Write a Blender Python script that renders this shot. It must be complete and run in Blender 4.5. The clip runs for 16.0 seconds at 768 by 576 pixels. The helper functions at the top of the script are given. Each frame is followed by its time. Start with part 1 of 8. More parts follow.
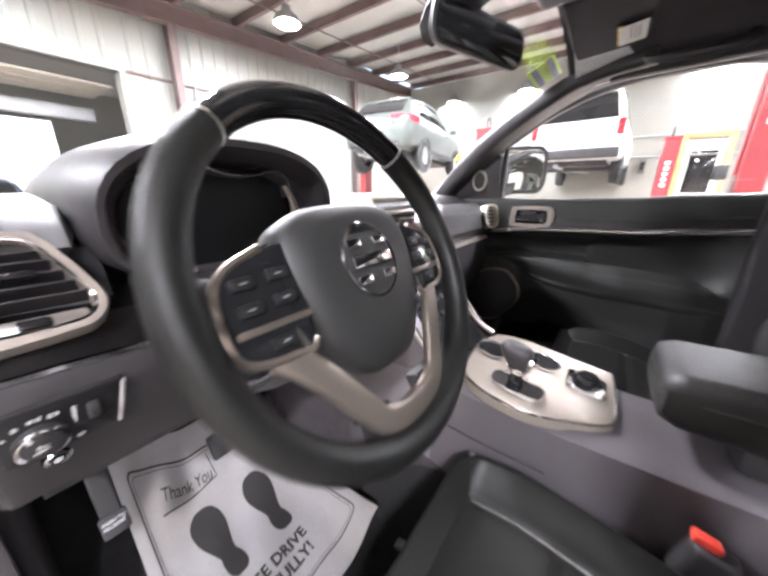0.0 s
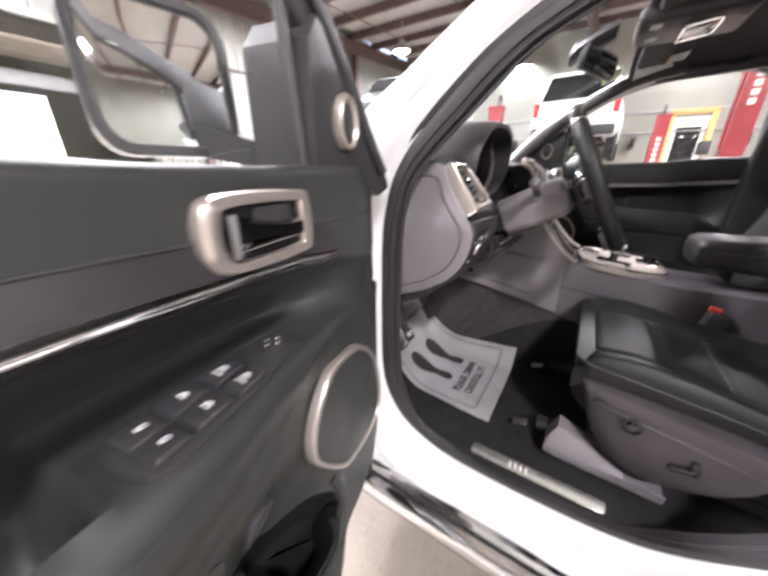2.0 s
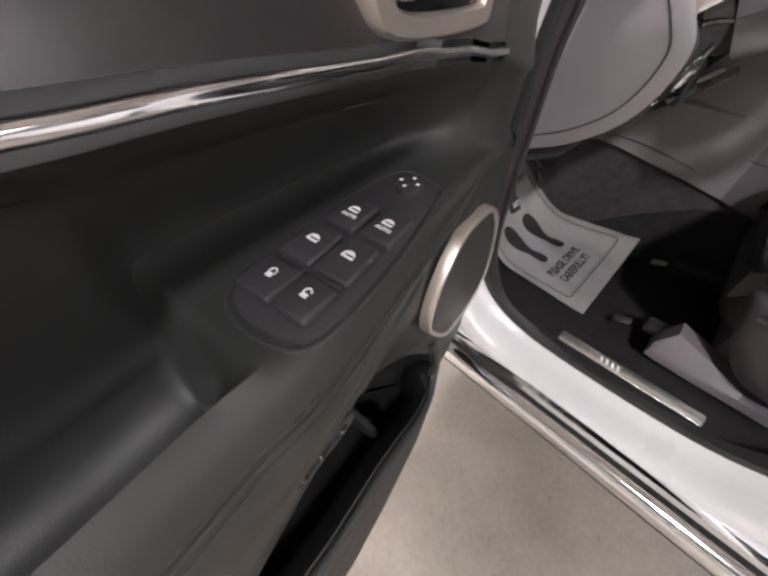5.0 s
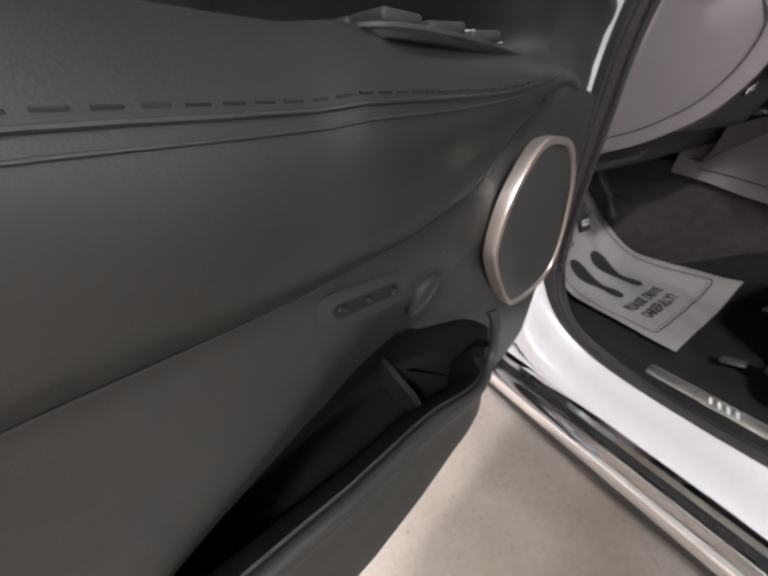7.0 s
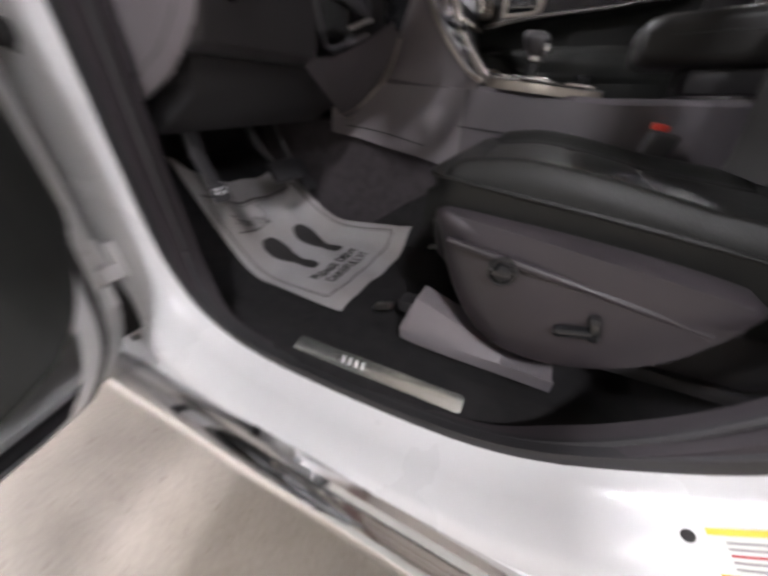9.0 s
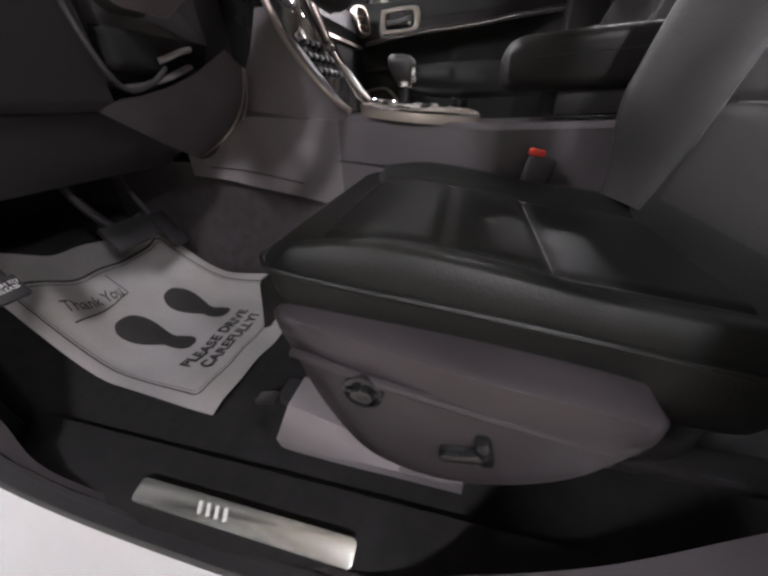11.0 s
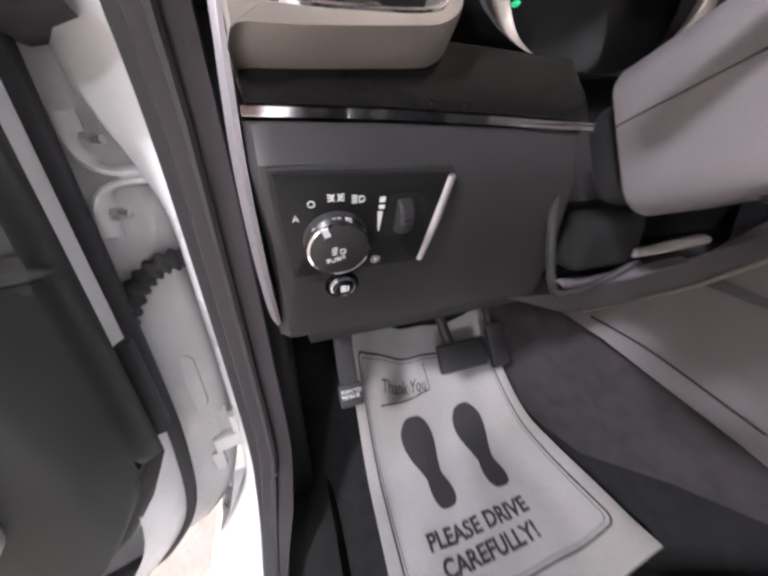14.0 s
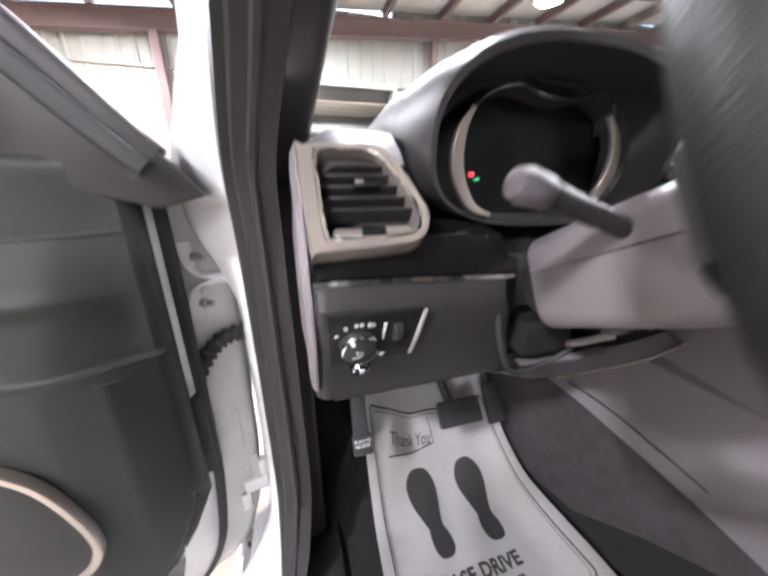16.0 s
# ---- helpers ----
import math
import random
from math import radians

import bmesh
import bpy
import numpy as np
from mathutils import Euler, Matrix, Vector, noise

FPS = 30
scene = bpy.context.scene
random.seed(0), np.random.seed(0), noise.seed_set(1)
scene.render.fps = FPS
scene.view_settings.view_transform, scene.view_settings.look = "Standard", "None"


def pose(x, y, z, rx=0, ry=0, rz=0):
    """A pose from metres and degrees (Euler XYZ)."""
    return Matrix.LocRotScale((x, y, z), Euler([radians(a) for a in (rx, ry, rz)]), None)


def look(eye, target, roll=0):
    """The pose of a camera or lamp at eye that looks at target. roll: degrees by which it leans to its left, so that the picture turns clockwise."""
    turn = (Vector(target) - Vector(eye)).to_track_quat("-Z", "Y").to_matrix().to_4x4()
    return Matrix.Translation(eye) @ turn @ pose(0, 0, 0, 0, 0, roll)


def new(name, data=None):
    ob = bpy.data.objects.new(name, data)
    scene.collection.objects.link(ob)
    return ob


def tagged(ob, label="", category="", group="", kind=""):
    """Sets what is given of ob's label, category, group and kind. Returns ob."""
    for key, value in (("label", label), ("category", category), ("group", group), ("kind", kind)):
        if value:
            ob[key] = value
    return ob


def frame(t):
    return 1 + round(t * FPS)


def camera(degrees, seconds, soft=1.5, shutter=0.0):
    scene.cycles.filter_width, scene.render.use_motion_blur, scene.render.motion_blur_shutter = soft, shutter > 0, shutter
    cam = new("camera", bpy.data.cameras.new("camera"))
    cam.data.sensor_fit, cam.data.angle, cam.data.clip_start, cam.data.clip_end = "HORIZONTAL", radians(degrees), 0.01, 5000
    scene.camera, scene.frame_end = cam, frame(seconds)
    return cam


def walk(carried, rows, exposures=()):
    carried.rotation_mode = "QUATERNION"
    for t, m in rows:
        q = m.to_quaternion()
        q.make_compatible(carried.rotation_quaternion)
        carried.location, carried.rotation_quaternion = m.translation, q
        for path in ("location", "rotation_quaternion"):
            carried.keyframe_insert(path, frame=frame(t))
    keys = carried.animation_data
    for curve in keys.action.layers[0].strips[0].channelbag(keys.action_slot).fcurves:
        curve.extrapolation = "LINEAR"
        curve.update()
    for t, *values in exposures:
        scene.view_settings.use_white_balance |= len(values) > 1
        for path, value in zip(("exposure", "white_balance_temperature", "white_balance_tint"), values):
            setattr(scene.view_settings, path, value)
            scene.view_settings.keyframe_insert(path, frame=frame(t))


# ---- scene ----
FOV = 103.5
ROWS = [  # seconds, place, turn
    (0.0, -0.636, -0.622, 1.385, 72.31, -0.31, -54.10),
    (0.5, -0.827, -0.662, 1.378, 72.44, -0.26, -59.59),
    (1.0, -1.088, -0.653, 1.412, 72.69, 0.23, -60.56),
    (1.5, -1.311, -0.547, 1.368, 72.86, 0.20, -59.56),
    (2.0, -1.474, -0.403, 1.325, 68.72, -0.01, -56.75),
    (2.5, -1.541, -0.351, 1.304, 60.29, 0.23, -51.15),
    (3.0, -1.561, -0.331, 1.273, 50.50, 0.38, -46.81),
    (3.5, -1.544, -0.288, 1.271, 43.69, 0.41, -44.60),
    (4.0, -1.496, -0.250, 1.272, 43.35, 0.30, -43.37),
    (4.2, -1.475, -0.239, 1.266, 43.35, 0.31, -43.32),
    (6.3, -1.466, -0.343, 1.200, 51.79, 0.09, -40.95),
    (6.5, -1.493, -0.345, 1.142, 54.34, 0.41, -39.02),
    (7.0, -1.542, -0.337, 1.075, 57.48, 0.27, -32.66),
    (7.5, -1.517, -0.370, 1.078, 57.68, -0.05, -30.20),
    (8.0, -1.364, -0.516, 1.071, 57.79, -0.07, -31.89),
    (8.5, -1.215, -0.634, 1.053, 57.41, -0.25, -43.73),
    (9.0, -1.075, -0.620, 0.949, 57.69, 0.14, -63.16),
    (9.2, -1.025, -0.609, 0.924, 57.70, 0.31, -71.36),
    (11.3, -0.865, -0.690, 1.040, 58.70, 3.00, -75.90),
    (11.5, -0.868, -0.655, 1.112, 58.50, 2.40, -68.60),
    (12.0, -0.791, -0.540, 1.175, 57.91, 1.84, -48.75),
    (12.5, -0.726, -0.464, 1.176, 57.56, 1.09, -32.01),
    (13.0, -0.699, -0.430, 1.185, 57.53, 0.79, -24.54),
    (13.5, -0.686, -0.399, 1.205, 58.19, 0.75, -22.50),
    (14.0, -0.673, -0.356, 1.185, 63.54, 0.51, -19.07),
    (14.5, -0.670, -0.326, 1.162, 71.31, 0.28, -17.18),
    (15.0, -0.665, -0.329, 1.160, 71.77, 0.34, -16.70),
    (15.5, -0.687, -0.379, 1.181, 72.04, 0.49, -16.44),
    (16.0, -0.696, -0.464, 1.291, 72.02, 0.67, -16.30),
]
cam = camera(FOV, 16.0, soft=2.8, shutter=0.5)
walk(cam, [(t, pose(x, y, z, rx, ry, rz)) for t, x, y, z, rx, ry, rz in ROWS],
     exposures=[(0.0, 1.66, 6420, 14), (1.0, 1.66, 6420, 14), (1.5, 1.52, 6420, 14), (2.0, 1.02, 6600, 14), (2.5, 0.66, 6600, 14), (3.0, 0.34, 6800, 14), (4.2, 0.26, 6850, 14), (6.3, 0.38, 6650, 12), (8.0, 0.45, 6650, 12), (9.2, 0.26, 6600, 12), (11.3, 0.28, 6700, 13), (12.0, 0.74, 6750, 13), (13.0, 1.12, 6500, 13), (14.5, 1.44, 6420, 13), (16.0, 1.46, 6420, 13)])

# ---- world and daylight ----
SUN_EL, SUN_AZ = radians(40), radians(20)
world = bpy.data.worlds.new("sky")
scene.world = world
world.use_nodes = True
sky = world.node_tree.nodes.new("ShaderNodeTexSky")
sky.sky_type, sky.sun_disc, sky.sun_elevation, sky.sun_rotation = "NISHITA", False, SUN_EL, SUN_AZ
world.node_tree.links.new(sky.outputs[0], world.node_tree.nodes["Background"].inputs[0])
world.node_tree.nodes["Background"].inputs[1].default_value = 0.15
sun = new("sun", bpy.data.lights.new("sun", "SUN"))
sun.data.energy, sun.data.angle, sun.data.color = 3.0, radians(0.5), (1.0, 0.95, 0.88)
sun.matrix_world = look((0, 0, 30), Vector((0, 0, 30)) - Vector((math.sin(SUN_AZ) * math.cos(SUN_EL), math.cos(SUN_AZ) * math.cos(SUN_EL), math.sin(SUN_EL))))

LAMPS = [(x, y) for x in (-4.0, 0.3, 4.45, 8.7, 13.0) for y in (5.6, 2.7, -2.5, -6.5)]
LAMP_WATTS = 420.0


def roof_z(x):
    """Underside of the roof rafters: it climbs 1 in 12 towards the ridge."""
    return 4.55 + 0.075 * x


for x, y in LAMPS:
    if (x, y) == (0.3, -2.5):
        continue
    la = new("high_bay_light", bpy.data.lights.new("high_bay_light", "AREA"))
    la.data.shape, la.data.size, la.data.energy, la.data.color = "DISK", 0.5, LAMP_WATTS, (0.93, 0.935, 1.0)
    la.matrix_world = pose(x, y, 4.58 + 0.03 * x)


# ---- materials ----
def mat(name, color, rough=0.5, metal=0.0, var=0.15, scale=6.0, fine=120.0, bump=0.15, coat=0.0, stains=0.0, spec=0.5):
    """A surface with two scales of variation in colour and gloss, and fine relief."""
    m = bpy.data.materials.new(name)
    m.use_nodes = True
    nt = m.node_tree
    b = nt.nodes["Principled BSDF"]
    b.inputs["Metallic"].default_value = metal
    b.inputs["Coat Weight"].default_value = coat
    b.inputs["Specular IOR Level"].default_value = spec
    tc = nt.nodes.new("ShaderNodeTexCoord")
    n1 = nt.nodes.new("ShaderNodeTexNoise")
    n1.inputs["Scale"].default_value, n1.inputs["Detail"].default_value = scale, 5.0
    n2 = nt.nodes.new("ShaderNodeTexNoise")
    n2.inputs["Scale"].default_value, n2.inputs["Detail"].default_value = fine, 3.0
    for n in (n1, n2):
        nt.links.new(tc.outputs["Object"], n.inputs["Vector"])
    mix = nt.nodes.new("ShaderNodeMath")
    mix.operation = "MULTIPLY_ADD"
    mix.inputs[1].default_value = 0.35
    nt.links.new(n2.outputs["Fac"], mix.inputs[0])
    nt.links.new(n1.outputs["Fac"], mix.inputs[2])
    ramp = nt.nodes.new("ShaderNodeValToRGB")
    ramp.color_ramp.elements[0].position, ramp.color_ramp.elements[1].position = 0.4, 0.95
    ramp.color_ramp.elements[0].color = (*[c * (1 - var) for c in color], 1)
    ramp.color_ramp.elements[1].color = (*[min(1, c * (1 + var)) for c in color], 1)
    nt.links.new(mix.outputs[0], ramp.inputs[0])
    out = ramp.outputs[0]
    if stains:
        n3 = nt.nodes.new("ShaderNodeTexNoise")
        n3.inputs["Scale"].default_value, n3.inputs["Detail"].default_value = scale * 0.35, 8.0
        nt.links.new(tc.outputs["Object"], n3.inputs["Vector"])
        r3 = nt.nodes.new("ShaderNodeValToRGB")
        r3.color_ramp.elements[0].position, r3.color_ramp.elements[1].position = 0.36, 0.56
        r3.color_ramp.elements[0].color = (1 - stains, (1 - stains) * 0.96, (1 - stains) * 0.9, 1)
        r3.color_ramp.elements[1].color = (1, 1, 1, 1)
        nt.links.new(n3.outputs["Fac"], r3.inputs[0])
        mul = nt.nodes.new("ShaderNodeMix")
        mul.data_type, mul.blend_type = "RGBA", "MULTIPLY"
        mul.inputs[0].default_value = 1.0
        nt.links.new(out, mul.inputs[6])
        nt.links.new(r3.outputs[0], mul.inputs[7])
        n4 = nt.nodes.new("ShaderNodeTexNoise")
        n4.inputs["Scale"].default_value, n4.inputs["Detail"].default_value = scale * 14, 2.0
        nt.links.new(tc.outputs["Object"], n4.inputs["Vector"])
        r4 = nt.nodes.new("ShaderNodeValToRGB")
        r4.color_ramp.elements[0].position, r4.color_ramp.elements[1].position = 0.29, 0.35
        r4.color_ramp.elements[0].color = (1 - stains * 0.4, 1 - stains * 0.43, 1 - stains * 0.47, 1)
        r4.color_ramp.elements[1].color = (1, 1, 1, 1)
        nt.links.new(n4.outputs["Fac"], r4.inputs[0])
        mul2 = nt.nodes.new("ShaderNodeMix")
        mul2.data_type, mul2.blend_type = "RGBA", "MULTIPLY"
        mul2.inputs[0].default_value = 1.0
        nt.links.new(mul.outputs[2], mul2.inputs[6])
        nt.links.new(r4.outputs[0], mul2.inputs[7])
        out = mul2.outputs[2]
    nt.links.new(out, b.inputs["Base Color"])
    rr = nt.nodes.new("ShaderNodeMapRange")
    rr.inputs[3].default_value, rr.inputs[4].default_value = max(0.02, rough * 0.8), min(1, rough * 1.2)
    nt.links.new(n1.outputs["Fac"], rr.inputs[0])
    nt.links.new(rr.outputs[0], b.inputs["Roughness"])
    if bump:
        bp = nt.nodes.new("ShaderNodeBump")
        bp.inputs["Strength"].default_value, bp.inputs["Distance"].default_value = bump, 0.002
        nt.links.new(n2.outputs["Fac"], bp.inputs["Height"])
        nt.links.new(bp.outputs[0], b.inputs["Normal"])
    return m


def glow(name, color, strength):
    m = bpy.data.materials.new(name)
    m.use_nodes = True
    b = m.node_tree.nodes["Principled BSDF"]
    b.inputs["Base Color"].default_value = (*color, 1)
    b.inputs["Emission Color"].default_value = (*color, 1)
    b.inputs["Emission Strength"].default_value = strength
    return m


def glass(name, color=(0.95, 0.97, 0.96), rough=0.0):
    """A thin pane: clear, with a faint reflection."""
    m = bpy.data.materials.new(name)
    m.use_nodes = True
    nt = m.node_tree
    nt.nodes.remove(nt.nodes["Principled BSDF"])
    tr, gl, mx = (nt.nodes.new(k) for k in ("ShaderNodeBsdfTransparent", "ShaderNodeBsdfGlossy", "ShaderNodeMixShader"))
    tr.inputs[0].default_value = (*color, 1)
    gl.inputs["Roughness"].default_value = rough
    mx.inputs[0].default_value = 0.04
    nt.links.new(tr.outputs[0], mx.inputs[1])
    nt.links.new(gl.outputs[0], mx.inputs[2])
    nt.links.new(mx.outputs[0], nt.nodes["Material Output"].inputs[0])
    return m


WHITE = mat("white_car_paint", (0.74, 0.74, 0.745), 0.28, 0, 0.03, 3, 40, 0.0, coat=0.5)
# the body's white, made lighter to add brightness in the shaded door shut
SHUTWHITE = mat("white_paint_lightened_in_shut", (0.82, 0.82, 0.83), 0.22, 0, 0.07, 9, 60, 0.02, coat=0.4)
SOFT = mat("black_soft_plastic", (0.034, 0.0315, 0.033), 0.46, 0, 0.12, 7, 900, 0.08)
HARD = mat("dark_grey_hard_plastic", (0.028, 0.0255, 0.027), 0.42, 0, 0.10, 8, 600, 0.15)
TRIM = mat("grey_grained_plastic", (0.215, 0.195, 0.208), 0.38, 0, 0.10, 8, 600, 0.12)
TRIM2 = mat("dark_purple_grey_plastic", (0.108, 0.097, 0.1045), 0.38, 0, 0.10, 8, 600, 0.14)
TRIMLIGHT = mat("pale_lilac_grey_plastic", (0.205, 0.187, 0.199), 0.40, 0, 0.08, 8, 600, 0.10)
EDGE = mat("satin_grey_edge", (0.42, 0.40, 0.40), 0.34, 0.1, 0.06, 12, 300, 0.03)
COVER = mat("dark_lilac_plastic", (0.038, 0.0325, 0.036), 0.40, 0, 0.10, 8, 600, 0.12)
SCREEN = mat("dark_instrument_screen", (0.006, 0.006, 0.007), 0.35, 0, 0.1, 8, 60, 0.0)
LEATHER = mat("black_leather", (0.0115, 0.0117, 0.0108), 0.42, 0, 0.2, 9, 380, 0.3, spec=0.27)
# slightly lighter and rougher black for the backrests and armrest lid
LEATHER2 = mat("lighter_black_leather", (0.019, 0.0179, 0.0168), 0.48, 0, 0.2, 9, 380, 0.3, spec=0.38)
PLATE = mat("satin_champagne_plate", (0.34, 0.30, 0.255), 0.46, 0.45, 0.06, 5, 300, 0.03)
# near-black that stands in for the shade deep inside recesses
CAVITY = mat("black_recess_shade", (0.011, 0.011, 0.0112), 1.0, 0, 0.2, 8, 100, 0.0, spec=0.08)
PERFOR = mat("black_leather_grain", (0.030, 0.0297, 0.0285), 0.5, 0, 0.2, 9, 500, 0.35)
HUBPAD = mat("black_hub_skin", (0.021, 0.0213, 0.0205), 0.50, 0, 0.14, 7, 800, 0.10)
# thread grey, raised to carry the worn highlight along the seams
THREAD = mat("grey_thread_and_seam_highlight", (0.17, 0.165, 0.155), 0.8, 0, 0.2, 60, 900, 0.2)
DOORPAD = mat("black_door_vinyl", (0.0280, 0.0292, 0.0275), 0.46, 0, 0.14, 6, 750, 0.10, spec=0.38)
INSERT = mat("black_insert_vinyl", (0.031, 0.0316, 0.0303), 0.50, 0, 0.14, 6, 650, 0.10)
WOODY = mat("dark_open_pore_trim", (0.028, 0.0245, 0.0255), 0.34, 0, 0.3, 20, 260, 0.05)
GLOSSBAND = mat("dark_gloss_fascia", (0.008, 0.0072, 0.0074), 0.22, 0, 0.3, 20, 260, 0.03, spec=0.2)
SATIN = mat("satin_bronze_silver", (0.53, 0.478, 0.428), 0.34, 0.75, 0.05, 5, 300, 0.03)
BRONZE = mat("satin_dark_bronze", (0.24, 0.205, 0.172), 0.40, 0.7, 0.06, 5, 300, 0.04)
CHROME = mat("chrome", (0.85, 0.85, 0.86), 0.08, 1.0, 0.03, 9, 60, 0.0)
DARKCHROME = mat("dark_chrome", (0.22, 0.22, 0.225), 0.14, 1.0, 0.05, 9, 60, 0.0)
STEEL = mat("brushed_steel", (0.60, 0.59, 0.57), 0.3, 1.0, 0.08, 12, 240, 0.05)
BRUSHED = mat("bright_brushed_metal", (0.80, 0.82, 0.78), 0.22, 0.9, 0.08, 12, 240, 0.05)
LININGBLACK = mat("black_pocket_plastic", (0.013, 0.013, 0.0132), 0.9, 0, 0.2, 8, 300, 0.15, spec=0.3)
PANELBLACK = mat("black_switch_panel", (0.012, 0.012, 0.0125), 0.45, 0, 0.15, 8, 500, 0.05, spec=0.35)
GLOSS = mat("gloss_black", (0.014, 0.014, 0.015), 0.09, 0, 0.1, 8, 60, 0.0)
RUBBER = mat("black_rubber", (0.031, 0.030, 0.032), 0.58, 0, 0.2, 8, 300, 0.15)
CARPET = mat("black_carpet", (0.023, 0.022, 0.023), 0.95, 0, 0.4, 30, 900, 0.9, spec=0.3)
CARPET2 = mat("charcoal_carpet", (0.058, 0.050, 0.054), 0.95, 0, 0.35, 30, 900, 0.9)
PAPER = mat("white_paper", (0.37, 0.357, 0.362), 0.85, 0, 0.07, 7, 90, 0.25, stains=0.14)
INK = mat("black_ink", (0.03, 0.028, 0.028), 0.8, 0, 0.2, 20, 200, 0.0)
INKGREY = mat("grey_ink", (0.30, 0.28, 0.28), 0.8, 0, 0.2, 20, 200, 0.0)
LETTER = mat("white_print", (0.80, 0.80, 0.80), 0.6, 0, 0.05, 20, 200, 0.0)
RED = mat("red_plastic", (0.75, 0.07, 0.05), 0.4, 0, 0.08, 20, 200, 0.05)
ROOFLINING = mat("dark_headliner_cloth", (0.042, 0.037, 0.040), 0.95, 0, 0.2, 14, 900, 0.5)
YELLOW = mat("yellow_print", (0.78, 0.58, 0.06), 0.6, 0, 0.06, 20, 200, 0.0)
LABEL = mat("label_paper", (0.72, 0.72, 0.68), 0.6, 0, 0.08, 20, 300, 0.0)
GLASS = glass("clear_glass")
TINT = glass("tinted_glass", (0.55, 0.58, 0.56))
MIRROR = mat("mirror_silver", (0.92, 0.93, 0.93), 0.03, 1.0, 0.01, 3, 30, 0.0)
CONCRETE = mat("stained_concrete", (0.42, 0.372, 0.325), 0.66, 0, 0.26, 2.4, 60, 0.22, stains=0.4)
SHEETMETAL = mat("white_wall_sheeting", (0.27, 0.268, 0.250), 0.5, 0, 0.06, 1.2, 20, 0.05, stains=0.08)
LINING = mat("white_roof_insulation", (0.46, 0.445, 0.425), 0.85, 0, 0.10, 1.5, 20, 0.2)
PRIMERED = mat("red_oxide_steel", (0.13, 0.085, 0.08), 0.6, 0, 0.2, 4, 60, 0.1)
LIFTRED = mat("red_lift_paint", (0.26, 0.028, 0.035), 0.4, 0, 0.12, 4, 60, 0.05)
LIFTYELLOW = mat("yellow_lift_paint", (0.75, 0.55, 0.05), 0.45, 0, 0.12, 4, 60, 0.05)
TYRE = mat("tyre_rubber", (0.022, 0.022, 0.023), 0.8, 0, 0.2, 14, 200, 0.3)
SILVERCAR = mat("silver_green_car_paint", (0.105, 0.118, 0.112), 0.3, 0.4, 0.05, 3, 60, 0.0, coat=0.4)
BLUECAR = mat("dark_blue_car_paint", (0.02, 0.03, 0.07), 0.3, 0.3, 0.05, 3, 60, 0.0, coat=0.4)
TAILRED = mat("red_lamp_lens", (0.55, 0.03, 0.04), 0.15, 0, 0.1, 8, 60, 0.0)
WOODTRIM = mat("yellow_stained_wood", (0.55, 0.36, 0.13), 0.5, 0, 0.25, 5, 60, 0.15)
ORANGE = mat("orange_paint", (0.75, 0.20, 0.03), 0.45, 0, 0.12, 6, 60, 0.05)
LIME = mat("lime_film", (0.52, 0.72, 0.05), 0.35, 0, 0.06, 8, 60, 0.0)
GREYPAINT = mat("grey_steel_paint", (0.30, 0.30, 0.31), 0.5, 0.2, 0.15, 6, 60, 0.1)
BENCH = mat("pale_bench_board", (0.45, 0.41, 0.35), 0.6, 0, 0.15, 5, 60, 0.1)
LAMPGLOW = glow("lamp_glow", (1.0, 0.98, 0.95), 30.0)
REDGLOW = glow("red_telltale", (1.0, 0.05, 0.06), 0.9)
GREENGLOW = glow("green_telltale", (0.04, 0.6, 0.25), 0.35)


# ---- builders ----
def V(*a):
    return Vector(a)


def thing(name, base, label, category, group="", kind=""):
    ob = new(name)
    ob.empty_display_size = 0.05
    ob.location = base
    return tagged(ob, label, category, group, kind)


def part(name, bm, material, parent=None, label="", sharp=38, smooth=True):
    """Links a bmesh, built in world metres, as one mesh under its thing or part."""
    if smooth:
        bm.normal_update()
        lim = radians(sharp)
        for e in bm.edges:
            e.smooth = not (len(e.link_faces) == 2 and e.calc_face_angle(0) > lim)
        for f in bm.faces:
            f.smooth = True
    me = bpy.data.meshes.new(name)
    bm.to_mesh(me)
    bm.free()
    me.materials.append(material)
    ob = new(name, me)
    if parent is not None:
        ob.parent = parent
        top = parent
        shift = Vector(parent.location)
        while top.parent:
            top = top.parent
            shift = Vector(top.location)
        if parent.parent is None:
            ob.matrix_parent_inverse = Matrix.Translation(-shift)
    if label:
        ob["label"] = label
    return ob


def fix(bm):
    bmesh.ops.recalc_face_normals(bm, faces=bm.faces)
    return bm


def box(c, s, bev=0.0, seg=2, m=None):
    bm = bmesh.new()
    bmesh.ops.create_cube(bm, size=1)
    bmesh.ops.scale(bm, vec=s, verts=bm.verts)
    if bev:
        bmesh.ops.bevel(bm, geom=bm.edges[:], offset=min(bev, min(s) * 0.49), segments=seg, profile=0.5, affect="EDGES")
    if m is not None:
        bm.transform(m)
    bmesh.ops.translate(bm, vec=c, verts=bm.verts)
    return bm


def join(*bms):
    out = bms[0]
    for b in bms[1:]:
        me = bpy.data.meshes.new("tmp")
        b.to_mesh(me)
        b.free()
        out.from_mesh(me)
        bpy.data.meshes.remove(me)
    return out


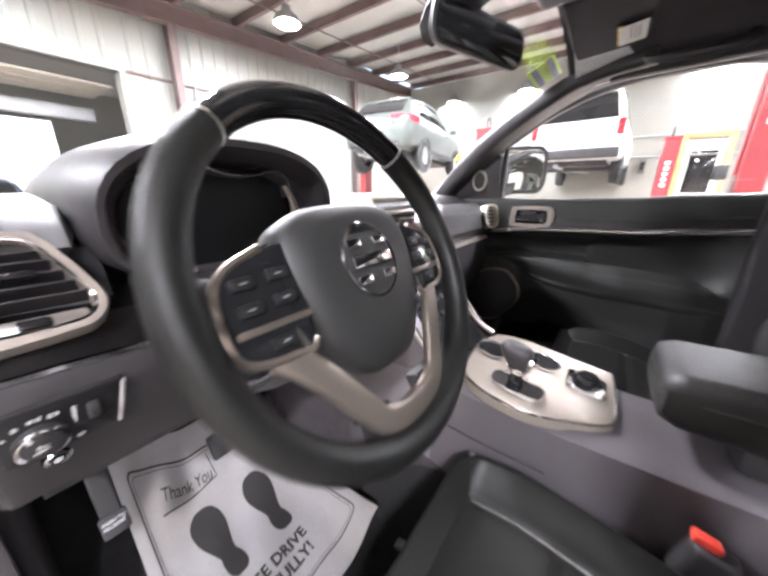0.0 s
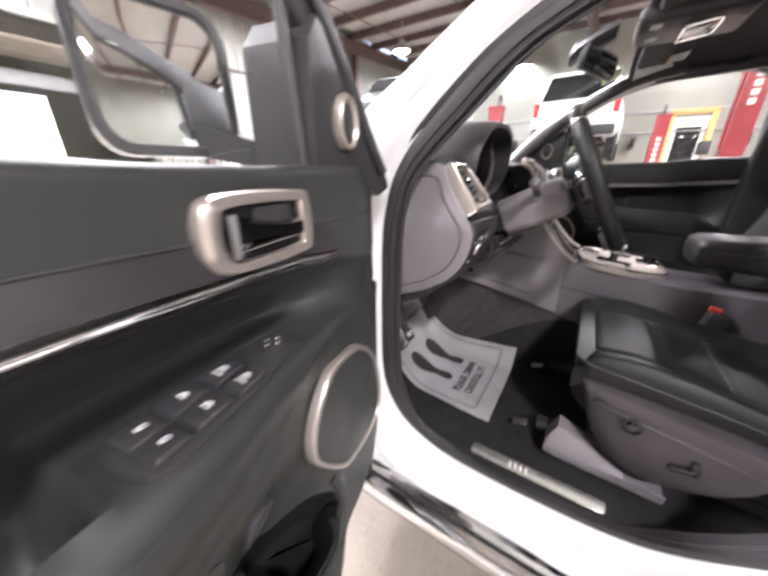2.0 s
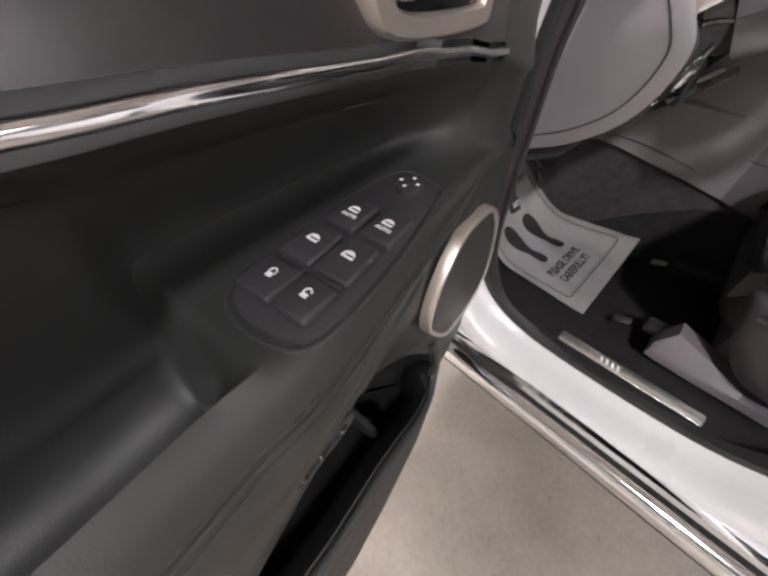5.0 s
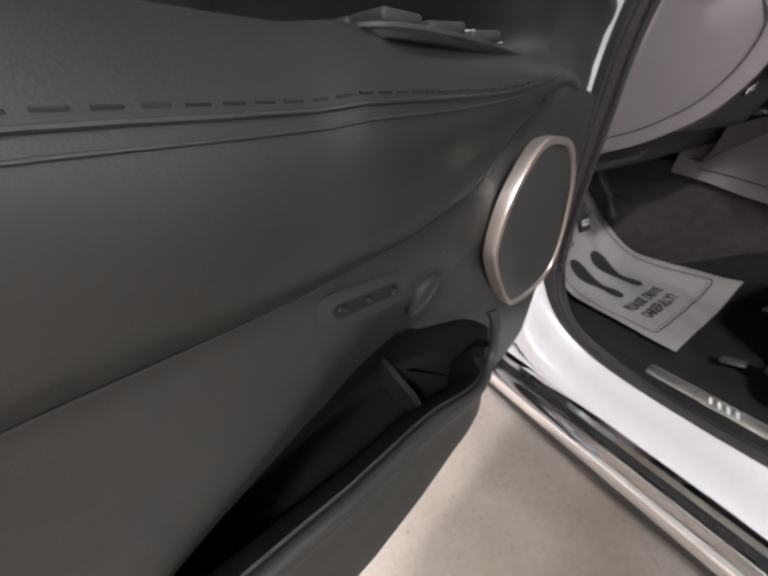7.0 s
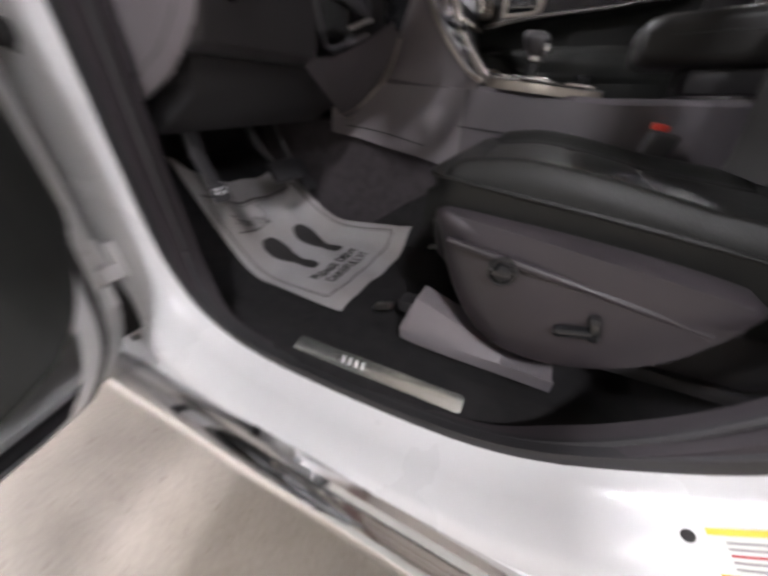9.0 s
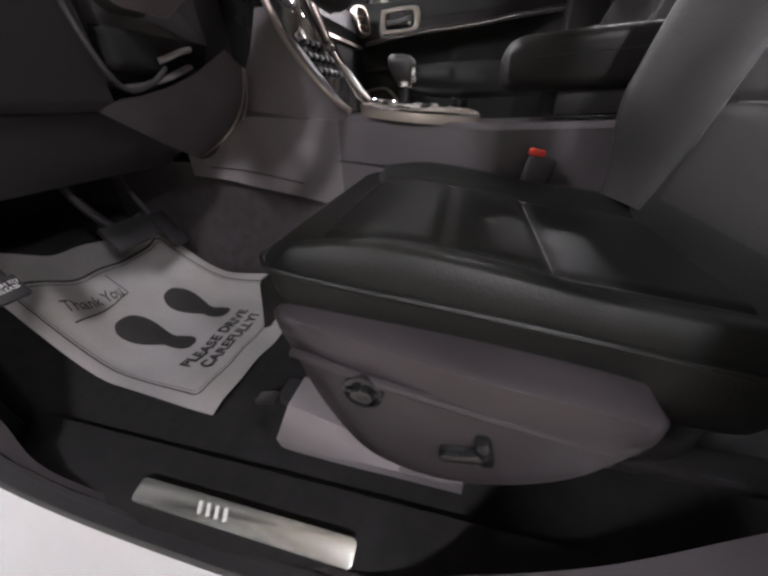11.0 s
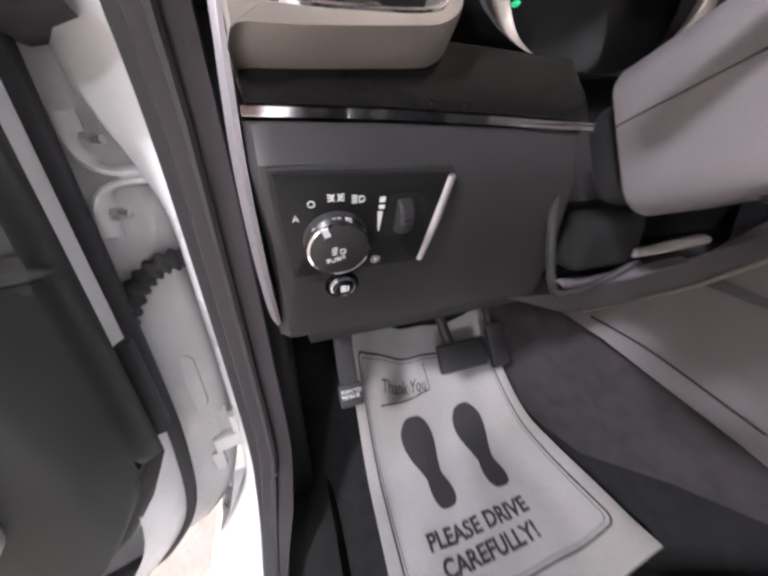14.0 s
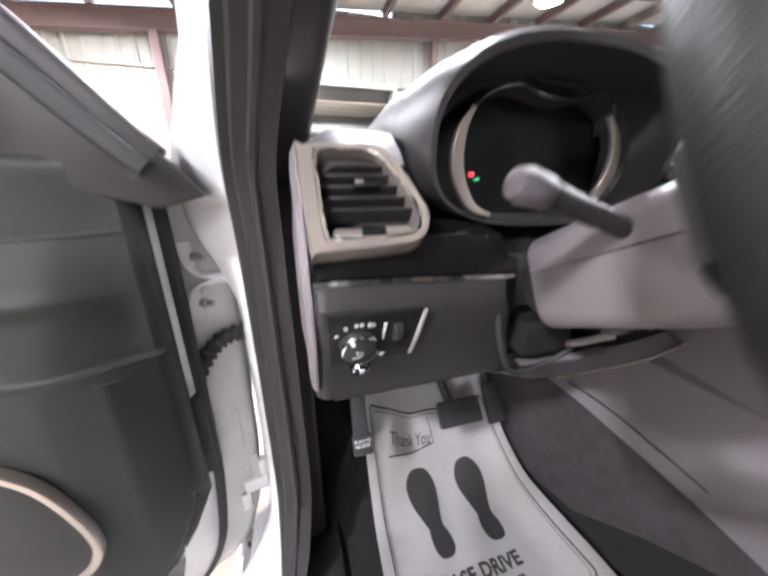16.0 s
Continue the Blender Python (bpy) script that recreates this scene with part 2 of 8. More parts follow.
def lathe(profile, m, n=28, caps=True):
    """Turns (radius, height) points round the local z of m."""
    bm = bmesh.new()
    rings = []
    for r, h in profile:
        rings.append([bm.verts.new(m @ V(r * math.cos(2 * math.pi * i / n), r * math.sin(2 * math.pi * i / n), h)) for i in range(n)])
    for a, b in zip(rings, rings[1:]):
        for i in range(n):
            bm.faces.new((a[i], a[(i + 1) % n], b[(i + 1) % n], b[i]))
    if caps:
        bm.faces.new(rings[0])
        bm.faces.new(rings[-1])
    return fix(bm)


def aim(p, d, up=(0, 0, 1)):
    """A matrix at p whose local z points along d."""
    z = Vector(d).normalized()
    x = Vector(up).cross(z)
    if x.length < 1e-4:
        x = V(1, 0, 0)
    x.normalize()
    y = z.cross(x)
    m = Matrix((x, y, z)).transposed().to_4x4()
    m.translation = p
    return m


def curve(pts, n=8, closed=False):
    """Catmull-Rom through points, n steps a span."""
    P = [Vector(p) for p in pts]
    out = []
    k = len(P)
    for i in range(k if closed else k - 1):
        g = (lambda j: P[j % k]) if closed else (lambda j: P[max(0, min(k - 1, j))])
        a, b, c, d = g(i - 1), g(i), g(i + 1), g(i + 2)
        for s in range(n):
            t = s / n
            out.append(0.5 * ((2 * b) + (c - a) * t + (2 * a - 5 * b + 4 * c - d) * t * t + (3 * b - a - 3 * c + d) * t ** 3))
    if not closed:
        out.append(P[-1].copy())
    return out


def loft(rings, caps=True, closed=True, loop=False):
    """Joins rings of equal length. closed: each ring is a closed outline; loop: the last ring meets the first."""
    bm = bmesh.new()
    R = [[bm.verts.new(p) for p in r] for r in rings]
    n = len(R[0])
    pairs = list(zip(R, R[1:])) + ([(R[-1], R[0])] if loop else [])
    for a, b in pairs:
        for i in range(n if closed else n - 1):
            j = (i + 1) % n
            bm.faces.new((a[i], a[j], b[j], b[i]))
    if caps and closed and not loop:
        bm.faces.new(R[0])
        bm.faces.new(R[-1])
    return fix(bm)


def sweep(path, section, normal, closed=False, caps=True):
    """Carries a flat section (a: along the side, b: along the normal) down a path. normal: a vector or a function of the index."""
    rings = []
    k = len(path)
    for i, p in enumerate(path):
        a = path[(i - 1) % k] if closed or i else path[0]
        b = path[(i + 1) % k] if closed or i < k - 1 else path[-1]
        t = (b - a).normalized()
        nn = Vector(normal(i) if callable(normal) else normal)
        nn = (nn - t * nn.dot(t)).normalized()
        s = t.cross(nn)
        sec = section(i / max(1, k - 1)) if callable(section) else section
        rings.append([p + s * u + nn * v for u, v in sec])
    return loft(rings, caps=caps, loop=closed)


def circle(r, n=10, ry=None):
    return [(r * math.cos(2 * math.pi * i / n), (ry or r) * math.sin(2 * math.pi * i / n)) for i in range(n)]


def tube(path, r, n=10, closed=False, normal=(0.13, 0.21, 0.97)):
    return sweep([Vector(p) for p in path], circle(r, n) if not callable(r) else (lambda t: circle(r(t), n)), normal, closed)


def rect(w, h, r, n=4):
    """A rounded rectangle outline round the origin."""
    out = []
    for cx, cy, a0 in ((w / 2 - r, h / 2 - r, 0), (-w / 2 + r, h / 2 - r, 90), (-w / 2 + r, -h / 2 + r, 180), (w / 2 - r, -h / 2 + r, 270)):
        for i in range(n + 1):
            a = radians(a0 + 90 * i / n)
            out.append((cx + r * math.cos(a), cy + r * math.sin(a)))
    return out


def prism(outline, m, d0, d1, bev=0.0, seg=2):
    """Extrudes a flat outline along the local z of m from d0 to d1."""
    rings = [[m @ V(x, y, d0) for x, y in outline], [m @ V(x, y, d1) for x, y in outline]]
    bm = loft(rings)
    if bev:
        top = [e for e in bm.edges if all(len(v.link_edges) == 3 for v in e.verts) and any(len(f.verts) > 4 for f in e.link_faces)]
        bmesh.ops.bevel(bm, geom=top, offset=bev, segments=seg, profile=0.5, affect="EDGES")
    return bm


def ring_frame(outer, inner, m, d0, d1, bev=0.0):
    """A frame between two outlines of equal length."""
    R = [[m @ V(x, y, d0) for x, y in outer], [m @ V(x, y, d1 - bev) for x, y in outer]]
    if bev:
        R.append([m @ V(x * 0.85 + u * 0.15, y * 0.85 + w * 0.15, d1) for (x, y), (u, w) in zip(outer, inner)])
        R.append([m @ V(x * 0.15 + u * 0.85, y * 0.15 + w * 0.85, d1) for (x, y), (u, w) in zip(outer, inner)])
    R += [[m @ V(x, y, d1 - bev) for x, y in inner], [m @ V(x, y, d0) for x, y in inner]]
    return loft(R, loop=True)


def sheet(fn, nu, nv, thick=0.0):
    """A surface fn(u, v), u and v from 0 to 1, thickened inwards."""
    bm = bmesh.new()
    g = [[bm.verts.new(fn(i / nu, j / nv)) for j in range(nv + 1)] for i in range(nu + 1)]
    for i in range(nu):
        for j in range(nv):
            bm.faces.new((g[i][j], g[i + 1][j], g[i + 1][j + 1], g[i][j + 1]))
    bm.normal_update()
    if thick:
        bmesh.ops.solidify(bm, geom=bm.faces[:], thickness=thick)
    return bm


def lines(body, size, m, material, parent, name="lettering", place=None, spacing=1.0, shear=0.0, thick=0.0004, align="LEFT", bold=0.0):
    """Lettering as a mesh; place maps its flat points onto a curved surface."""
    cu = bpy.data.curves.new("t", "FONT")
    cu.body, cu.size, cu.extrude, cu.space_character, cu.shear, cu.align_x = body, size, thick, spacing, shear, align
    cu.resolution_u, cu.offset = 3, bold
    ob = bpy.data.objects.new("t", cu)
    scene.collection.objects.link(ob)
    bpy.context.view_layer.update()
    me = bpy.data.meshes.new_from_object(ob.evaluated_get(bpy.context.evaluated_depsgraph_get()))
    bpy.data.objects.remove(ob)
    bm = bmesh.new()
    bm.from_mesh(me)
    bpy.data.meshes.remove(me)
    if place:
        for v in bm.verts:
            v.co = place(v.co)
    else:
        bm.transform(m)
    return part(name, bm, material, parent, smooth=False)


def lerp(a, b, t):
    return a + (b - a) * t


def smoothstep(a, b, x):
    t = max(0.0, min(1.0, (x - a) / (b - a)))
    return t * t * (3 - 2 * t)


# ---- the workshop hall ----
WALL_Y, X0, X1, Y0 = 8.0, -7.0, 15.5, -9.0
OPEN_L, OPEN_R, OPEN_TOP = -1.7, 2.05, 3.66


def setting(name, bm, material, label, category, **kw):
    ob = part(name, bm, material, None, label, **kw)
    return tagged(ob, label, category, kind="structure")


setting("ground", box((0, 0, -0.35), (160, 160, 0.1)), CONCRETE, "pale asphalt yard outside the workshop", "ground")
setting("floor", box(((X0 + X1) / 2, (WALL_Y + Y0) / 2, -0.15), (X1 - X0, WALL_Y - Y0, 0.3)), CONCRETE, "smooth tan concrete workshop floor with dark stains", "floor")


def ribbed(x0, x1, z0, z1, y, m=None, pitch=0.30):
    """Wall sheeting with raised ribs, facing -y."""
    sec = []
    x = x0
    while x < x1 - 1e-4:
        e = min(x + pitch, x1)
        for dx, d in ((0, 0), (0.20, 0), (0.225, -0.025), (0.275, -0.025), (pitch, 0)):
            if x + dx < e:
                sec.append((x + dx, d))
        x = e
    sec.append((x1, 0))
    out = [(a, y + b) for a, b in sec] + [(x1, y + 0.12), (x0, y + 0.12)]
    bm = loft([[V(a, b, z0) for a, b in out], [V(a, b, z1) for a, b in out]])
    if m is not None:
        bm.transform(m)
    return bm


north = part("wall_north", ribbed(X0, OPEN_L, 0, roof_z(X0) + 0.6, WALL_Y), SHEETMETAL)
tagged(north, "white ribbed metal end wall of the workshop", "wall", kind="structure")
part("wall_panel", ribbed(OPEN_R, X1, 0, 5.9, WALL_Y), SHEETMETAL, north)
part("wall_panel", ribbed(OPEN_L, OPEN_R, OPEN_TOP, 5.2, WALL_Y), SHEETMETAL, north)
part("girt", box(((OPEN_R + X1) / 2, WALL_Y - 0.035, 3.72), (X1 - OPEN_R, 0.06, 0.045), 0.005), PRIMERED, north, "dark steel line where the wall sheets lap")
part("girt", box(((X0 + OPEN_R) / 2, WALL_Y - 0.035, 3.78), (OPEN_R - X0, 0.06, 0.05), 0.005), SHEETMETAL, north)
for nm, m, L in (("wall_south", Matrix.Translation((X0 + X1, Y0, 0)) @ Matrix.Rotation(math.pi, 4, "Z"), (X0, X1)),):
    setting(nm, ribbed(L[0], L[1], 0, 5.9, 0, m), SHEETMETAL, "white ribbed metal wall behind the cars", "wall")
setting("wall_west", ribbed(Y0, WALL_Y, 0, 4.9, 0, Matrix.Translation((X0, 0, 0)) @ Matrix.Rotation(radians(90), 4, "Z")), SHEETMETAL, "white ribbed metal side wall", "wall")
setting("wall_east", box((X1 - 2.4, -0.5, 2.9), (0.15, 17, 5.8)), SHEETMETAL, "plain pale wall at the far side of the hall", "wall")

# roof sheet and its purlins, running along y; the end rafter runs along the wall top
roof = loft([[V(X0, y, roof_z(X0) + 0.62), V(X1, y, roof_z(X1) + 0.62), V(X1, y, roof_z(X1) + 0.72), V(X0, y, roof_z(X0) + 0.72)] for y in (Y0, WALL_Y)])
setting("ceiling", roof, LINING, "white insulated roof lining between steel purlins", "ceiling")


def i_beam(a, b, h, w, t=0.012):
    """A rolled steel I section from a to b."""
    sec = [(-w / 2, -h / 2), (w / 2, -h / 2), (w / 2, -h / 2 + t), (t / 2, -h / 2 + t), (t / 2, h / 2 - t), (w / 2, h / 2 - t), (w / 2, h / 2), (-w / 2, h / 2), (-w / 2, h / 2 - t), (-t / 2, h / 2 - t), (-t / 2, -h / 2 + t), (-w / 2, -h / 2 + t)]
    return sweep([Vector(a), Vector(b)], sec, (0, 1, 0) if a[0] == b[0] and a[1] == b[1] else (0, 0, 1))


frame_steel = thing("roof_frame", (0, WALL_Y - 0.25, 4.5), "red oxide steel roof rafters and purlins under a white lining", "roof frame", kind="structure")
for y in (WALL_Y - 0.22, 0.6, -6.8):
    part("rafter", i_beam((X0, y, roof_z(X0) + 0.18), (X1, y, roof_z(X1) + 0.18), 0.36, 0.2), PRIMERED, frame_steel)
x = -6.8
while x < X1:
    part("purlin", i_beam((x, WALL_Y - 0.05, roof_z(x) + 0.47), (x, Y0, roof_z(x) + 0.47), 0.2, 0.1, 0.008), PRIMERED, frame_steel)
    x += 1.43
for y in (6.3, 3.6, -1.4, -4.2):
    part("roof_brace", tube([V(X0, y, roof_z(X0) + 0.33), V(X1, y, roof_z(X1) + 0.33)], 0.018, 6), PRIMERED, frame_steel)
for x in (-3.0, 3.05, 9.1):
    col = part("column", i_beam((x, WALL_Y - 0.2, 0), (x, WALL_Y - 0.2, roof_z(x)), 0.2, 0.16), PRIMERED, None, "red oxide steel column against the end wall")
    tagged(col, "red oxide steel column against the end wall", "column", "wall columns", "structure")

# high-bay lamps


def high_bay(x, y):
    z = 4.62 + 0.03 * x
    t = thing("high_bay_lamp", (x, y, z), "round high-bay lamp glowing white under the roof", "ceiling lamp", "high-bay lamps")
    m = Matrix.Translation((x, y, z))
    part("shade", lathe([(0.28, -0.02), (0.29, 0.0), (0.24, 0.10), (0.10, 0.20), (0.09, 0.30), (0.02, 0.31)], m, 24), GREYPAINT, t)
    part("diffuser", lathe([(0.02, -0.045), (0.18, -0.04), (0.26, -0.022)], m, 24), LAMPGLOW, t, "glowing white diffuser")
    part("hanger", tube([V(x, y, z + 0.3), V(x, y, roof_z(x) + 0.6)], 0.008, 6), STEEL, t)
    return t


for x, y in LAMPS:
    if (x, y) != (0.3, -2.5):
        high_bay(x, y)

# the big doorway and the bright room behind it
dw = thing("doorway", (0.2, WALL_Y, 0), "white steel frame of a tall open bay doorway", "doorway", kind="structure")
for x in (OPEN_L, OPEN_R):
    part("jamb", box((x, WALL_Y + 0.03, OPEN_TOP / 2), (0.10, 0.36, OPEN_TOP), 0.006), SHEETMETAL, dw)
part("head", box(((OPEN_L + OPEN_R) / 2, WALL_Y + 0.03, OPEN_TOP + 0.04), (OPEN_R - OPEN_L + 0.1, 0.36, 0.08), 0.006), SHEETMETAL, dw)
side = thing("annexe", (0.2, 10, 0), "plain white room beyond the open doorway", "room", kind="structure")
part("annexe_floor", box((0.5, 11.1, -0.14), (7, 5.8, 0.28)), CONCRETE, side)
part("annexe_wall", box((4.0, 11.1, 2.2), (0.1, 5.8, 4.4)), SHEETMETAL, side)
part("annexe_wall", box((-3.0, 11.1, 2.2), (0.1, 5.8, 4.4)), SHEETMETAL, side)
part("annexe_roof", box((0.5, 11.1, 4.45), (7.1, 5.8, 0.1)), LINING, side)
part("annexe_beam", box((0.0, 9.4, 3.0), (3.6, 0.14, 0.26), 0.01), GREYPAINT, side, "dark grey cross beam of a raised sectional door")
for i in range(3):
    part("raised_door_panel", box((0.2, 8.7 + i * 0.5, 3.48), (3.6, 0.47, 0.05), 0.01), BENCH, side)
part("annexe_end", box((2.9, 13.9, 2.2), (2.2, 0.1, 4.4)), SHEETMETAL, side)
part("annexe_end", box((-2.4, 13.9, 2.2), (1.2, 0.1, 4.4)), SHEETMETAL, side)
part("annexe_end", box((0.0, 13.9, 3.9), (3.6, 0.1, 1.0)), SHEETMETAL, side)


# ---- the white car: shell ----
XC = 0.045  # the car's middle line
# the edge of the driver's door opening, from the hinge side over the roof rail and back along the sill
APERTURE = [(-.770, .050, .740), (-.770, .053, 1.00), (-.770, .045, 1.20), (-.765, -.005, 1.345), (-.730, -.13, 1.455), (-.690, -.28, 1.56), (-.640, -.46, 1.64),
            (-.610, -.64, 1.68), (-.600, -.82, 1.69), (-.610, -.96, 1.665), (-.660, -1.03, 1.54), (-.730, -1.05, 1.33), (-.770, -1.03, 1.10), (-.775, -.98, .86),
            (-.775, -.91, .70), (-.775, -.80, .595), (-.775, -.65, .515), (-.775, -.45, .492), (-.775, -.20, .497), (-.775, -.06, .545), (-.772, .02, .63)]
AP = curve(APERTURE, 6, True)
AP_MID = V(-.74, -.47, 1.08)


def outward(i):
    """Away from the opening, in its own plane."""
    a, b = AP[(i - 1) % len(AP)], AP[(i + 1) % len(AP)]
    t = (b - a).normalized()
    n = t.cross(V(1, 0, 0)).normalized()
    return n if n.dot(AP[i] - AP_MID) > 0 else -n


def ap_ring(out, dx):
    return [p + outward(i) * (out(i) if callable(out) else out) + V(dx(i) if callable(dx) else dx, 0, 0) for i, p in enumerate(AP)]


def fore(i):
    """1 on the hinge pillar below the screen, 0 elsewhere."""
    return smoothstep(-.04, .03, AP[i].y) * (1 - smoothstep(1.08, 1.24, AP[i].z)) * smoothstep(.50, .60, AP[i].z)


def low(i):
    """1 along the sill, 0 elsewhere."""
    return 1 - smoothstep(0.52, 0.72, AP[i].z)


car = thing("car_body", (XC, -1.0, 0.0), "white painted car shell with the driver door opening uncovered", "car body")
def rake(i):
    """1 on the windscreen pillar and the roof rail, 0 elsewhere."""
    return smoothstep(1.28, 1.42, AP[i].z) * smoothstep(-1.0, -.8, AP[i].y)


def bent(side, sill, hinge):
    """One ring of the opening: (out, dx) at the roof and rear, along the sill, and on the hinge pillar."""
    flat = (side[0] * .7, max(side[1] * .5, -.030))
    k = lambda i, j: lerp(lerp(lerp(side[j], flat[j], rake(i)), sill[j], low(i)), hinge[j], fore(i))
    return ap_ring(lambda i: k(i, 0), lambda i: k(i, 1))


SHUT = [bent((.004, 0), (.004, 0), (.004, 0)), bent((.022, -.004), (.018, -.006), (.014, -.006)), bent((.036, -.03), (.034, -.050), (.026, -.022)),
        bent((.052, -.075), (.046, -.092), (.042, -.034)), bent((.10, -.105), (.064, -.108), (.12, -.042)), bent((.135, -.11), (.092, -.104), (.165, -.050))]
shut = loft(SHUT, caps=False)
bmesh.ops.solidify(shut, geom=shut.faces[:], thickness=0.003)
part("door_opening_frame", shut, WHITE, car, "glossy white painted door opening with a stepped sill", sharp=60)
part("door_seal", sweep([p + outward(i) * -0.004 for i, p in enumerate(AP)], [(-.013, -.010), (.010, -.012), (.014, .0), (.006, .013), (-.010, .012), (-.016, .002)], outward, True), RUBBER, car, "black rubber door seal", sharp=60)
def trim_section(t):
    """Broad round the pillars and the rear corner, a slim lip along the sill."""
    p = AP[min(len(AP) - 1, int(round(t * (len(AP) - 1))))]
    w = lerp(.025, .009, smoothstep(.60, .52, p.z) * smoothstep(-.74, -.62, p.y))
    return [(-w, -.006), (w, -.008), (w + .004, .004), (-w, .008)]


part("inner_seal_trim", sweep([p + outward(i) * lerp(-.018, -.004, low(i)) + V(lerp(.03, .014, low(i)), 0, 0) for i, p in enumerate(AP)], trim_section, outward, True), COVER, car, "black plastic lining round the door opening", sharp=60)

part("seal_ridge", tube([p + outward(i) * lerp(-.030, -.010, low(i)) + V(lerp(.026, .008, low(i)), 0, 0) for i, p in enumerate(AP)], .0055, 6, True), RUBBER, car)

# rocker: bright strip over a dark groove and a rounded lower moulding
for nm, sec, mt in (("sill_skin", [(-.80, .443), (-.868, .441), (-.880, .433), (-.880, .40), (-.80, .40)], WHITE), ("sill_strip", [(-.872, .432), (-.897, .429), (-.905, .419), (-.900, .411), (-.872, .412)], CHROME),
                    ("sill_groove", [(-.868, .413), (-.894, .411), (-.888, .398), (-.896, .383), (-.868, .380)], GLOSS),
                    ("sill_moulding", [(-.870, .386), (-.905, .384), (-.925, .372), (-.934, .350), (-.930, .328), (-.905, .315), (-.870, .31)], CHROME),
                    ("rocker", [(-.868, .312), (-.908, .314), (-.900, .27), (-.83, .24), (-.70, .24), (-.70, .30)], SOFT)):
    ys = curve([V(0, .22, 0), V(0, -.3, 0), V(0, -.8, 0), V(0, -1.35, 0), V(0, -2.0, 0)], 4)
    part(nm, loft([[V(x, p.y, z) for x, z in sec] for p in ys]), mt, car)
part("plug", lathe([(0.010, 0), (0.010, .004), (.004, .006)], aim(V(-.872, -.97, .455), (-1, 0, .2)), 12), RUBBER, car, "grey rubber plug in the sill")
part("plug", lathe([(0.007, 0), (0.007, .004), (.003, .006)], aim(V(-.868, .10, .50), (-1, -.3, .2)), 12), RUBBER, car)

# outer panels
def panel(name, pts_rows, material=WHITE, thick=0.004, label=""):
    rows = [curve(r, 5) for r in pts_rows]
    cols = list(zip(*rows))
    grid = [curve(c, 5) for c in cols]
    bm = bmesh.new()
    g = [[bm.verts.new(p) for p in c] for c in grid]
    for a, b in zip(g, g[1:]):
        for i in range(len(a) - 1):
            bm.faces.new((a[i], b[i], b[i + 1], a[i + 1]))
    bm.normal_update()
    bmesh.ops.solidify(bm, geom=bm.faces[:], thickness=thick)
    return part(name, bm, material, car, label)


def mx(p):
    return V(2 * XC - p[0], p[1], p[2])


panel("roof_panel", [[V(XC + s * .62, y, z - .10 * abs(s) ** 3) for s in (-1, -.6, 0, .6, 1)] for y, z in ((-.46, 1.745), (-.8, 1.79), (-1.6, 1.81), (-2.5, 1.79), (-3.3, 1.74))])
panel("hood", [[V(XC + s * .72, y, z - .05 * abs(s) ** 2) for s in (-1, -.5, 0, .5, 1)] for y, z in ((.50, 1.27), (.8, 1.25), (1.2, 1.20), (1.42, 1.10))])
for f in (lambda p: V(*p), mx):
    panel("front_fender", [[f((-.90, y, 1.02)), f((-.90, y, 1.15)), f((-.80, y, 1.235)), f((-.69, y, 1.25))] for y in (.18, .6, 1.0, 1.4)])
    panel("front_fender", [[f((-.88, y, zb)), f((-.905, y, .85)), f((-.90, y, 1.02))] for y, zb in ((.17, .45), (.32, .46), (.45, .70), (.85, .80), (1.25, .70), (1.40, .45))])
    panel("rear_side", [[f((-.885, y, zb)), f((-.915, y, .85)), f((-.90, y, 1.15)), f((-.83, y, 1.31))] for y, zb in ((-1.12, .43), (-1.7, .44), (-2.1, .62), (-2.5, .78), (-2.95, .72), (-3.35, .5))])
    part("roof_rail", loft([[f((x, y, z)) for x, z in ((-.60, zt - .03), (-.56, zt - .05), (-.54, zt), (-.58, zt + .05), (-.615, zt + .03))] for y, zt in ((-.96, 1.70), (-1.6, 1.715), (-2.5, 1.70), (-3.2, 1.66))]), WHITE, car)
    part("rear_pillar", box(f((-.74, -1.95, 1.5)), (.05, .12, .42), .01, m=Matrix.Rotation(radians(25 if f((1, 0, 0))[0] > 0 else -25), 4, "Y")), SOFT, car)
panel("right_door_skin", [[mx((-.885, y, .43)), mx((-.915, y, .85)), mx((-.90, y, 1.15)), mx((-.83, y, 1.31))] for y in (.17, -.3, -.8, -1.12)])
panel("tail_panel", [[V(XC + s * .88, -3.36 - .12 * (1 - abs(s)), z) for s in (-1, -.5, 0, .5, 1)] for z in (.5, .8, 1.1, 1.3)])
panel("nose_panel", [[V(XC + s * .85, 1.42 + .15 * (1 - s * s), z) for s in (-1, -.5, 0, .5, 1)] for z in (.45, .7, .95, 1.12)])
part("underbody", box((XC, -1.0, .34), (1.5, 4.7, .06), .01), RUBBER, car)
part("firewall", box((XC, .52, .86), (1.5, .05, .95), .01), CARPET, car)
part("tailgate_glass", loft([[V(XC + s * .62, -3.34, 1.32), V(XC + s * .58, -3.28, 1.70), V(XC + s * .58, -3.275, 1.70), V(XC + s * .62, -3.335, 1.32)] for s in (-1, 1)]), TINT, car)


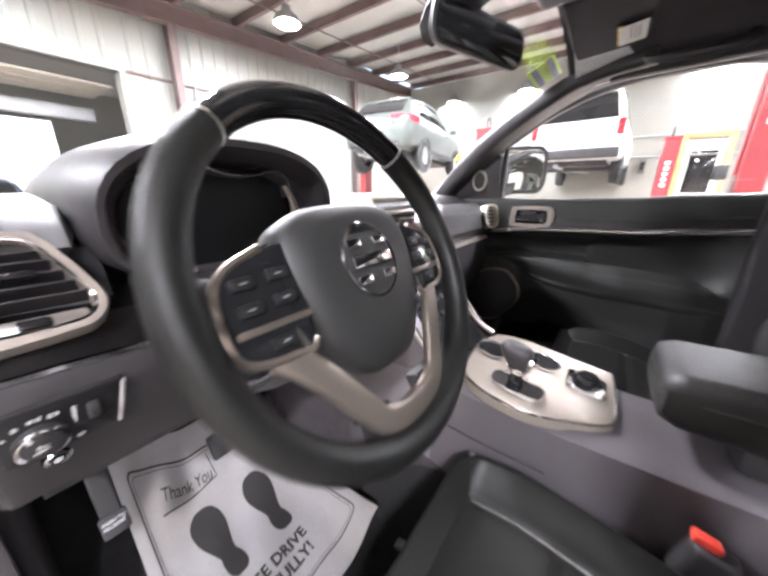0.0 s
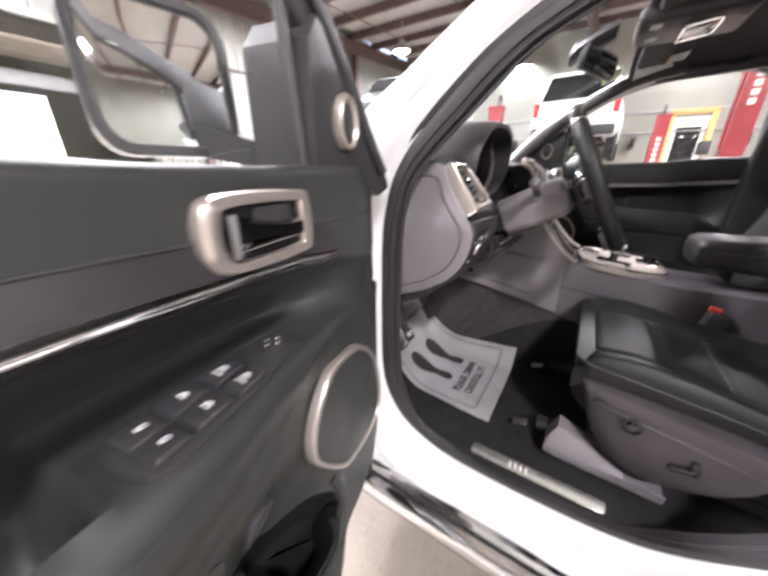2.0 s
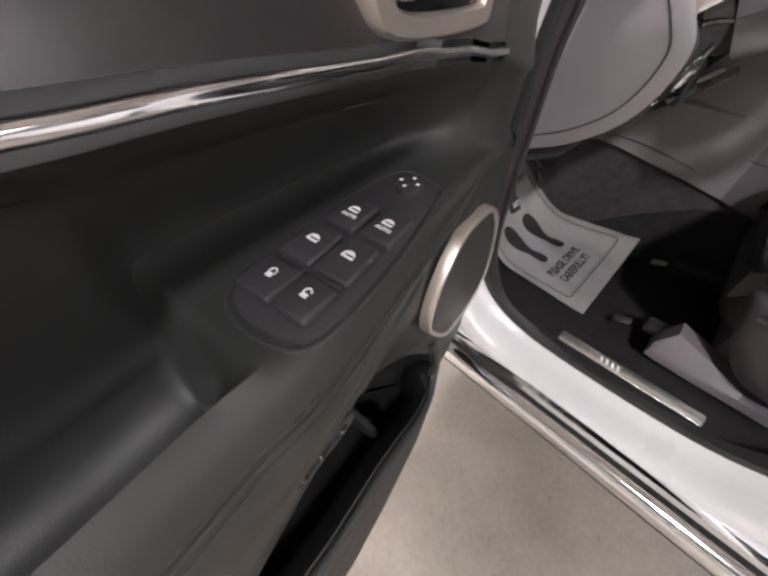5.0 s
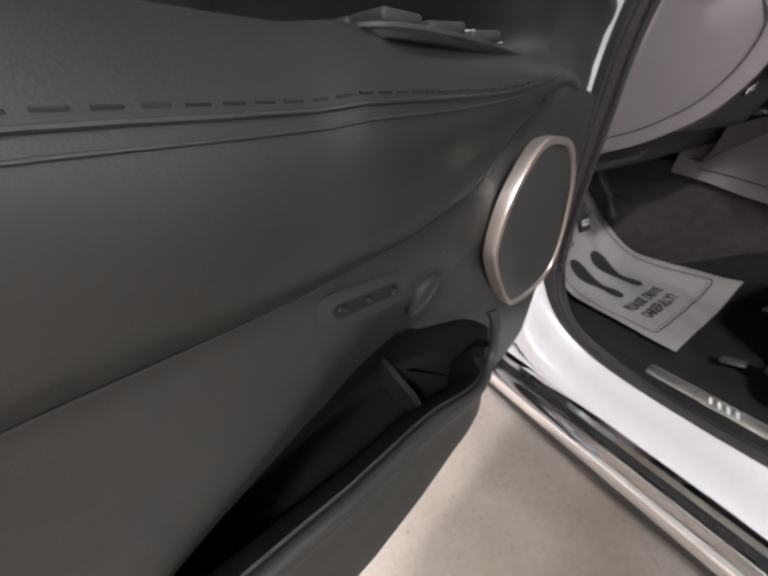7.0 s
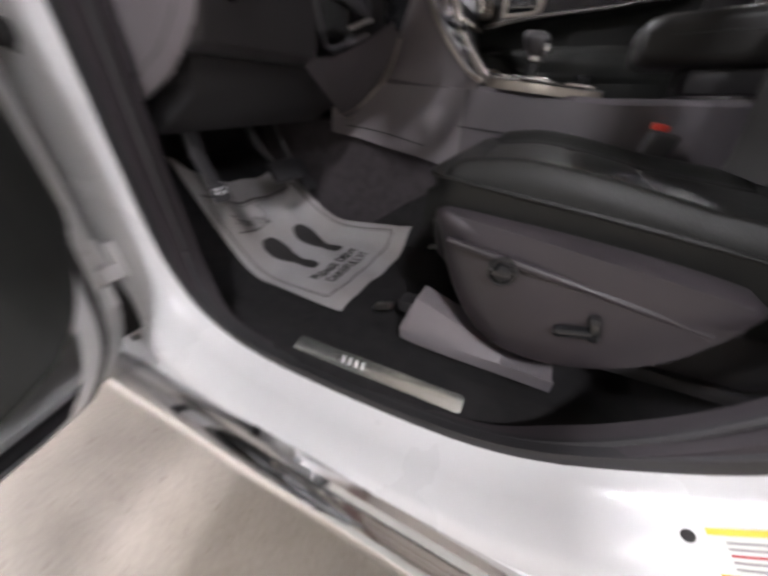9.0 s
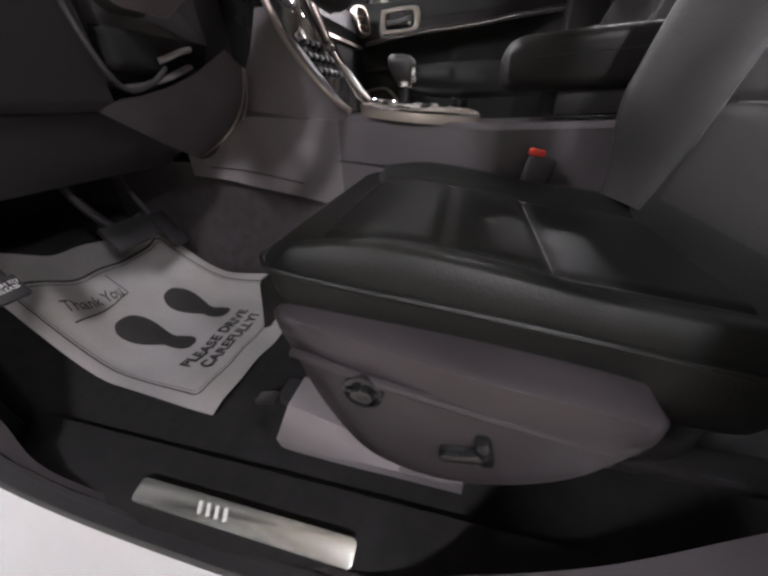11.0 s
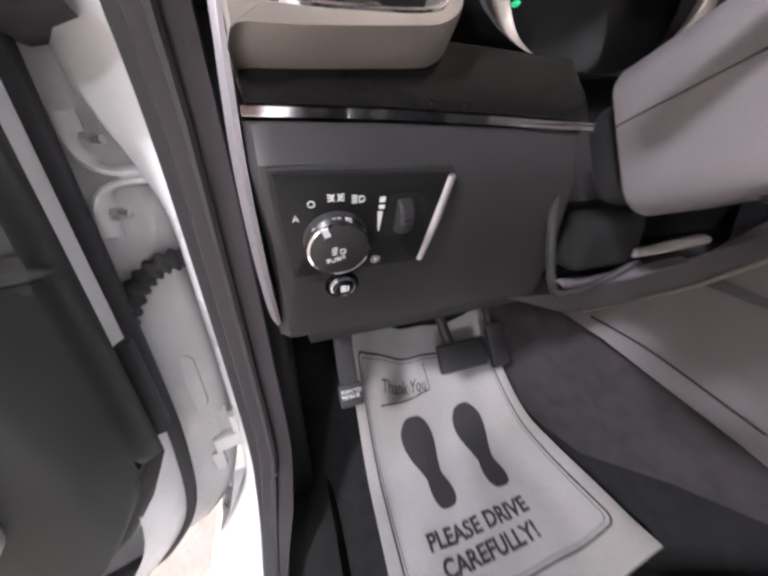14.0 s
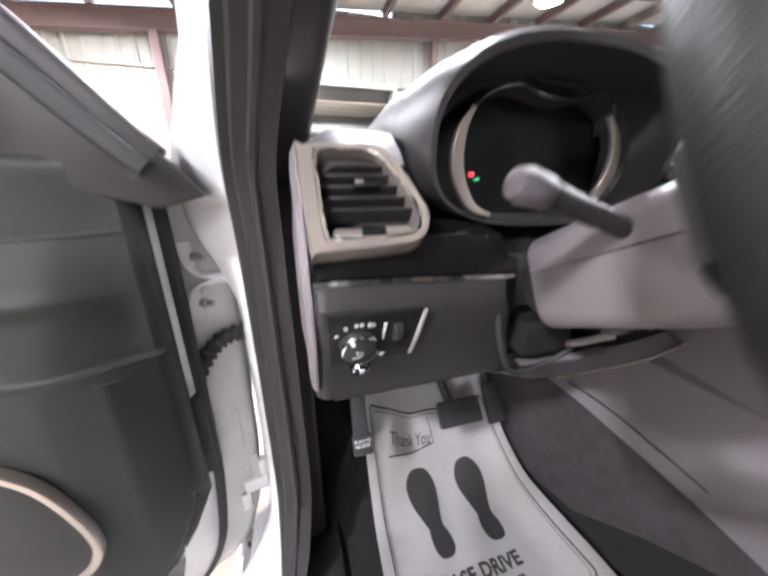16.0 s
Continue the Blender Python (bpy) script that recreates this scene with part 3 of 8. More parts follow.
def road_wheel(x, y, side):
    m = aim(V(x, y, .365), (side, 0, 0))
    tyre = part("tyre", lathe([(.21, -.11), (.33, -.12), (.365, -.09), (.368, 0), (.365, .09), (.33, .12), (.21, .11)], m, 36, False), TYRE, car)
    rim = [lathe([(.212, .10), (.215, .09), (.20, .06), (.06, .05), (.05, .075), (.01, .08)], m, 36)]
    for i in range(5):
        a = 2 * math.pi * i / 5
        rim.append(box((0, 0, 0), (.055, .17, .03), .01, m=m @ Matrix.Rotation(a, 4, "Z") @ Matrix.Translation((0, .125, .075))))
    part("rim", join(*rim), STEEL, tyre, "grey alloy wheel rim")


for sx in (-1, 1):
    for y in (.86, -2.05 - .0):
        road_wheel(XC + sx * .80, y, sx)

# windscreen and its pillars; they lean in and back
part("windscreen", loft([[V(XC + s * a, y + .10 * (1 - abs(s)), z) for s in (-1, -.6, -.2, .2, .6, 1)] + [V(XC + s * a, y + .10 * (1 - abs(s)) + .005, z + .003) for s in (1, .6, .2, -.2, -.6, -1)] for a, y, z in ((.74, .40, 1.31), (.66, -.02, 1.53), (.60, -.42, 1.735))], caps=True), GLASS, car, "clear raked windscreen").visible_shadow = False
for f in (lambda p: V(*p), mx):
    path = curve([f((-.735, .14, 1.28)), f((-.715, .02, 1.385)), f((-.675, -.13, 1.485)), f((-.635, -.29, 1.585)), f((-.585, -.48, 1.675)), f((-.555, -.66, 1.70))], 5)
    part("pillar_trim", sweep(path, rect(.115 if f is not mx else .150, .055, .02), lambda i: V(0, .45, .9)), HARD, car, "dark grey windscreen pillar trim")
    out = curve([f((-.83, .32, 1.24)), f((-.775, .05, 1.41)), f((-.725, -.11, 1.525)), f((-.68, -.28, 1.62)), f((-.63, -.47, 1.70)), f((-.61, -.70, 1.735)), f((-.60, -1.0, 1.74))], 5)
    part("outer_pillar", sweep(out, rect(.075, .04, .015), lambda i: V(0, .45, .9)), WHITE, car)


# ---- cabin linings ----
lin = thing("cabin_lining", (XC, -.6, .45), "black carpet and dark trim lining the car's cabin", "car lining")


def floor_z(x, y):
    """The carpet: flat under the seats, rising to the toe board, up the tunnel and into the sill."""
    z = .495 + .28 * smoothstep(.03, .47, y)
    z += .30 * smoothstep(-.125, -.05, x) * (1 - smoothstep(.14, .215, x))
    return z


part("carpet", sheet(lambda u, v: V(lerp(-.765, .855, u), lerp(-1.9, .50, v), floor_z(lerp(-.765, .855, u), lerp(-1.9, .50, v)) - .012), 54, 50, -.006), CARPET, lin, "black loop carpet")
part("kick_panel", box((-.722, .20, .875), (.06, .27, .86), .02), RUBBER, lin, "black plastic panel beside the pedals")
part("sill_lining", loft([[V(x, y, z) for x, z in ((-.775, .478), (-.770, .506), (-.715, .514), (-.665, .507), (-.645, .48))] for y in (.32, .02, -.2, -.55, -.9)]), CARPET, lin)
# scuff plate on the sill
scuff = part("scuff_plate", prism(rect(.032, .345, .008), aim(V(-.736, -.420, .5185), (-.32, 0, .95), (0, 1, 0)), 0, .006, .002), BRUSHED, lin, "bright brushed metal scuff plate")
for i in range(4):
    part("scuff_mark", box((0, 0, 0), (.015, .005, .0012), 0, 1, Matrix.Translation((-.738, -.362 - i * .014, .5246)) @ Matrix.Rotation(radians(-18.6), 4, "Y") @ Matrix.Rotation(radians(20), 4, "Z")), LETTER, scuff)
# headliner
part("headliner", sheet(lambda u, v: V(XC + lerp(-.60, .60, u), lerp(-.44, -3.2, v), 1.735 + .03 * math.sin(math.pi * min(1, v * 4) / 2) - .07 * abs(2 * u - 1) ** 4), 24, 24, .01), ROOFLINING, lin, "dark cloth roof lining")
for sx in (-1, 1):
    part("roof_side_trim", tube([V(XC + sx * .60, y, z) for y, z in ((-.55, 1.685), (-.9, 1.70), (-1.5, 1.705), (-2.3, 1.69), (-3.1, 1.66))], .035, 10), SOFT, lin)
    part("centre_pillar_trim", sweep(curve([V(XC + sx * .745, -1.06, .55), V(XC + sx * .755, -1.075, .95), V(XC + sx * .735, -1.07, 1.30), V(XC + sx * .66, -1.075, 1.56), V(XC + sx * .59, -1.09, 1.70)], 5), rect(.15, .06, .02), (sx * -1, 0, .1)), SOFT, lin, "black centre pillar trim")
    part("rear_side_trim", box((XC + sx * .79, -1.95, .9), (.06, 1.6, .85), .03), SOFT, lin)
    part("rear_quarter_trim", box((XC + sx * .70, -2.75, 1.5), (.06, .8, .5), .03), SOFT, lin)
    pane = part("rear_side_glass", loft([[V(XC + sx * x, y, z) for y, z in ((-1.15, z0), (-1.9, z0))] + [V(XC + sx * (x + .004), y, z0) for y in (-1.9, -1.15)] for x, z0 in ((.80, 1.32), (.70, 1.55), (.63, 1.68))]), TINT, lin)
    pane.visible_shadow = False
grab = part("grab_handle", tube(curve([V(.60, -.62, 1.70), V(.575, -.65, 1.675), V(.575, -.80, 1.675), V(.60, -.83, 1.70)], 5), .012, 8), SOFT, lin, "dark folding grab handle")


def visor(x0, x1, name_label, label_x):
    t = thing("sun_visor", ((x0 + x1) / 2, -.5, 1.71), name_label, "sun visor", "sun visors")
    part("visor_pad", box(((x0 + x1) / 2, -.545, 1.716), (x1 - x0, .17, .022), .01, 3, Matrix.Rotation(radians(-8), 4, "X")), ROOFLINING, t)
    part("warning_label", box((label_x, -.59, 1.7005), (.11, .055, .001), 0, m=Matrix.Rotation(radians(-8), 4, "X")), LABEL, t, "white warning label with a yellow edge")
    part("label_edge", box((label_x, -.563, 1.7003), (.11, .008, .0012), 0, m=Matrix.Rotation(radians(-8), 4, "X")), YELLOW, t)
    for k in range(4):
        part("label_line", box((label_x - .01 + .005 * (k % 2), -.602 + k * .008, 1.6996), (.07, .0025, .001), 0, m=Matrix.Rotation(radians(-8), 4, "X")), INKGREY, t)
    part("visor_rod", tube([V(x0 + .02, -.47, 1.722), V(x1 - .02, -.47, 1.722)], .006, 8), GLOSS, t)


visor(-.50, -.12, "dark cloth sun visor folded against the roof over the wheel", -.44)
visor(.21, .59, "dark cloth sun visor folded against the roof on the passenger side", .44)
# overhead console
oh = thing("overhead_console", (XC, -.58, 1.72), "dark overhead console with map lamps and a chrome-edged holder", "overhead console")
part("housing", box((XC + .03, -.56, 1.718), (.26, .28, .05), .02, 3), SOFT, oh)
OHM = aim(V(.085, -.585, 1.692), (0, -.12, -1), (0, 1, 0))
part("holder_door", prism(rect(.15, .085, .015), OHM, 0, .004, .001), GLOSS, oh)
part("holder_rim", ring_frame(rect(.158, .093, .018), rect(.144, .079, .012), OHM, 0, .007, .002), CHROME, oh, "chrome rim")
for sx in (-1, 1):
    part("map_lamp", prism(rect(.04, .03, .008), aim(V(.06 + sx * .06, -.47, 1.694), (0, 0, -1), (0, 1, 0)), 0, .003, .001), LABEL, oh)

# rear-view mirror and its sensor housing behind
rv = thing("rear_view_mirror", (.11, -.33, 1.66), "black rear-view mirror on a stalk below the roof", "rear-view mirror")
RVM = aim(V(.115, -.335, 1.645), (-.32, -.90, -.12))
part("mirror_shell", loft([[RVM @ V(x * k, y * k, d) for x, y in rect(.29, .078, .03, 5)] for k, d in ((.4, -.035), (.85, -.028), (1, -.008), (1, .003))]), SOFT, rv)
part("mirror_glass", prism(rect(.276, .066, .025, 5), RVM, .0035, .006, .001), GLOSS, rv, "dark dimmed mirror glass")
part("stalk", tube(curve([V(.10, -.31, 1.66), V(.08, -.26, 1.69), V(.07, -.24, 1.70)], 4), .013, 10), SOFT, rv)
part("sensor_cover", loft([[V(.055 + s * w, y, z + dz) for s, dz in ((-1, 0), (-.6, -.02), (.6, -.02), (1, 0), (.8, .02), (-.8, .02))] for w, y, z in ((.035, -.235, 1.655), (.055, -.26, 1.672), (.066, -.31, 1.695), (.06, -.37, 1.72))]), SOFT, rv, "grey plastic sensor cover against the windscreen")
st = thing("windscreen_sticker", (.50, -.36, 1.675), "lime and grey striped film in the windscreen's upper corner", "sticker")
STM = aim(V(.575, -.375, 1.690), (0, -.46, -.89), (1, 0, 0))
part("film", prism(rect(.080, .17, .004), STM, 0, .0008), LIME, st)
for k in (-.3, .25):
    part("film_stripe", box((0, 0, 0), (.018, .17, .0006), 0, m=STM @ Matrix.Translation((k * .08, 0, .0015))), GREYPAINT, st)


# ---- dashboard ----
dash = thing("dashboard", (XC, .1, 1.1), "black dashboard with satin-framed vents and a gloss centre stack", "dashboard")


def dash_top(u, v):
    x = lerp(-.678, .768, u)
    s = (x - XC) / .74
    near = smoothstep(.235, .195, abs(x + .335))
    y = lerp(.43 + .09 * (1 - s * s), lerp(-.075, .05, near), v)
    z = 1.315 + .022 * math.sin(math.pi * v) - .035 * smoothstep(.9, 1.0, v) * (1 - near) - .03 * smoothstep(.93, 1, abs(s))
    return V(x, y, z)


part("top_pad", sheet(dash_top, 40, 20, .02), SOFT, dash, "black grained soft top pad")
END = [V(-.690, .10, 1.30), V(-.690, .047, 1.312), V(-.690, -.055, 1.318), V(-.690, -.09, 1.25), V(-.690, -.135, 1.185), V(-.690, -.155, 1.14), V(-.690, -.14, 1.07), V(-.690, -.09, 1.005), V(-.690, .02, .945), V(-.690, .12, .95)]
EC = curve(END, 5, True)
MID = V(-.690, .02, 1.13)
cap = part("end_cap", loft([[p + V(.004, 0, 0) for p in EC], [p + V(.001, 0, 0) for p in EC], [lerp(p, MID, .05) + V(-.004, 0, 0) for p in EC], [lerp(p, MID, .16) + V(-.006, 0, 0) for p in EC], [lerp(p, MID, .18) + V(-.003, 0, 0) for p in EC], [lerp(p, MID, .6) + V(-.010, 0, 0) for p in EC]]), TRIM, dash, "dark grey rounded end cover of the dashboard")
part("cover_groove", tube([lerp(p, MID, .17) + V(-.0045, 0, 0) for p in EC], .0016, 6, True), RUBBER, cap)
for x0, x1, yt in ((-.67, -.535, -.05), (-.535, -.14, .06), (-.14, .75, -.05)):
    part("core", loft([[V(x, y, z) for y, z in ((.40, 1.30), (yt, 1.29), (min(yt, .03) - .045, 1.205), (-.10, 1.10), (-.05, 1.02), (.2, .98), (.42, 1.0))] for x in (x0, x1)]), SOFT, dash)

# outer vent at the wheel side: satin frame, slats, thumb tab
VM = aim(V(-.618, -.112, 1.258), (-.05, -.82, .56))
VO = [(-.080, .064), (-.076, .070), (-.029, .073), (.019, .072), (.036, .060), (.052, .034), (.074, -.017), (.073, -.042), (.058, -.060), (.030, -.066), (-.062, -.072), (-.070, -.066)]
VI = [(-.057, .052), (-.051, .060), (-.02, .063), (.012, .062), (.027, .052), (.042, .026), (.062, -.018), (.061, -.040), (.047, -.052), (.0, -.055), (-.040, -.053), (-.052, -.042)]
VOC = [(p.x, p.y) for p in curve([V(a, b, 0) for a, b in VO], 5, True)]
VIC = [(p.x, p.y) for p in curve([V(a, b, 0) for a, b in VI], 5, True)]
VM = VM @ Matrix.Diagonal((-1, 1, 1, 1)) if VM.col[0].x < 0 else VM
VM = VM @ Matrix.Diagonal((.90, .93, 1, 1))
vent = part("vent_frame", ring_frame(VOC, VIC, VM, -.03, .012, .006), SATIN, dash, "satin bronze vent frame with a bright inner edge", sharp=55)
part("bright_edge", tube([VM @ V(a, b, .011) for a, b in VIC], .0022, 6, True), CHROME, vent)
part("vent_well", prism([(a * 1.05, b * 1.05) for a, b in VIC], VM, -.05, -.035), RUBBER, vent)
for i in range(5):
    b = .050 - i * .0158
    w0, w1 = -.055, .030 + .032 * smoothstep(.055, -.02, b)
    part("slat", box((0, 0, 0), (w1 - w0, .0035, .022), .001, 1, VM @ Matrix.Translation(((w0 + w1) / 2, b, -.012)) @ Matrix.Rotation(radians(-18), 4, "X")), SOFT, vent)
part("vent_tab", box((0, 0, 0), (.036, .010, .012), .004, 2, VM @ Matrix.Translation((.004, .018, .002))), GLOSS, vent)
part("tab_inlay", box((0, 0, 0), (.012, .004, .002), .001, 1, VM @ Matrix.Translation((-.006, .020, .009))), CHROME, vent)
part("vent_wheel_plate", prism(rect(.098, .018, .006), VM @ Matrix.Translation((.006, -.0425, 0)), -.016, -.002, .002), STEEL, vent, "satin grey strip with a thumb wheel")
for i in (-1, 1):
    part("vent_mark", box((0, 0, 0), (.004, .010, .001), 0, 1, VM @ Matrix.Translation((.006 + i * .012, -.0425, .000))), LETTER, vent)
part("thumb_wheel", box((0, 0, 0), (.030, .012, .010), .003, 2, VM @ Matrix.Translation((.006, -.0425, -.001))), GLOSS, vent)

# black fascia and bright strip below the vent, then the knee panel with the lamp switch
part("fascia_band", loft([[V(x, y, z - .012 * k * k) for y, z in ((-.06, 1.235), (-.118 - .012 * k, 1.222), (-.138 - .012 * k, 1.196), (-.146 - .012 * k, 1.180), (-.06, 1.175))] for x, k in ((-.682, 0), (-.60, .3), (-.52, .6), (-.475, .75), (-.448, .8))]), GLOSSBAND, dash, "dark gloss band above the bright strip")
part("bright_strip", loft([[V(x, y, z - .012 * k * k) for y, z in ((-.13 - .012 * k, 1.1795), (-.149 - .012 * k, 1.1785), (-.150 - .012 * k, 1.1735), (-.13 - .012 * k, 1.1725))] for x, k in ((-.684, 0), (-.60, .3), (-.52, .6), (-.475, .75), (-.446, .8))]), CHROME, dash, "thin bright strip across the knee panel")
def knee(x, dz=0):
    r = smoothstep(-.50, -.38, x)
    e = smoothstep(-.60, -.445, x)
    d = .022 * smoothstep(-.458, -.443, x) + .011 * smoothstep(-.674, -.689, x) ** 2
    k = .8 * max(0, min(1, (x + .676) / .228))
    return [V(x, -.06, 1.174 - .012 * k * k), V(x, -.148 - .012 * k + d, 1.1715 - .012 * k * k), V(x, -.160 + d, 1.150 - .008 * k * k), V(x + .008 * e, -.158 + d, 1.130), V(x + .026 * e, -.140 + d, 1.08), V(x + .042 * e, -.122 + d, 1.035), V(x + .052 * e, -.104 + d, 1.000 - .008 * r), V(x + .052 * e, -.088 + d, .990 - .01 * r), V(x + .05 * e, -.03, .985), V(x + .02 * e, -.03, 1.1)]
part("knee_panel", loft([knee(x) for x in (-.689, -.687, -.684, -.680, -.675, -.669, -.62, -.58, -.55, -.52, -.50, -.47, -.458, -.453, -.448, -.444)]), SOFT, dash, "dark grey knee panel under the wheel", sharp=30)
# the switch panel lies in the sloping face of the knee panel
SP = V(-.621, -.1500, 1.1075)
SN = V(0, -.935, -.34).normalized()
SX = V(1, 0, 0)
SY = SN.cross(SX)
SM = Matrix((SX, SY, SN)).transposed().to_4x4()
SM.translation = SP
SO = [(-.053, .041), (.055, .039), (.045, -.033), (-.050, -.034)]
SOC = [(p.x, p.y) for p in curve([V(lerp(a[0], b[0], t), lerp(a[1], b[1], t), 0) for a, b in zip(SO, SO[1:] + SO[:1]) for t in (.04, .35, .65, .96)], 2, True)]
swp = part("lamp_switch_panel", prism(SOC, SM, -.006, .003, .001), PANELBLACK, dash, "black lamp switch panel with white symbols")
part("panel_shadow_gap", ring_frame([(a * 1.045, b * 1.05) for a, b in SOC], [(a * 1.0, b * 1.0) for a, b in SOC], SM, -.004, .0006), RUBBER, swp)
# the highlight along the panel's right fillet, built as a pale grey bar
part("bright_edge", tube([SM @ V(.057, .036, .001), SM @ V(.0535, .004, .002), SM @ V(.0475, -.032, .001)], .0034, 10), EDGE, swp, "smooth raised edge with its highlight coloured pale grey")
part("switch_knob", lathe([(.0205, 0), (.0200, .012), (.0190, .016), (.0178, .0165), (.016, .0175), (.004, .018)], SM @ Matrix.Translation((-.019, -.004, -.003)) @ Matrix.Scale(1.06, 4), 32), RUBBER, swp)
part("knob_ring", lathe([(.0204, .0125), (.0196, .0168), (.0180, .0172)], SM @ Matrix.Translation((-.019, -.004, -.003)) @ Matrix.Scale(1.06, 4), 32, False), CHROME, swp, "chrome knob edge")
part("knob_mark", box((0, 0, 0), (.004, .006, .002), 0, 1, SM @ Matrix.Translation((-.0275, .0105, .0152)) @ Matrix.Rotation(radians(20), 4, "Z")), LETTER, swp)
lines("PUSH", .0052, SM @ Matrix.Translation((-.0275, -.0135, .0160)) @ Matrix.Rotation(radians(14), 4, "Z"), LETTER, swp)
lines("D", .006, SM @ Matrix.Translation((-.019, -.0068, .0160)) @ Matrix.Rotation(radians(14), 4, "Z"), LETTER, swp)
part("symbol_rays", join(*[box((0, 0, 0), (.0035, .0007, .0005), 0, 1, SM @ Matrix.Translation((-.0225, -.0060 + k * .0016, .0160)) @ Matrix.Rotation(radians(14), 4, "Z")) for k in range(4)]), LETTER, swp)
lines("A", .0062, SM @ Matrix.Translation((-.0455, .0120, .0034)), LETTER, swp)
lines("O", .0062, SM @ Matrix.Translation((-.0362, .0210, .0034)), LETTER, swp)
part("symbol_sidelamps", join(*[box((0, 0, 0), (.0035, .0008, .0005), 0, 1, SM @ Matrix.Translation((-.0190 + sx * .0033, .0265 + k * .0016, .0036)) @ Matrix.Rotation(radians(sx * k * 18), 4, "Z")) for sx in (-1, 1) for k in (-1, 0, 1)], *[tube([SM @ V(-.0190 + sx * (.0008 + .001 * math.cos(a)), .0265 + .0025 * math.sin(a), .0036) for a in (-1.4, -.7, 0, .7, 1.4)], .0004, 5) for sx in (-1, 1)]), LETTER, swp)
part("symbol_headlamp", join(*[box((0, 0, 0), (.0035, .0007, .0005), 0, 1, SM @ Matrix.Translation((-.0075, .0225 + k * .0015, .0036))) for k in range(4)]), LETTER, swp)
lines("D", .0062, SM @ Matrix.Translation((-.0052, .0223, .0034)), LETTER, swp)
well = part("dimmer_well", prism(rect(.036, .036, .015, 6), SM @ Matrix.Translation((.027, .009, 0)), .0005, .0034), LININGBLACK, swp)
part("dimmer_wheel", lathe([(.0125, -.005), (.013, -.003), (.013, .003), (.0125, .005)], aim(SM @ V(.026, .010, .000), SX), 26), RUBBER, swp, "ridged black dimmer wheel")
part("dimmer_rib", join(*[box((0, 0, 0), (.0062, .0011, .0012), .0002, 1, SM @ Matrix.Translation((.026, .010 + .0134 * math.sin(radians(a)), .0134 * math.cos(radians(a)))) @ Matrix.Rotation(radians(-a), 4, "X")) for a in range(-70, 71, 14)]), HARD, swp)
for k in range(2):
    part("dimmer_mark", box((0, 0, 0), (.0036, .0036 - k * .001, .0008), 0, 1, SM @ Matrix.Translation((.0105, .0235 - k * .0052, .0040))), LETTER, swp)
part("dimmer_wedge", prism([(-.0018, .009), (.0018, .009), (.0004, -.006), (-.0004, -.006)], SM @ Matrix.Translation((.0098, .006, .0036)), 0, .0005), LETTER, swp)
part("symbol_dim", join(lathe([(.0016, 0), (.0016, .0005)], SM @ Matrix.Translation((.010, -.0255, .0034)), 12), *[box((0, 0, 0), (.0014, .0006, .0005), 0, 1, SM @ Matrix.Translation((.010, -.0255, .0036)) @ Matrix.Rotation(k * math.pi / 4, 4, "Z") @ Matrix.Translation((.003, 0, 0))) for k in range(8)]), LETTER, swp)
FM = SM @ Matrix.Translation((-.014, -.0505, -.001))
fuel = part("fuel_button", lathe([(.0135, 0), (.0135, .002), (.0102, .001), (.0100, .004), (.0082, .0055), (.002, .006)], FM, 28), GLOSS, dash, "round black release button in a shallow dish")
part("button_ring", lathe([(.0104, .0035), (.0097, .0050), (.0086, .0054)], FM, 28, False), CHROME, fuel)
part("button_symbol", join(box((0, 0, 0), (.004, .006, .0006), 0, 1, FM @ Matrix.Translation((0, 0, .0063))), box((0, 0, 0), (.0012, .005, .0006), 0, 1, FM @ Matrix.Translation((.0035, 0, .0063)))), LETTER, fuel)

# panel under the column and its bright edge line, the knee area beside the stack
SUR_A = curve([V(-.425, -.085, .985), V(-.405, -.115, 1.000), V(-.36, -.130, 1.008), V(-.31, -.145, 1.023), V(-.26, -.170, 1.048), V(-.22, -.200, 1.078)], 6)
SUR_B = curve([V(-.160, -.006, .872), V(-.125, -.012, .876), V(-.094, -.045, .904), V(-.089, -.098, .950), V(-.113, -.148, 1.002), V(-.165, -.194, 1.051)], 6)
SUR_C = [lerp(a, b, .5) + V(-.003, -.008, -.006) for a, b in zip(SUR_A, SUR_B)]
part("column_surround", loft([SUR_A, SUR_C, [lerp(b, c, .10) for b, c in zip(SUR_B, SUR_C)], SUR_B, [p + V(.01, .03, .004) for p in SUR_B]], caps=False, closed=False), TRIM2, dash, "curved dark panel below the column", sharp=60)
# the panel edge's specular highlight, built as thin tubes of bright satin metal
for k in (.0, .24):
    part("edge_line", tube([lerp(b, c, k) + V(-.0015, -.003, -.002) for b, c in zip(SUR_B, SUR_C)][2:], .0026, 6), SATIN, dash, "thin edge line coloured bright for its highlight")
part("slot_lip", tube(curve([V(-.462, -.150, 1.165), V(-.452, -.150, 1.09), V(-.430, -.146, 1.032), V(-.400, -.138, 1.012), V(-.360, -.142, 1.020), V(-.325, -.152, 1.045)], 6), .0042, 8), RUBBER, dash, "rounded lip of the column slot")
part("slot_lining", box((-.425, -.075, 1.10), (.06, .07, .16), .01), RUBBER, dash)
part("lower_filler", loft([[V(x, y, z) for y, z in ((.0, 1.0), (-.05, .985), (-.02, .93), (.12, .86), (.2, .95))] for x in (-.66, -.40, -.15)]), RUBBER, dash)
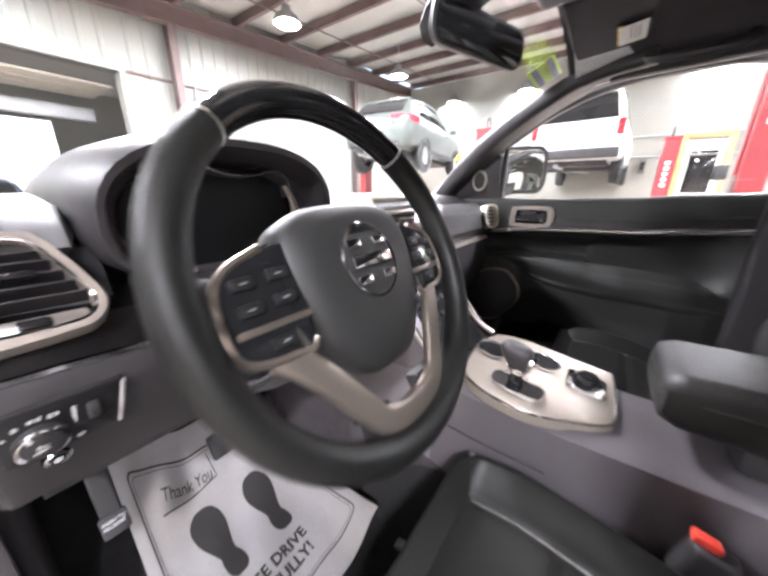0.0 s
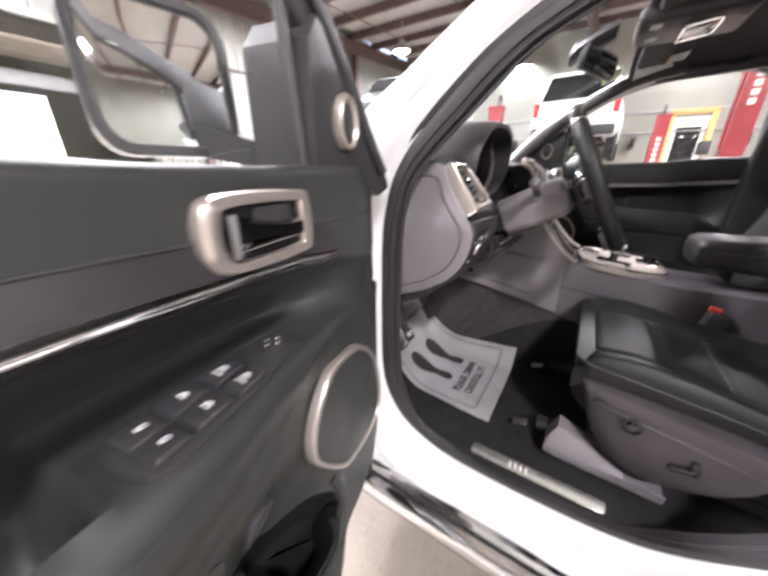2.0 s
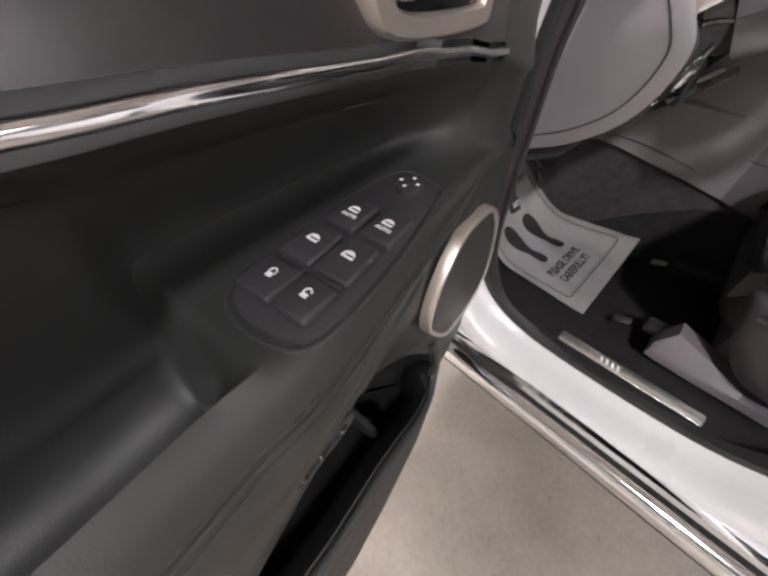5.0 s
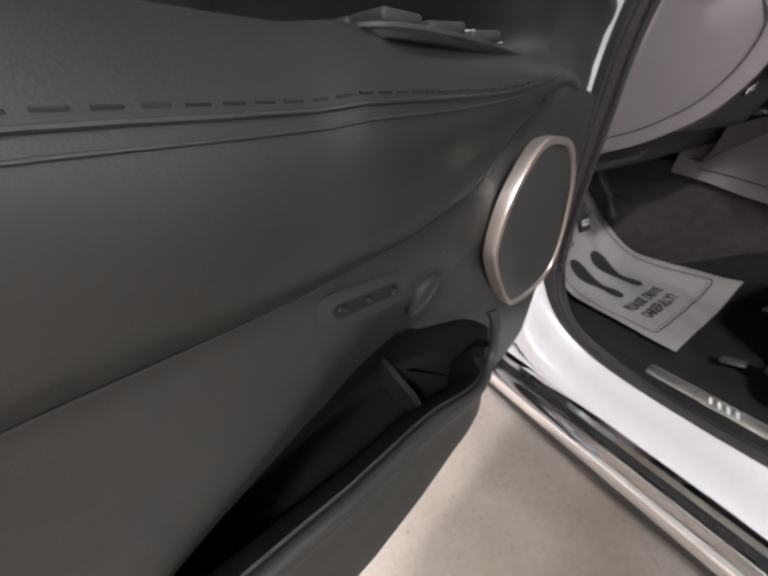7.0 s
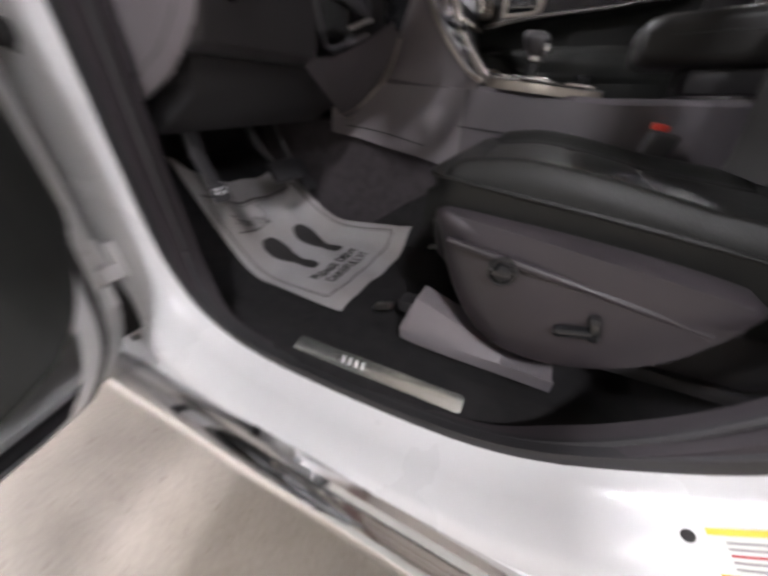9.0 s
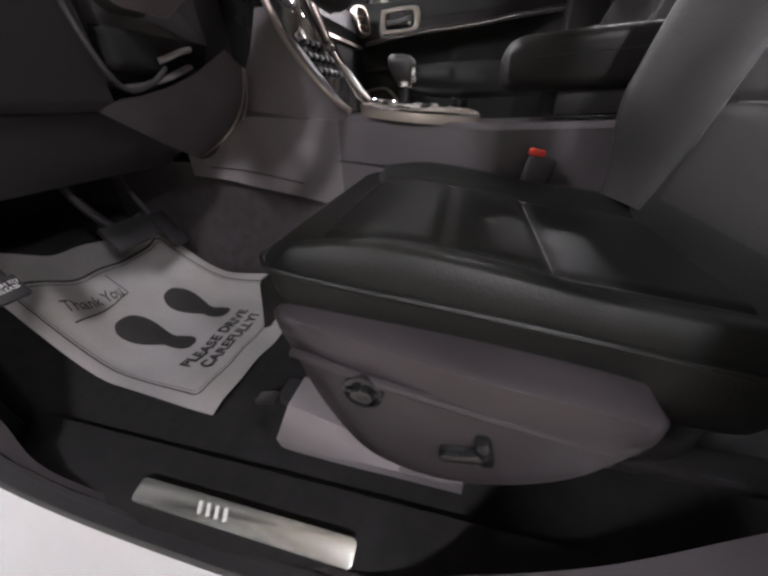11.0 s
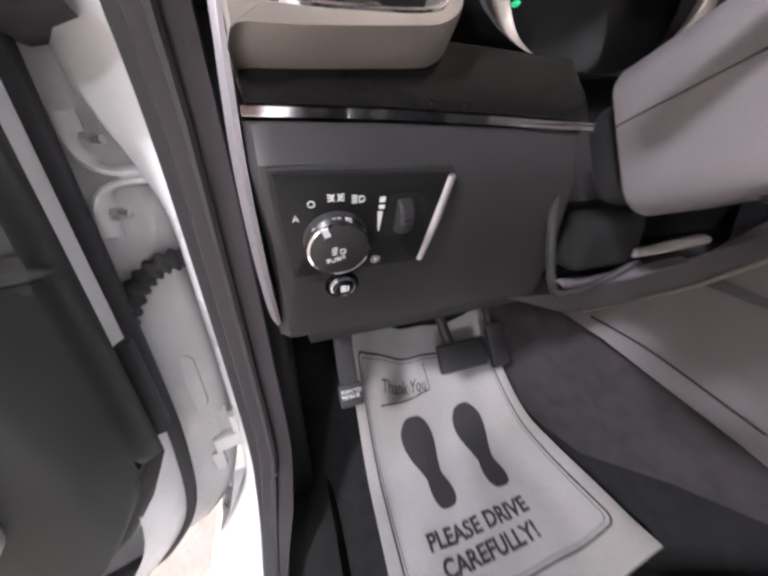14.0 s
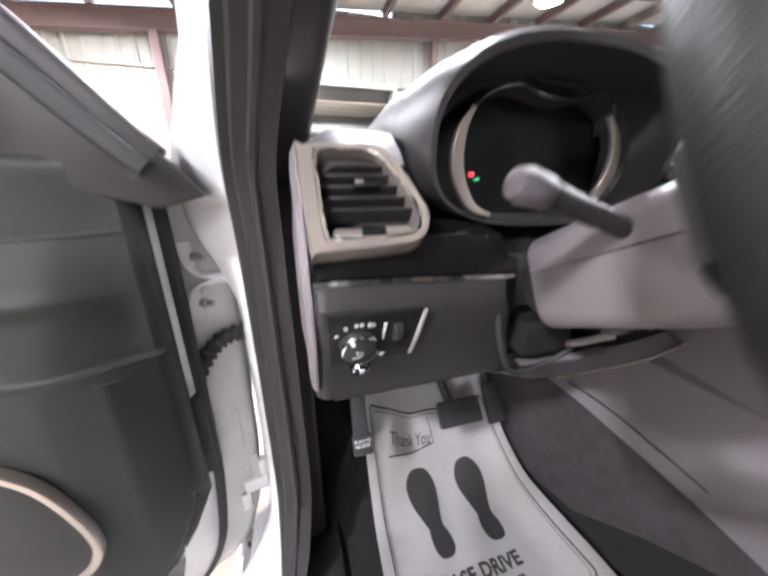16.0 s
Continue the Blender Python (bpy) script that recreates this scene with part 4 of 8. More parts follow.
part("under_dash", box((-.40, .13, .975), (.54, .25, .03), .005), RUBBER, dash)

# instrument hood
def arch(a, bt, bb, y, xc=-.335, zc=1.315, n=40, e=.8):
    out = []
    for i in range(n):
        t = 2 * math.pi * i / n
        c, s = math.cos(t), math.sin(t)
        out.append(V(xc + a * abs(c) ** e * (1 if c > 0 else -1), y(s) if callable(y) else y, zc + (bt if s > 0 else bb) * abs(s) ** e * (1 if s > 0 else -1)))
    return out


part("instrument_hood", loft([arch(.225, .12, .04, .26), arch(.225, .140, .06, .12), arch(.218, .140, .09, -.02), arch(.208, .132, .10, lambda s: -.085 - .02 * s), arch(.200, .124, .10, lambda s: -.10 - .02 * s), arch(.192, .114, .10, lambda s: -.098 - .02 * s), arch(.180, .100, .098, -.05), arch(.160, .088, .092, -.01)], caps=False), SOFT, dash, "black stitched hood over the instruments", sharp=60)
cl = part("instrument_face", loft([arch(.165, .092, .095, -.004), arch(.165, .092, .095, .01)]), SCREEN, dash, "dark glossy instrument screen")
part("instrument_rim", loft([arch(.178, .098, .098, -.045), arch(.170, .092, .094, -.040), arch(.160, .086, .090, -.012), arch(.166, .09, .094, -.008)], caps=False), SOFT, cl)
WAVE = curve([V(-.462, -.046, 1.352), V(-.435, -.048, 1.386), V(-.387, -.050, 1.403), V(-.336, -.050, 1.391), V(-.285, -.050, 1.391), V(-.235, -.048, 1.402), V(-.205, -.046, 1.385), V(-.195, -.044, 1.352)], 5)
part("rim_line", tube(WAVE, .0022, 6), CHROME, cl, "thin bright line over the dials")
part("dial_cowl", loft([WAVE, [p + V(0, .035, -.004) for p in WAVE], [p + V(0, .035, .014) for p in WAVE], [p + V(0, .0, .012) for p in WAVE]], closed=False, caps=False), SOFT, cl)
for sx in (-1, 1):
    CR = curve([V(-.335 + sx * a, y, z) for a, y, z in ((.118, -.050, 1.372), (.134, -.052, 1.345), (.140, -.052, 1.311), (.132, -.050, 1.275), (.108, -.046, 1.243), (.075, -.042, 1.230))], 6)
    part("dial_crescent", sweep(CR, lambda q: rect(.020 * math.sin(math.pi * min(.93, max(.07, q))) ** .6, .010, .003), (0, -1, .2)), SATIN, cl, "satin silver crescent beside the dials")
part("telltale", box((-.424, -.009, 1.290), (.006, .008, .006), .001), REDGLOW, cl, "small red warning light")
part("telltale", box((-.414, -.009, 1.283), (.006, .008, .004), .001), GREENGLOW, cl, "small green indicator light")

# centre stack, set a little towards the passenger
left_of_stack = set(dash.children)
def stack(x):
    return [V(x, -.05, 1.318), V(x, -.110, 1.322), V(x, -.150, 1.300), V(x, -.185, 1.20), V(x, -.235, 1.10), V(x, -.315, .995), V(x, -.36, .955), V(x, -.1, .90)]
part("centre_fascia", loft([stack(x) for x in (-.085, -.04, .045, .13, .175)]), GLOSS, dash, "gloss black centre stack")
for sx, x in ((-1, -.098), (1, .188)):
    part("stack_edge", sweep(curve([V(x, -.12, 1.325), V(x, -.160, 1.295), V(x, -.195, 1.19), V(x, -.245, 1.09), V(x, -.325, .995), V(x + .01 * sx, -.375, .962)], 5), rect(.012, .018, .005), (1, 0, 0)), SATIN, dash, "satin bronze edge of the centre stack")
    part("stack_bright", tube(curve([V(x - .0 * sx, -.135, 1.33), V(x, -.173, 1.296), V(x, -.208, 1.19), V(x, -.258, 1.09), V(x, -.338, .995)], 5), .003, 6), CHROME, dash)
part("side_panel", loft([[V(x, y, z) for y, z in ((.05, .94), (-.05, .965), (-.14, 1.09), (-.175, 1.165), (-.20, 1.165), (-.297, 1.045), (-.34, .99), (-.37, .965), (-.36, .93))] for x in (-.080, -.100, -.104)]), TRIMLIGHT, dash, "pale grey panel beside the centre stack")
part("screen", box((.045, -.172, 1.238), (.20, .006, .12), .003, 2, Matrix.Rotation(radians(-19), 4, "X")), GLOSS, dash)
part("centre_vent_frame", ring_frame(rect(.25, .055, .016), rect(.222, .036, .010), aim(V(.045, -.128, 1.328), (0, -.75, .66)), -.01, .006, .003), SATIN, dash, "satin frame of the centre vents")
for i in range(3):
    part("slat", box((.045, -.122, 1.318 + i * .009), (.21, .014, .002), .0006, 1), SOFT, dash)
for r in range(3):
    for c in range(5):
        part("stack_button", box((-.025 + c * .035, -.232 - r * .022, 1.118 - r * .033), (.022, .008, .012), .002, 2, Matrix.Rotation(radians(-28), 4, "X")), HARD, dash)
for c in (-1, 1):
    part("stack_knob", lathe([(.016, 0), (.015, .016), (.012, .018), (.002, .018)], aim(V(.045 + c * .09, -.24, 1.115), (0, -.9, .42)), 24), CHROME, dash)
for ob in set(dash.children) - left_of_stack:
    ob.data.transform(Matrix.Translation((.030, -.020, 0)))
# passenger side
part("passenger_pad", loft([[V(x, y, z) for y, z in ((-.05, 1.31), (-.12, 1.318), (-.175, 1.285), (-.19, 1.22), (-.17, 1.185), (-.05, 1.18))] for x in (.19, .35, .55, .68, .74)]), SOFT, dash)
part("passenger_strip", loft([[V(x, y, z) for y, z in ((-.1, 1.186), (-.192, 1.184), (-.196, 1.172), (-.1, 1.168))] for x in (.20, .45, .72)]), SATIN, dash)
part("glove_box", loft([[V(x, y, z) for y, z in ((-.05, 1.165), (-.185, 1.165), (-.20, 1.10), (-.17, .97), (-.12, .90), (.0, .89))] for x in (.20, .23, .5, .70, .72)]), SOFT, dash, "black glove box lid")
RV = aim(V(.705, -.205, 1.265), (-.35, -.9, .2))
part("right_vent_frame", ring_frame(rect(.085, .10, .03), rect(.065, .08, .022), RV, -.02, .008, .004), SATIN, dash, "satin frame of the passenger vent")
part("right_vent_well", prism(rect(.066, .08, .022), RV, -.03, -.012), RUBBER, dash)
for i in range(5):
    part("slat", box((0, 0, 0), (.062, .003, .014), .001, 1, RV @ Matrix.Translation((0, -.03 + .015 * i, -.004))), SATIN, dash)

dash.location += V(0, -.010, .022)

# ---- steering column and wheel ----
WC = V(-.371, -.408, 1.300)
WR, WV, WA = V(1, 0, 0), V(0, .429, .903), V(0, -.903, .429)
WM = Matrix((WR, WV, WA)).transposed().to_4x4()
WM.translation = WC
WS = WM @ Matrix.Diagonal((1.085, 1.085, 1.0, 1))
colm = thing("steering_column", (-.335, -.2, 1.17), "dark grey steering column shroud with stalks and a tilt lever", "steering column")
def shroud(s, w, h, r=.03):
    return [WM @ V(x + .003, y - .009, s) for x, y in rect(w, h, r, 5)]
part("shroud_end", loft([shroud(-.300, .070, .075, .018), shroud(-.290, .078, .084, .020), shroud(-.250, .080, .086, .020)]), RUBBER, colm, "black neck of the column behind the shroud", sharp=50)
low_half = [(x, min(y, .012)) for x, y in rect(.112, .114, .022, 6)]
top_half = [(x * .99, max(y, .014) * .97) for x, y in rect(.112, .114, .022, 6)]
part("lower_shroud", loft([[WM @ V(x * k + .003, y * k - .009, d) for x, y in low_half] for k, d in ((.97, -.264), (1.0, -.260), (1.03, -.19), (1.04, -.13), (1.02, -.09), (.86, -.075))]), TRIM, colm, "pale grey lower half of the shroud", sharp=50)
part("upper_shroud", loft([[WM @ V(x * k + .003, y * k - .009, d) for x, y in top_half] for k, d in ((.97, -.264), (1.0, -.260), (1.03, -.19), (1.04, -.13), (1.02, -.09), (.86, -.075))]), TRIM, colm, "grey upper half of the shroud", sharp=50)
part("screw_cover", lathe([(.013, 0), (.013, .004), (.010, .005), (.009, .002), (.002, .002)], aim(WM @ V(-.028, -.068, -.19), -WV), 20), SOFT, colm)
part("screw_slot", box((0, 0, 0), (.010, .002, .001), 0, 1, aim(WM @ V(-.028, -.072, -.19), -WV)), LETTER, colm)
stalk = part("indicator_stalk", tube(curve([WM @ V(-.05, .020, -.145), WM @ V(-.10, .036, -.138), WM @ V(-.145, .047, -.130)], 4), lambda t: .009 + .003 * t, 12), SOFT, colm)
part("stalk_knob", lathe([(.010, 0), (.013, .004), (.0145, .024), (.011, .034), (.003, .037)], aim(WM @ V(-.140, .046, -.130), WM.to_3x3() @ V(-1, .24, .14)), 20), TRIM2, stalk, "ribbed grey stalk end")
part("wiper_stalk", tube(curve([WM @ V(.07, .01, -.10), WM @ V(.11, .016, -.095), WM @ V(.155, .022, -.085)], 4), .010, 12), SOFT, colm)
part("tilt_lever", loft([[p + V(.0, dy, dz) for dy, dz in circle(.0065, 8, .0045)] for p in curve([V(-.335, -.160, 1.076), V(-.322, -.170, 1.081), V(-.303, -.182, 1.090), V(-.288, -.188, 1.094)], 3)]), EDGE, colm, "silver tilt lever")
part("lever_flange", loft([[V(x, y + dy, z + dz) for dy, dz in ((0, 0), (-.009, -.004), (-.008, -.008), (.004, -.005))] for x, y, z in ((-.39, -.130, 1.043), (-.36, -.142, 1.047), (-.325, -.160, 1.058), (-.29, -.178, 1.074))]), TRIM2, colm, "grey flange under the column")
part("column_slot", box((-.365, -.135, 1.088), (.085, .05, .055), .012, 3), LININGBLACK, colm)

sw = thing("steering_wheel", WC, "black leather steering wheel with gloss upper rim and satin lower spokes", "steering wheel")
RM = .1815
def rim_arc(a0, a1, n, k=1.0):
    path = [WS @ V(RM * math.cos(radians(lerp(a0, a1, i / n))), RM * math.sin(radians(lerp(a0, a1, i / n))), 0) for i in range(n + 1)]
    return sweep(path, [(x * .0165 * k, y * .0185 * k) for x, y in circle(1, 14)], WA)
part("rim_upper", rim_arc(48, 132, 24, 1.0), GLOSS, sw, "gloss black upper rim")
part("rim_lower", rim_arc(132, 408, 64, 1.05), LEATHER, sw, "black leather rim")
for a in (48, 132):
    part("rim_joint", rim_arc(a - .5, a + .5, 2, 1.075), STEEL, sw, "thin bright joint in the rim")
PAD = [(-.092, .050), (-.060, .072), (0, .077), (.060, .072), (.092, .050), (.094, .005), (.074, -.055), (.042, -.098), (0, -.106), (-.042, -.098), (-.074, -.055), (-.094, .005)]
PADC = [(p.x, p.y) for p in curve([V(a, b, 0) for a, b in PAD], 4, True)]
part("hub_pad", loft([[WS @ V(x * k, y * k, d) for x, y in PADC] for k, d in ((.92, -.055), (1, -.04), (1.0, -.015), (.97, -.006), (.90, .0), (.70, .007), (.35, .010))]), HUBPAD, sw, "black padded hub", sharp=60)
em = part("emblem_dish", lathe([(.042, .0088), (.040, .0110), (.034, .0085), (.002, .0080)], WS @ Matrix.Translation((0, .008, 0)), 32), GLOSS, sw)
part("emblem_bar", box((0, 0, 0), (.060, .013, .005), .002, 2, WS @ Matrix.Translation((0, .008, .0125))), CHROME, em, "chrome emblem of plain bars")
for dx, dy in ((-.020, .026), (.020, .026), (.020, -.012), (-.020, -.012)):
    part("emblem_bar", box((0, 0, 0), (.020, .009, .004), .0015, 2, WS @ Matrix.Translation((dx, .001 + dy, .0115))), CHROME, em)
for sx in (-1, 1):
    pod = [(sx * a, b) for a, b in ((.082, .040), (.120, .038), (.150, .022), (.158, -.010), (.150, -.040), (.110, -.048), (.088, -.042))]
    podc = [(p.x, p.y) for p in curve([V(a, b, 0) for a, b in pod], 4, True)]
    mid = (sx * .12, 0)
    pd = part("button_pod", loft([[WS @ V(lerp(mid[0], x, k), lerp(mid[1], y, k), d) for x, y in podc] for k, d in ((.9, -.04), (1, -.03), (1, -.010), (.93, -.004), (.5, -.002))]), GLOSS, sw, "black button pod")
    part("pod_bezel", tube([WS @ V(x, y, -.006) for x, y in podc[3:-3]], .0042, 8), BRONZE, pd, "satin bronze pod bezel")
    part("pod_divider", box((0, 0, 0), (.066, .006, .005), .002, 2, WS @ Matrix.Translation((sx * .118, -.020, -.003))), BRONZE, pd)
    for k, (a, b) in enumerate(((.105, .018), (.135, .016), (.105, -.002), (.135, -.004), (.118, -.034))):
        part("wheel_button", box((0, 0, 0), (.020, .010, .005), .002, 2, WS @ Matrix.Translation((sx * a, b, -.0015))), PANELBLACK, pd)
        part("button_mark", box((0, 0, 0), (.006, .0012, .0006), 0, 1, WS @ Matrix.Translation((sx * a, b, .0013))), GREYPAINT, pd)
    part("side_spoke", loft([[WS @ V(sx * x, y, d) for y, d in ((.018 * k, -.012), (-.030 * k, -.012), (-.030 * k, -.030), (.018 * k, -.030))] for x, k in ((.08, 1.1), (.13, 1), (.172, .8))]), SOFT, sw)
US = curve([(-.136, -.028, -.024), (-.116, -.050, -.012), (-.092, -.080, -.006), (-.068, -.118, -.004), (-.045, -.146, -.003), (0, -.154, -.002), (.045, -.146, -.003), (.068, -.118, -.004), (.092, -.080, -.006), (.116, -.050, -.012), (.136, -.028, -.024)], 5)
part("lower_spoke", sweep([WS @ p for p in US], [(a, b) for a, b in rect(.030, .014, .006)], WA), BRONZE, sw, "satin bronze lower spoke")
for sx in (-1, 1):
    part("spoke_web", loft([[WS @ V(sx * x + dx, y, d) for dx, d in ((-.022, -.012), (.022, -.012), (.022, -.03), (-.022, -.03))] for x, y in ((.050, -.135), (.056, -.175))]), SOFT, sw)


# ---- centre console ----
con = thing("centre_console", (XC, -.6, .5), "dark grey centre console with a satin selector plate and padded armrest", "centre console")
def con_ring(y, zt, hw, zb):
    return [V(XC - hw - .012, y, zb), V(XC - hw - .004, y, lerp(zb, zt, .6)), V(XC - hw + .006, y, zt - .012), V(XC - hw + .022, y, zt), V(XC + hw - .022, y, zt), V(XC + hw - .006, y, zt - .012), V(XC + hw + .004, y, lerp(zb, zt, .6)), V(XC + hw + .012, y, zb)]
CON = ((.06, .99, .20, .83), (-.03, .985, .185, .815), (-.12, .975, .170, .79), (-.24, .965, .160, .765), (-.36, .957, .155, .735), (-.48, .945, .150, .70), (-.60, .932, .140, .66), (-.72, .922, .128, .62), (-.95, .92, .122, .58), (-1.15, .92, .122, .56))
# one moulding in two greys: shade painted to the rear, light to the front
part("console_body", loft([con_ring(*a) for a in CON[4:]]), TRIM2, con, "grey plastic console sides, coloured darker for shade", sharp=40)
part("console_front", loft([con_ring(*a) for a in CON[:5]]), TRIMLIGHT, con, "front of the console sides, coloured paler where light falls", sharp=40)
part("console_carpet", loft([[V(XC - w, y, .47), V(XC - w + .02, y, zt), V(XC + w - .02, y, zt), V(XC + w, y, .47)] for y, w, zt in ((.38, .225, .87), (.1, .20, .86), (-.2, .175, .82), (-.5, .16, .74), (-.9, .155, .62), (-1.15, .155, .60))]), CARPET2, con, "charcoal carpet on the tunnel side")
part("side_groove", tube(curve([V(-.148, .02, .865), V(-.128, -.08, .885), V(-.118, -.16, .887), V(-.113, -.24, .868), V(-.1135, -.45, .845), V(-.1055, -.6, .835)], 6), .0022, 6), RUBBER, con)
part("side_groove", tube(curve([V(-.160, .0, .85), V(-.140, -.10, .835), V(-.126, -.25, .80)], 6), .0018, 6), RUBBER, con)
# satin plate
PL = curve([V(-.060, -.405, .972), V(.045, -.392, .974), V(.150, -.405, .972), V(.196, -.46, .964), V(.197, -.58, .949), V(.192, -.675, .937), V(.175, -.690, .935), V(.02, -.694, .935), V(-.035, -.675, .937), V(-.098, -.57, .950), V(-.108, -.50, .959), V(-.095, -.44, .967)], 4, True)
PMID = V(.045, -.545, .953)
plate = part("selector_plate", loft([[p + V(0, 0, -.02) for p in PL], [p for p in PL], [lerp(p, PMID, .03) + V(0, 0, .006) for p in PL], [lerp(p, PMID, .5) + V(0, 0, .006) for p in PL]]), PLATE, con, "satin silver-bronze selector plate", sharp=50)
part("plate_edge", tube([p + V(0, 0, .003) for p in PL], .0025, 6, True), CHROME, plate)
def on_plate(x, y, d=.0):
    return aim(V(x, y, .959 + (y + .545) * .128 + d), (0, -.12, 1), (0, 1, 0))
for x, y in ((.066, -.432), (.104, -.545)):
    cup = part("cup_holder", lathe([(.0375, .004), (.0375, .009), (.0355, .0105), (.0335, .009), (.0325, .006)], on_plate(x, y), 32, False), CHROME, plate, "bright-rimmed cup holder")
    # flat disc; its near-black colour stands for the shade down the holder
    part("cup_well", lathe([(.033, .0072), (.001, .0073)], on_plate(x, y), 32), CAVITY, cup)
part("selector_slot", prism(rect(.055, .105, .02), on_plate(-.045, -.515), .004, .0075), GLOSS, plate)
part("slot_rim", ring_frame(rect(.064, .114, .024), rect(.054, .104, .019), on_plate(-.045, -.515), .004, .010, .002), CHROME, plate)
lev = part("selector_lever", loft([[on_plate(-.048, -.512) @ V(x * w, y * l + o, h) for x, y in rect(1, 1, .3)] for w, l, o, h in ((.026, .032, 0, 0), (.022, .026, .002, .030), (.021, .024, .003, .055))]), GLOSS, con, "gloss black selector stem")
part("selector_knob", loft([[on_plate(-.048, -.510) @ V(x * w, y * l + o, h) for x, y in rect(1, 1, .38, 5)] for w, l, o, h in ((.024, .028, 0, .048), (.036, .044, .004, .058), (.044, .058, .008, .072), (.046, .064, .012, .086), (.042, .060, .014, .096), (.028, .044, .016, .102), (.012, .022, .017, .103))]), HARD, lev, "dark grey selector grip with a chrome face", sharp=60)
part("knob_chrome", loft([[on_plate(-.048, -.510) @ V(x * w, o, h + z * l) for x, z in rect(1, 1, .4, 4)] for w, l, o, h in ((.034, .036, -.016, .070), (.032, .034, -.023, .070), (.022, .024, -.027, .070))]), CHROME, lev, "chrome shield on the grip")
part("collar_chrome", loft([[on_plate(-.048, -.510) @ V(x * w, y * l + .002, h) for x, y in rect(1, 1, .4, 4)] for w, l, h in ((.030, .036, .042), (.033, .040, .047), (.030, .036, .053))]), CHROME, lev)
for i in range(3):
    part("slot_mark", box((0, 0, 0), (.006, .004, .001), 0, 1, on_plate(-.004, -.485 - i * .022, .0068)), INK, plate)
rot = part("terrain_dial_panel", prism(rect(.088, .078, .012), on_plate(.076, -.637), .004, .009, .002), CHROME, plate, "bright square around the terrain dial")
part("dial_base", lathe([(.030, .009), (.030, .012), (.026, .013)], on_plate(.076, -.637), 28), GLOSS, rot)
part("terrain_dial", lathe([(.022, .012), (.021, .028), (.018, .031), (.002, .031)], on_plate(.076, -.637), 28), GLOSS, rot)
for k in range(4):
    part("dial_mark", box((0, 0, 0), (.010, .003, .0006), 0, 1, on_plate(.076 + (-.034 if k % 2 else .034), -.615 - .045 * (k // 2), .0095)), LETTER, rot)
# armrest
def arm(y, w, zb, zt):
    return [V(.052 + x, y - .033, (zb + zt) / 2 + z + .034) for x, z in rect(w, zt - zb, .026, 5)]
part("armrest", loft([arm(-.702, .15, .975, 1.025), arm(-.71, .185, .957, 1.040), arm(-.735, .198, .948, 1.048), arm(-.85, .200, .945, 1.052), arm(-1.0, .200, .945, 1.052), arm(-1.10, .19, .95, 1.045)]), LEATHER2, con, "black padded armrest lid", sharp=50)
part("armrest_seam", tube([p + V(0, -.033, .034) for p in curve([V(-.046, -1.09, 1.012), V(-.0475, -.85, 1.010), V(-.044, -.74, 1.008), V(-.02, -.7065, 1.005), V(.05, -.703, 1.004), V(.124, -.7065, 1.005), V(.149, -.74, 1.008)], 6)], .0016, 6), RUBBER, con)
part("armrest_box", box((.05, -1.0, .958), (.150, .30, .06), .015), RUBBER, con)

con.location += V(.028, -.012, .020)

# ---- seats ----
def cushion_pts(xc, u, v, sx):
    """Top of a seat cushion; u across, v from front to back."""
    x = lerp(-.255, .255, u)
    y = lerp(-.420, -.985, v)
    side = smoothstep(.165, .235, abs(x))
    z = .852 + .012 * math.sin(math.pi * min(1, v * 1.6)) - .080 * v + .022 * side
    z -= .012 * smoothstep(.26, .06, v) + .050 * smoothstep(.11, 0, v) ** 1.6 + .06 * smoothstep(.238, .256, abs(x)) - .0
    for s in (-.155, .155):
        z -= .007 * math.exp(-((x - s) / .006) ** 2)
    for s in (.36, .60):
        if abs(x) < .155:
            z -= .007 * math.exp(-((v - s) / .012) ** 2)
    return V(xc + x, y, z)


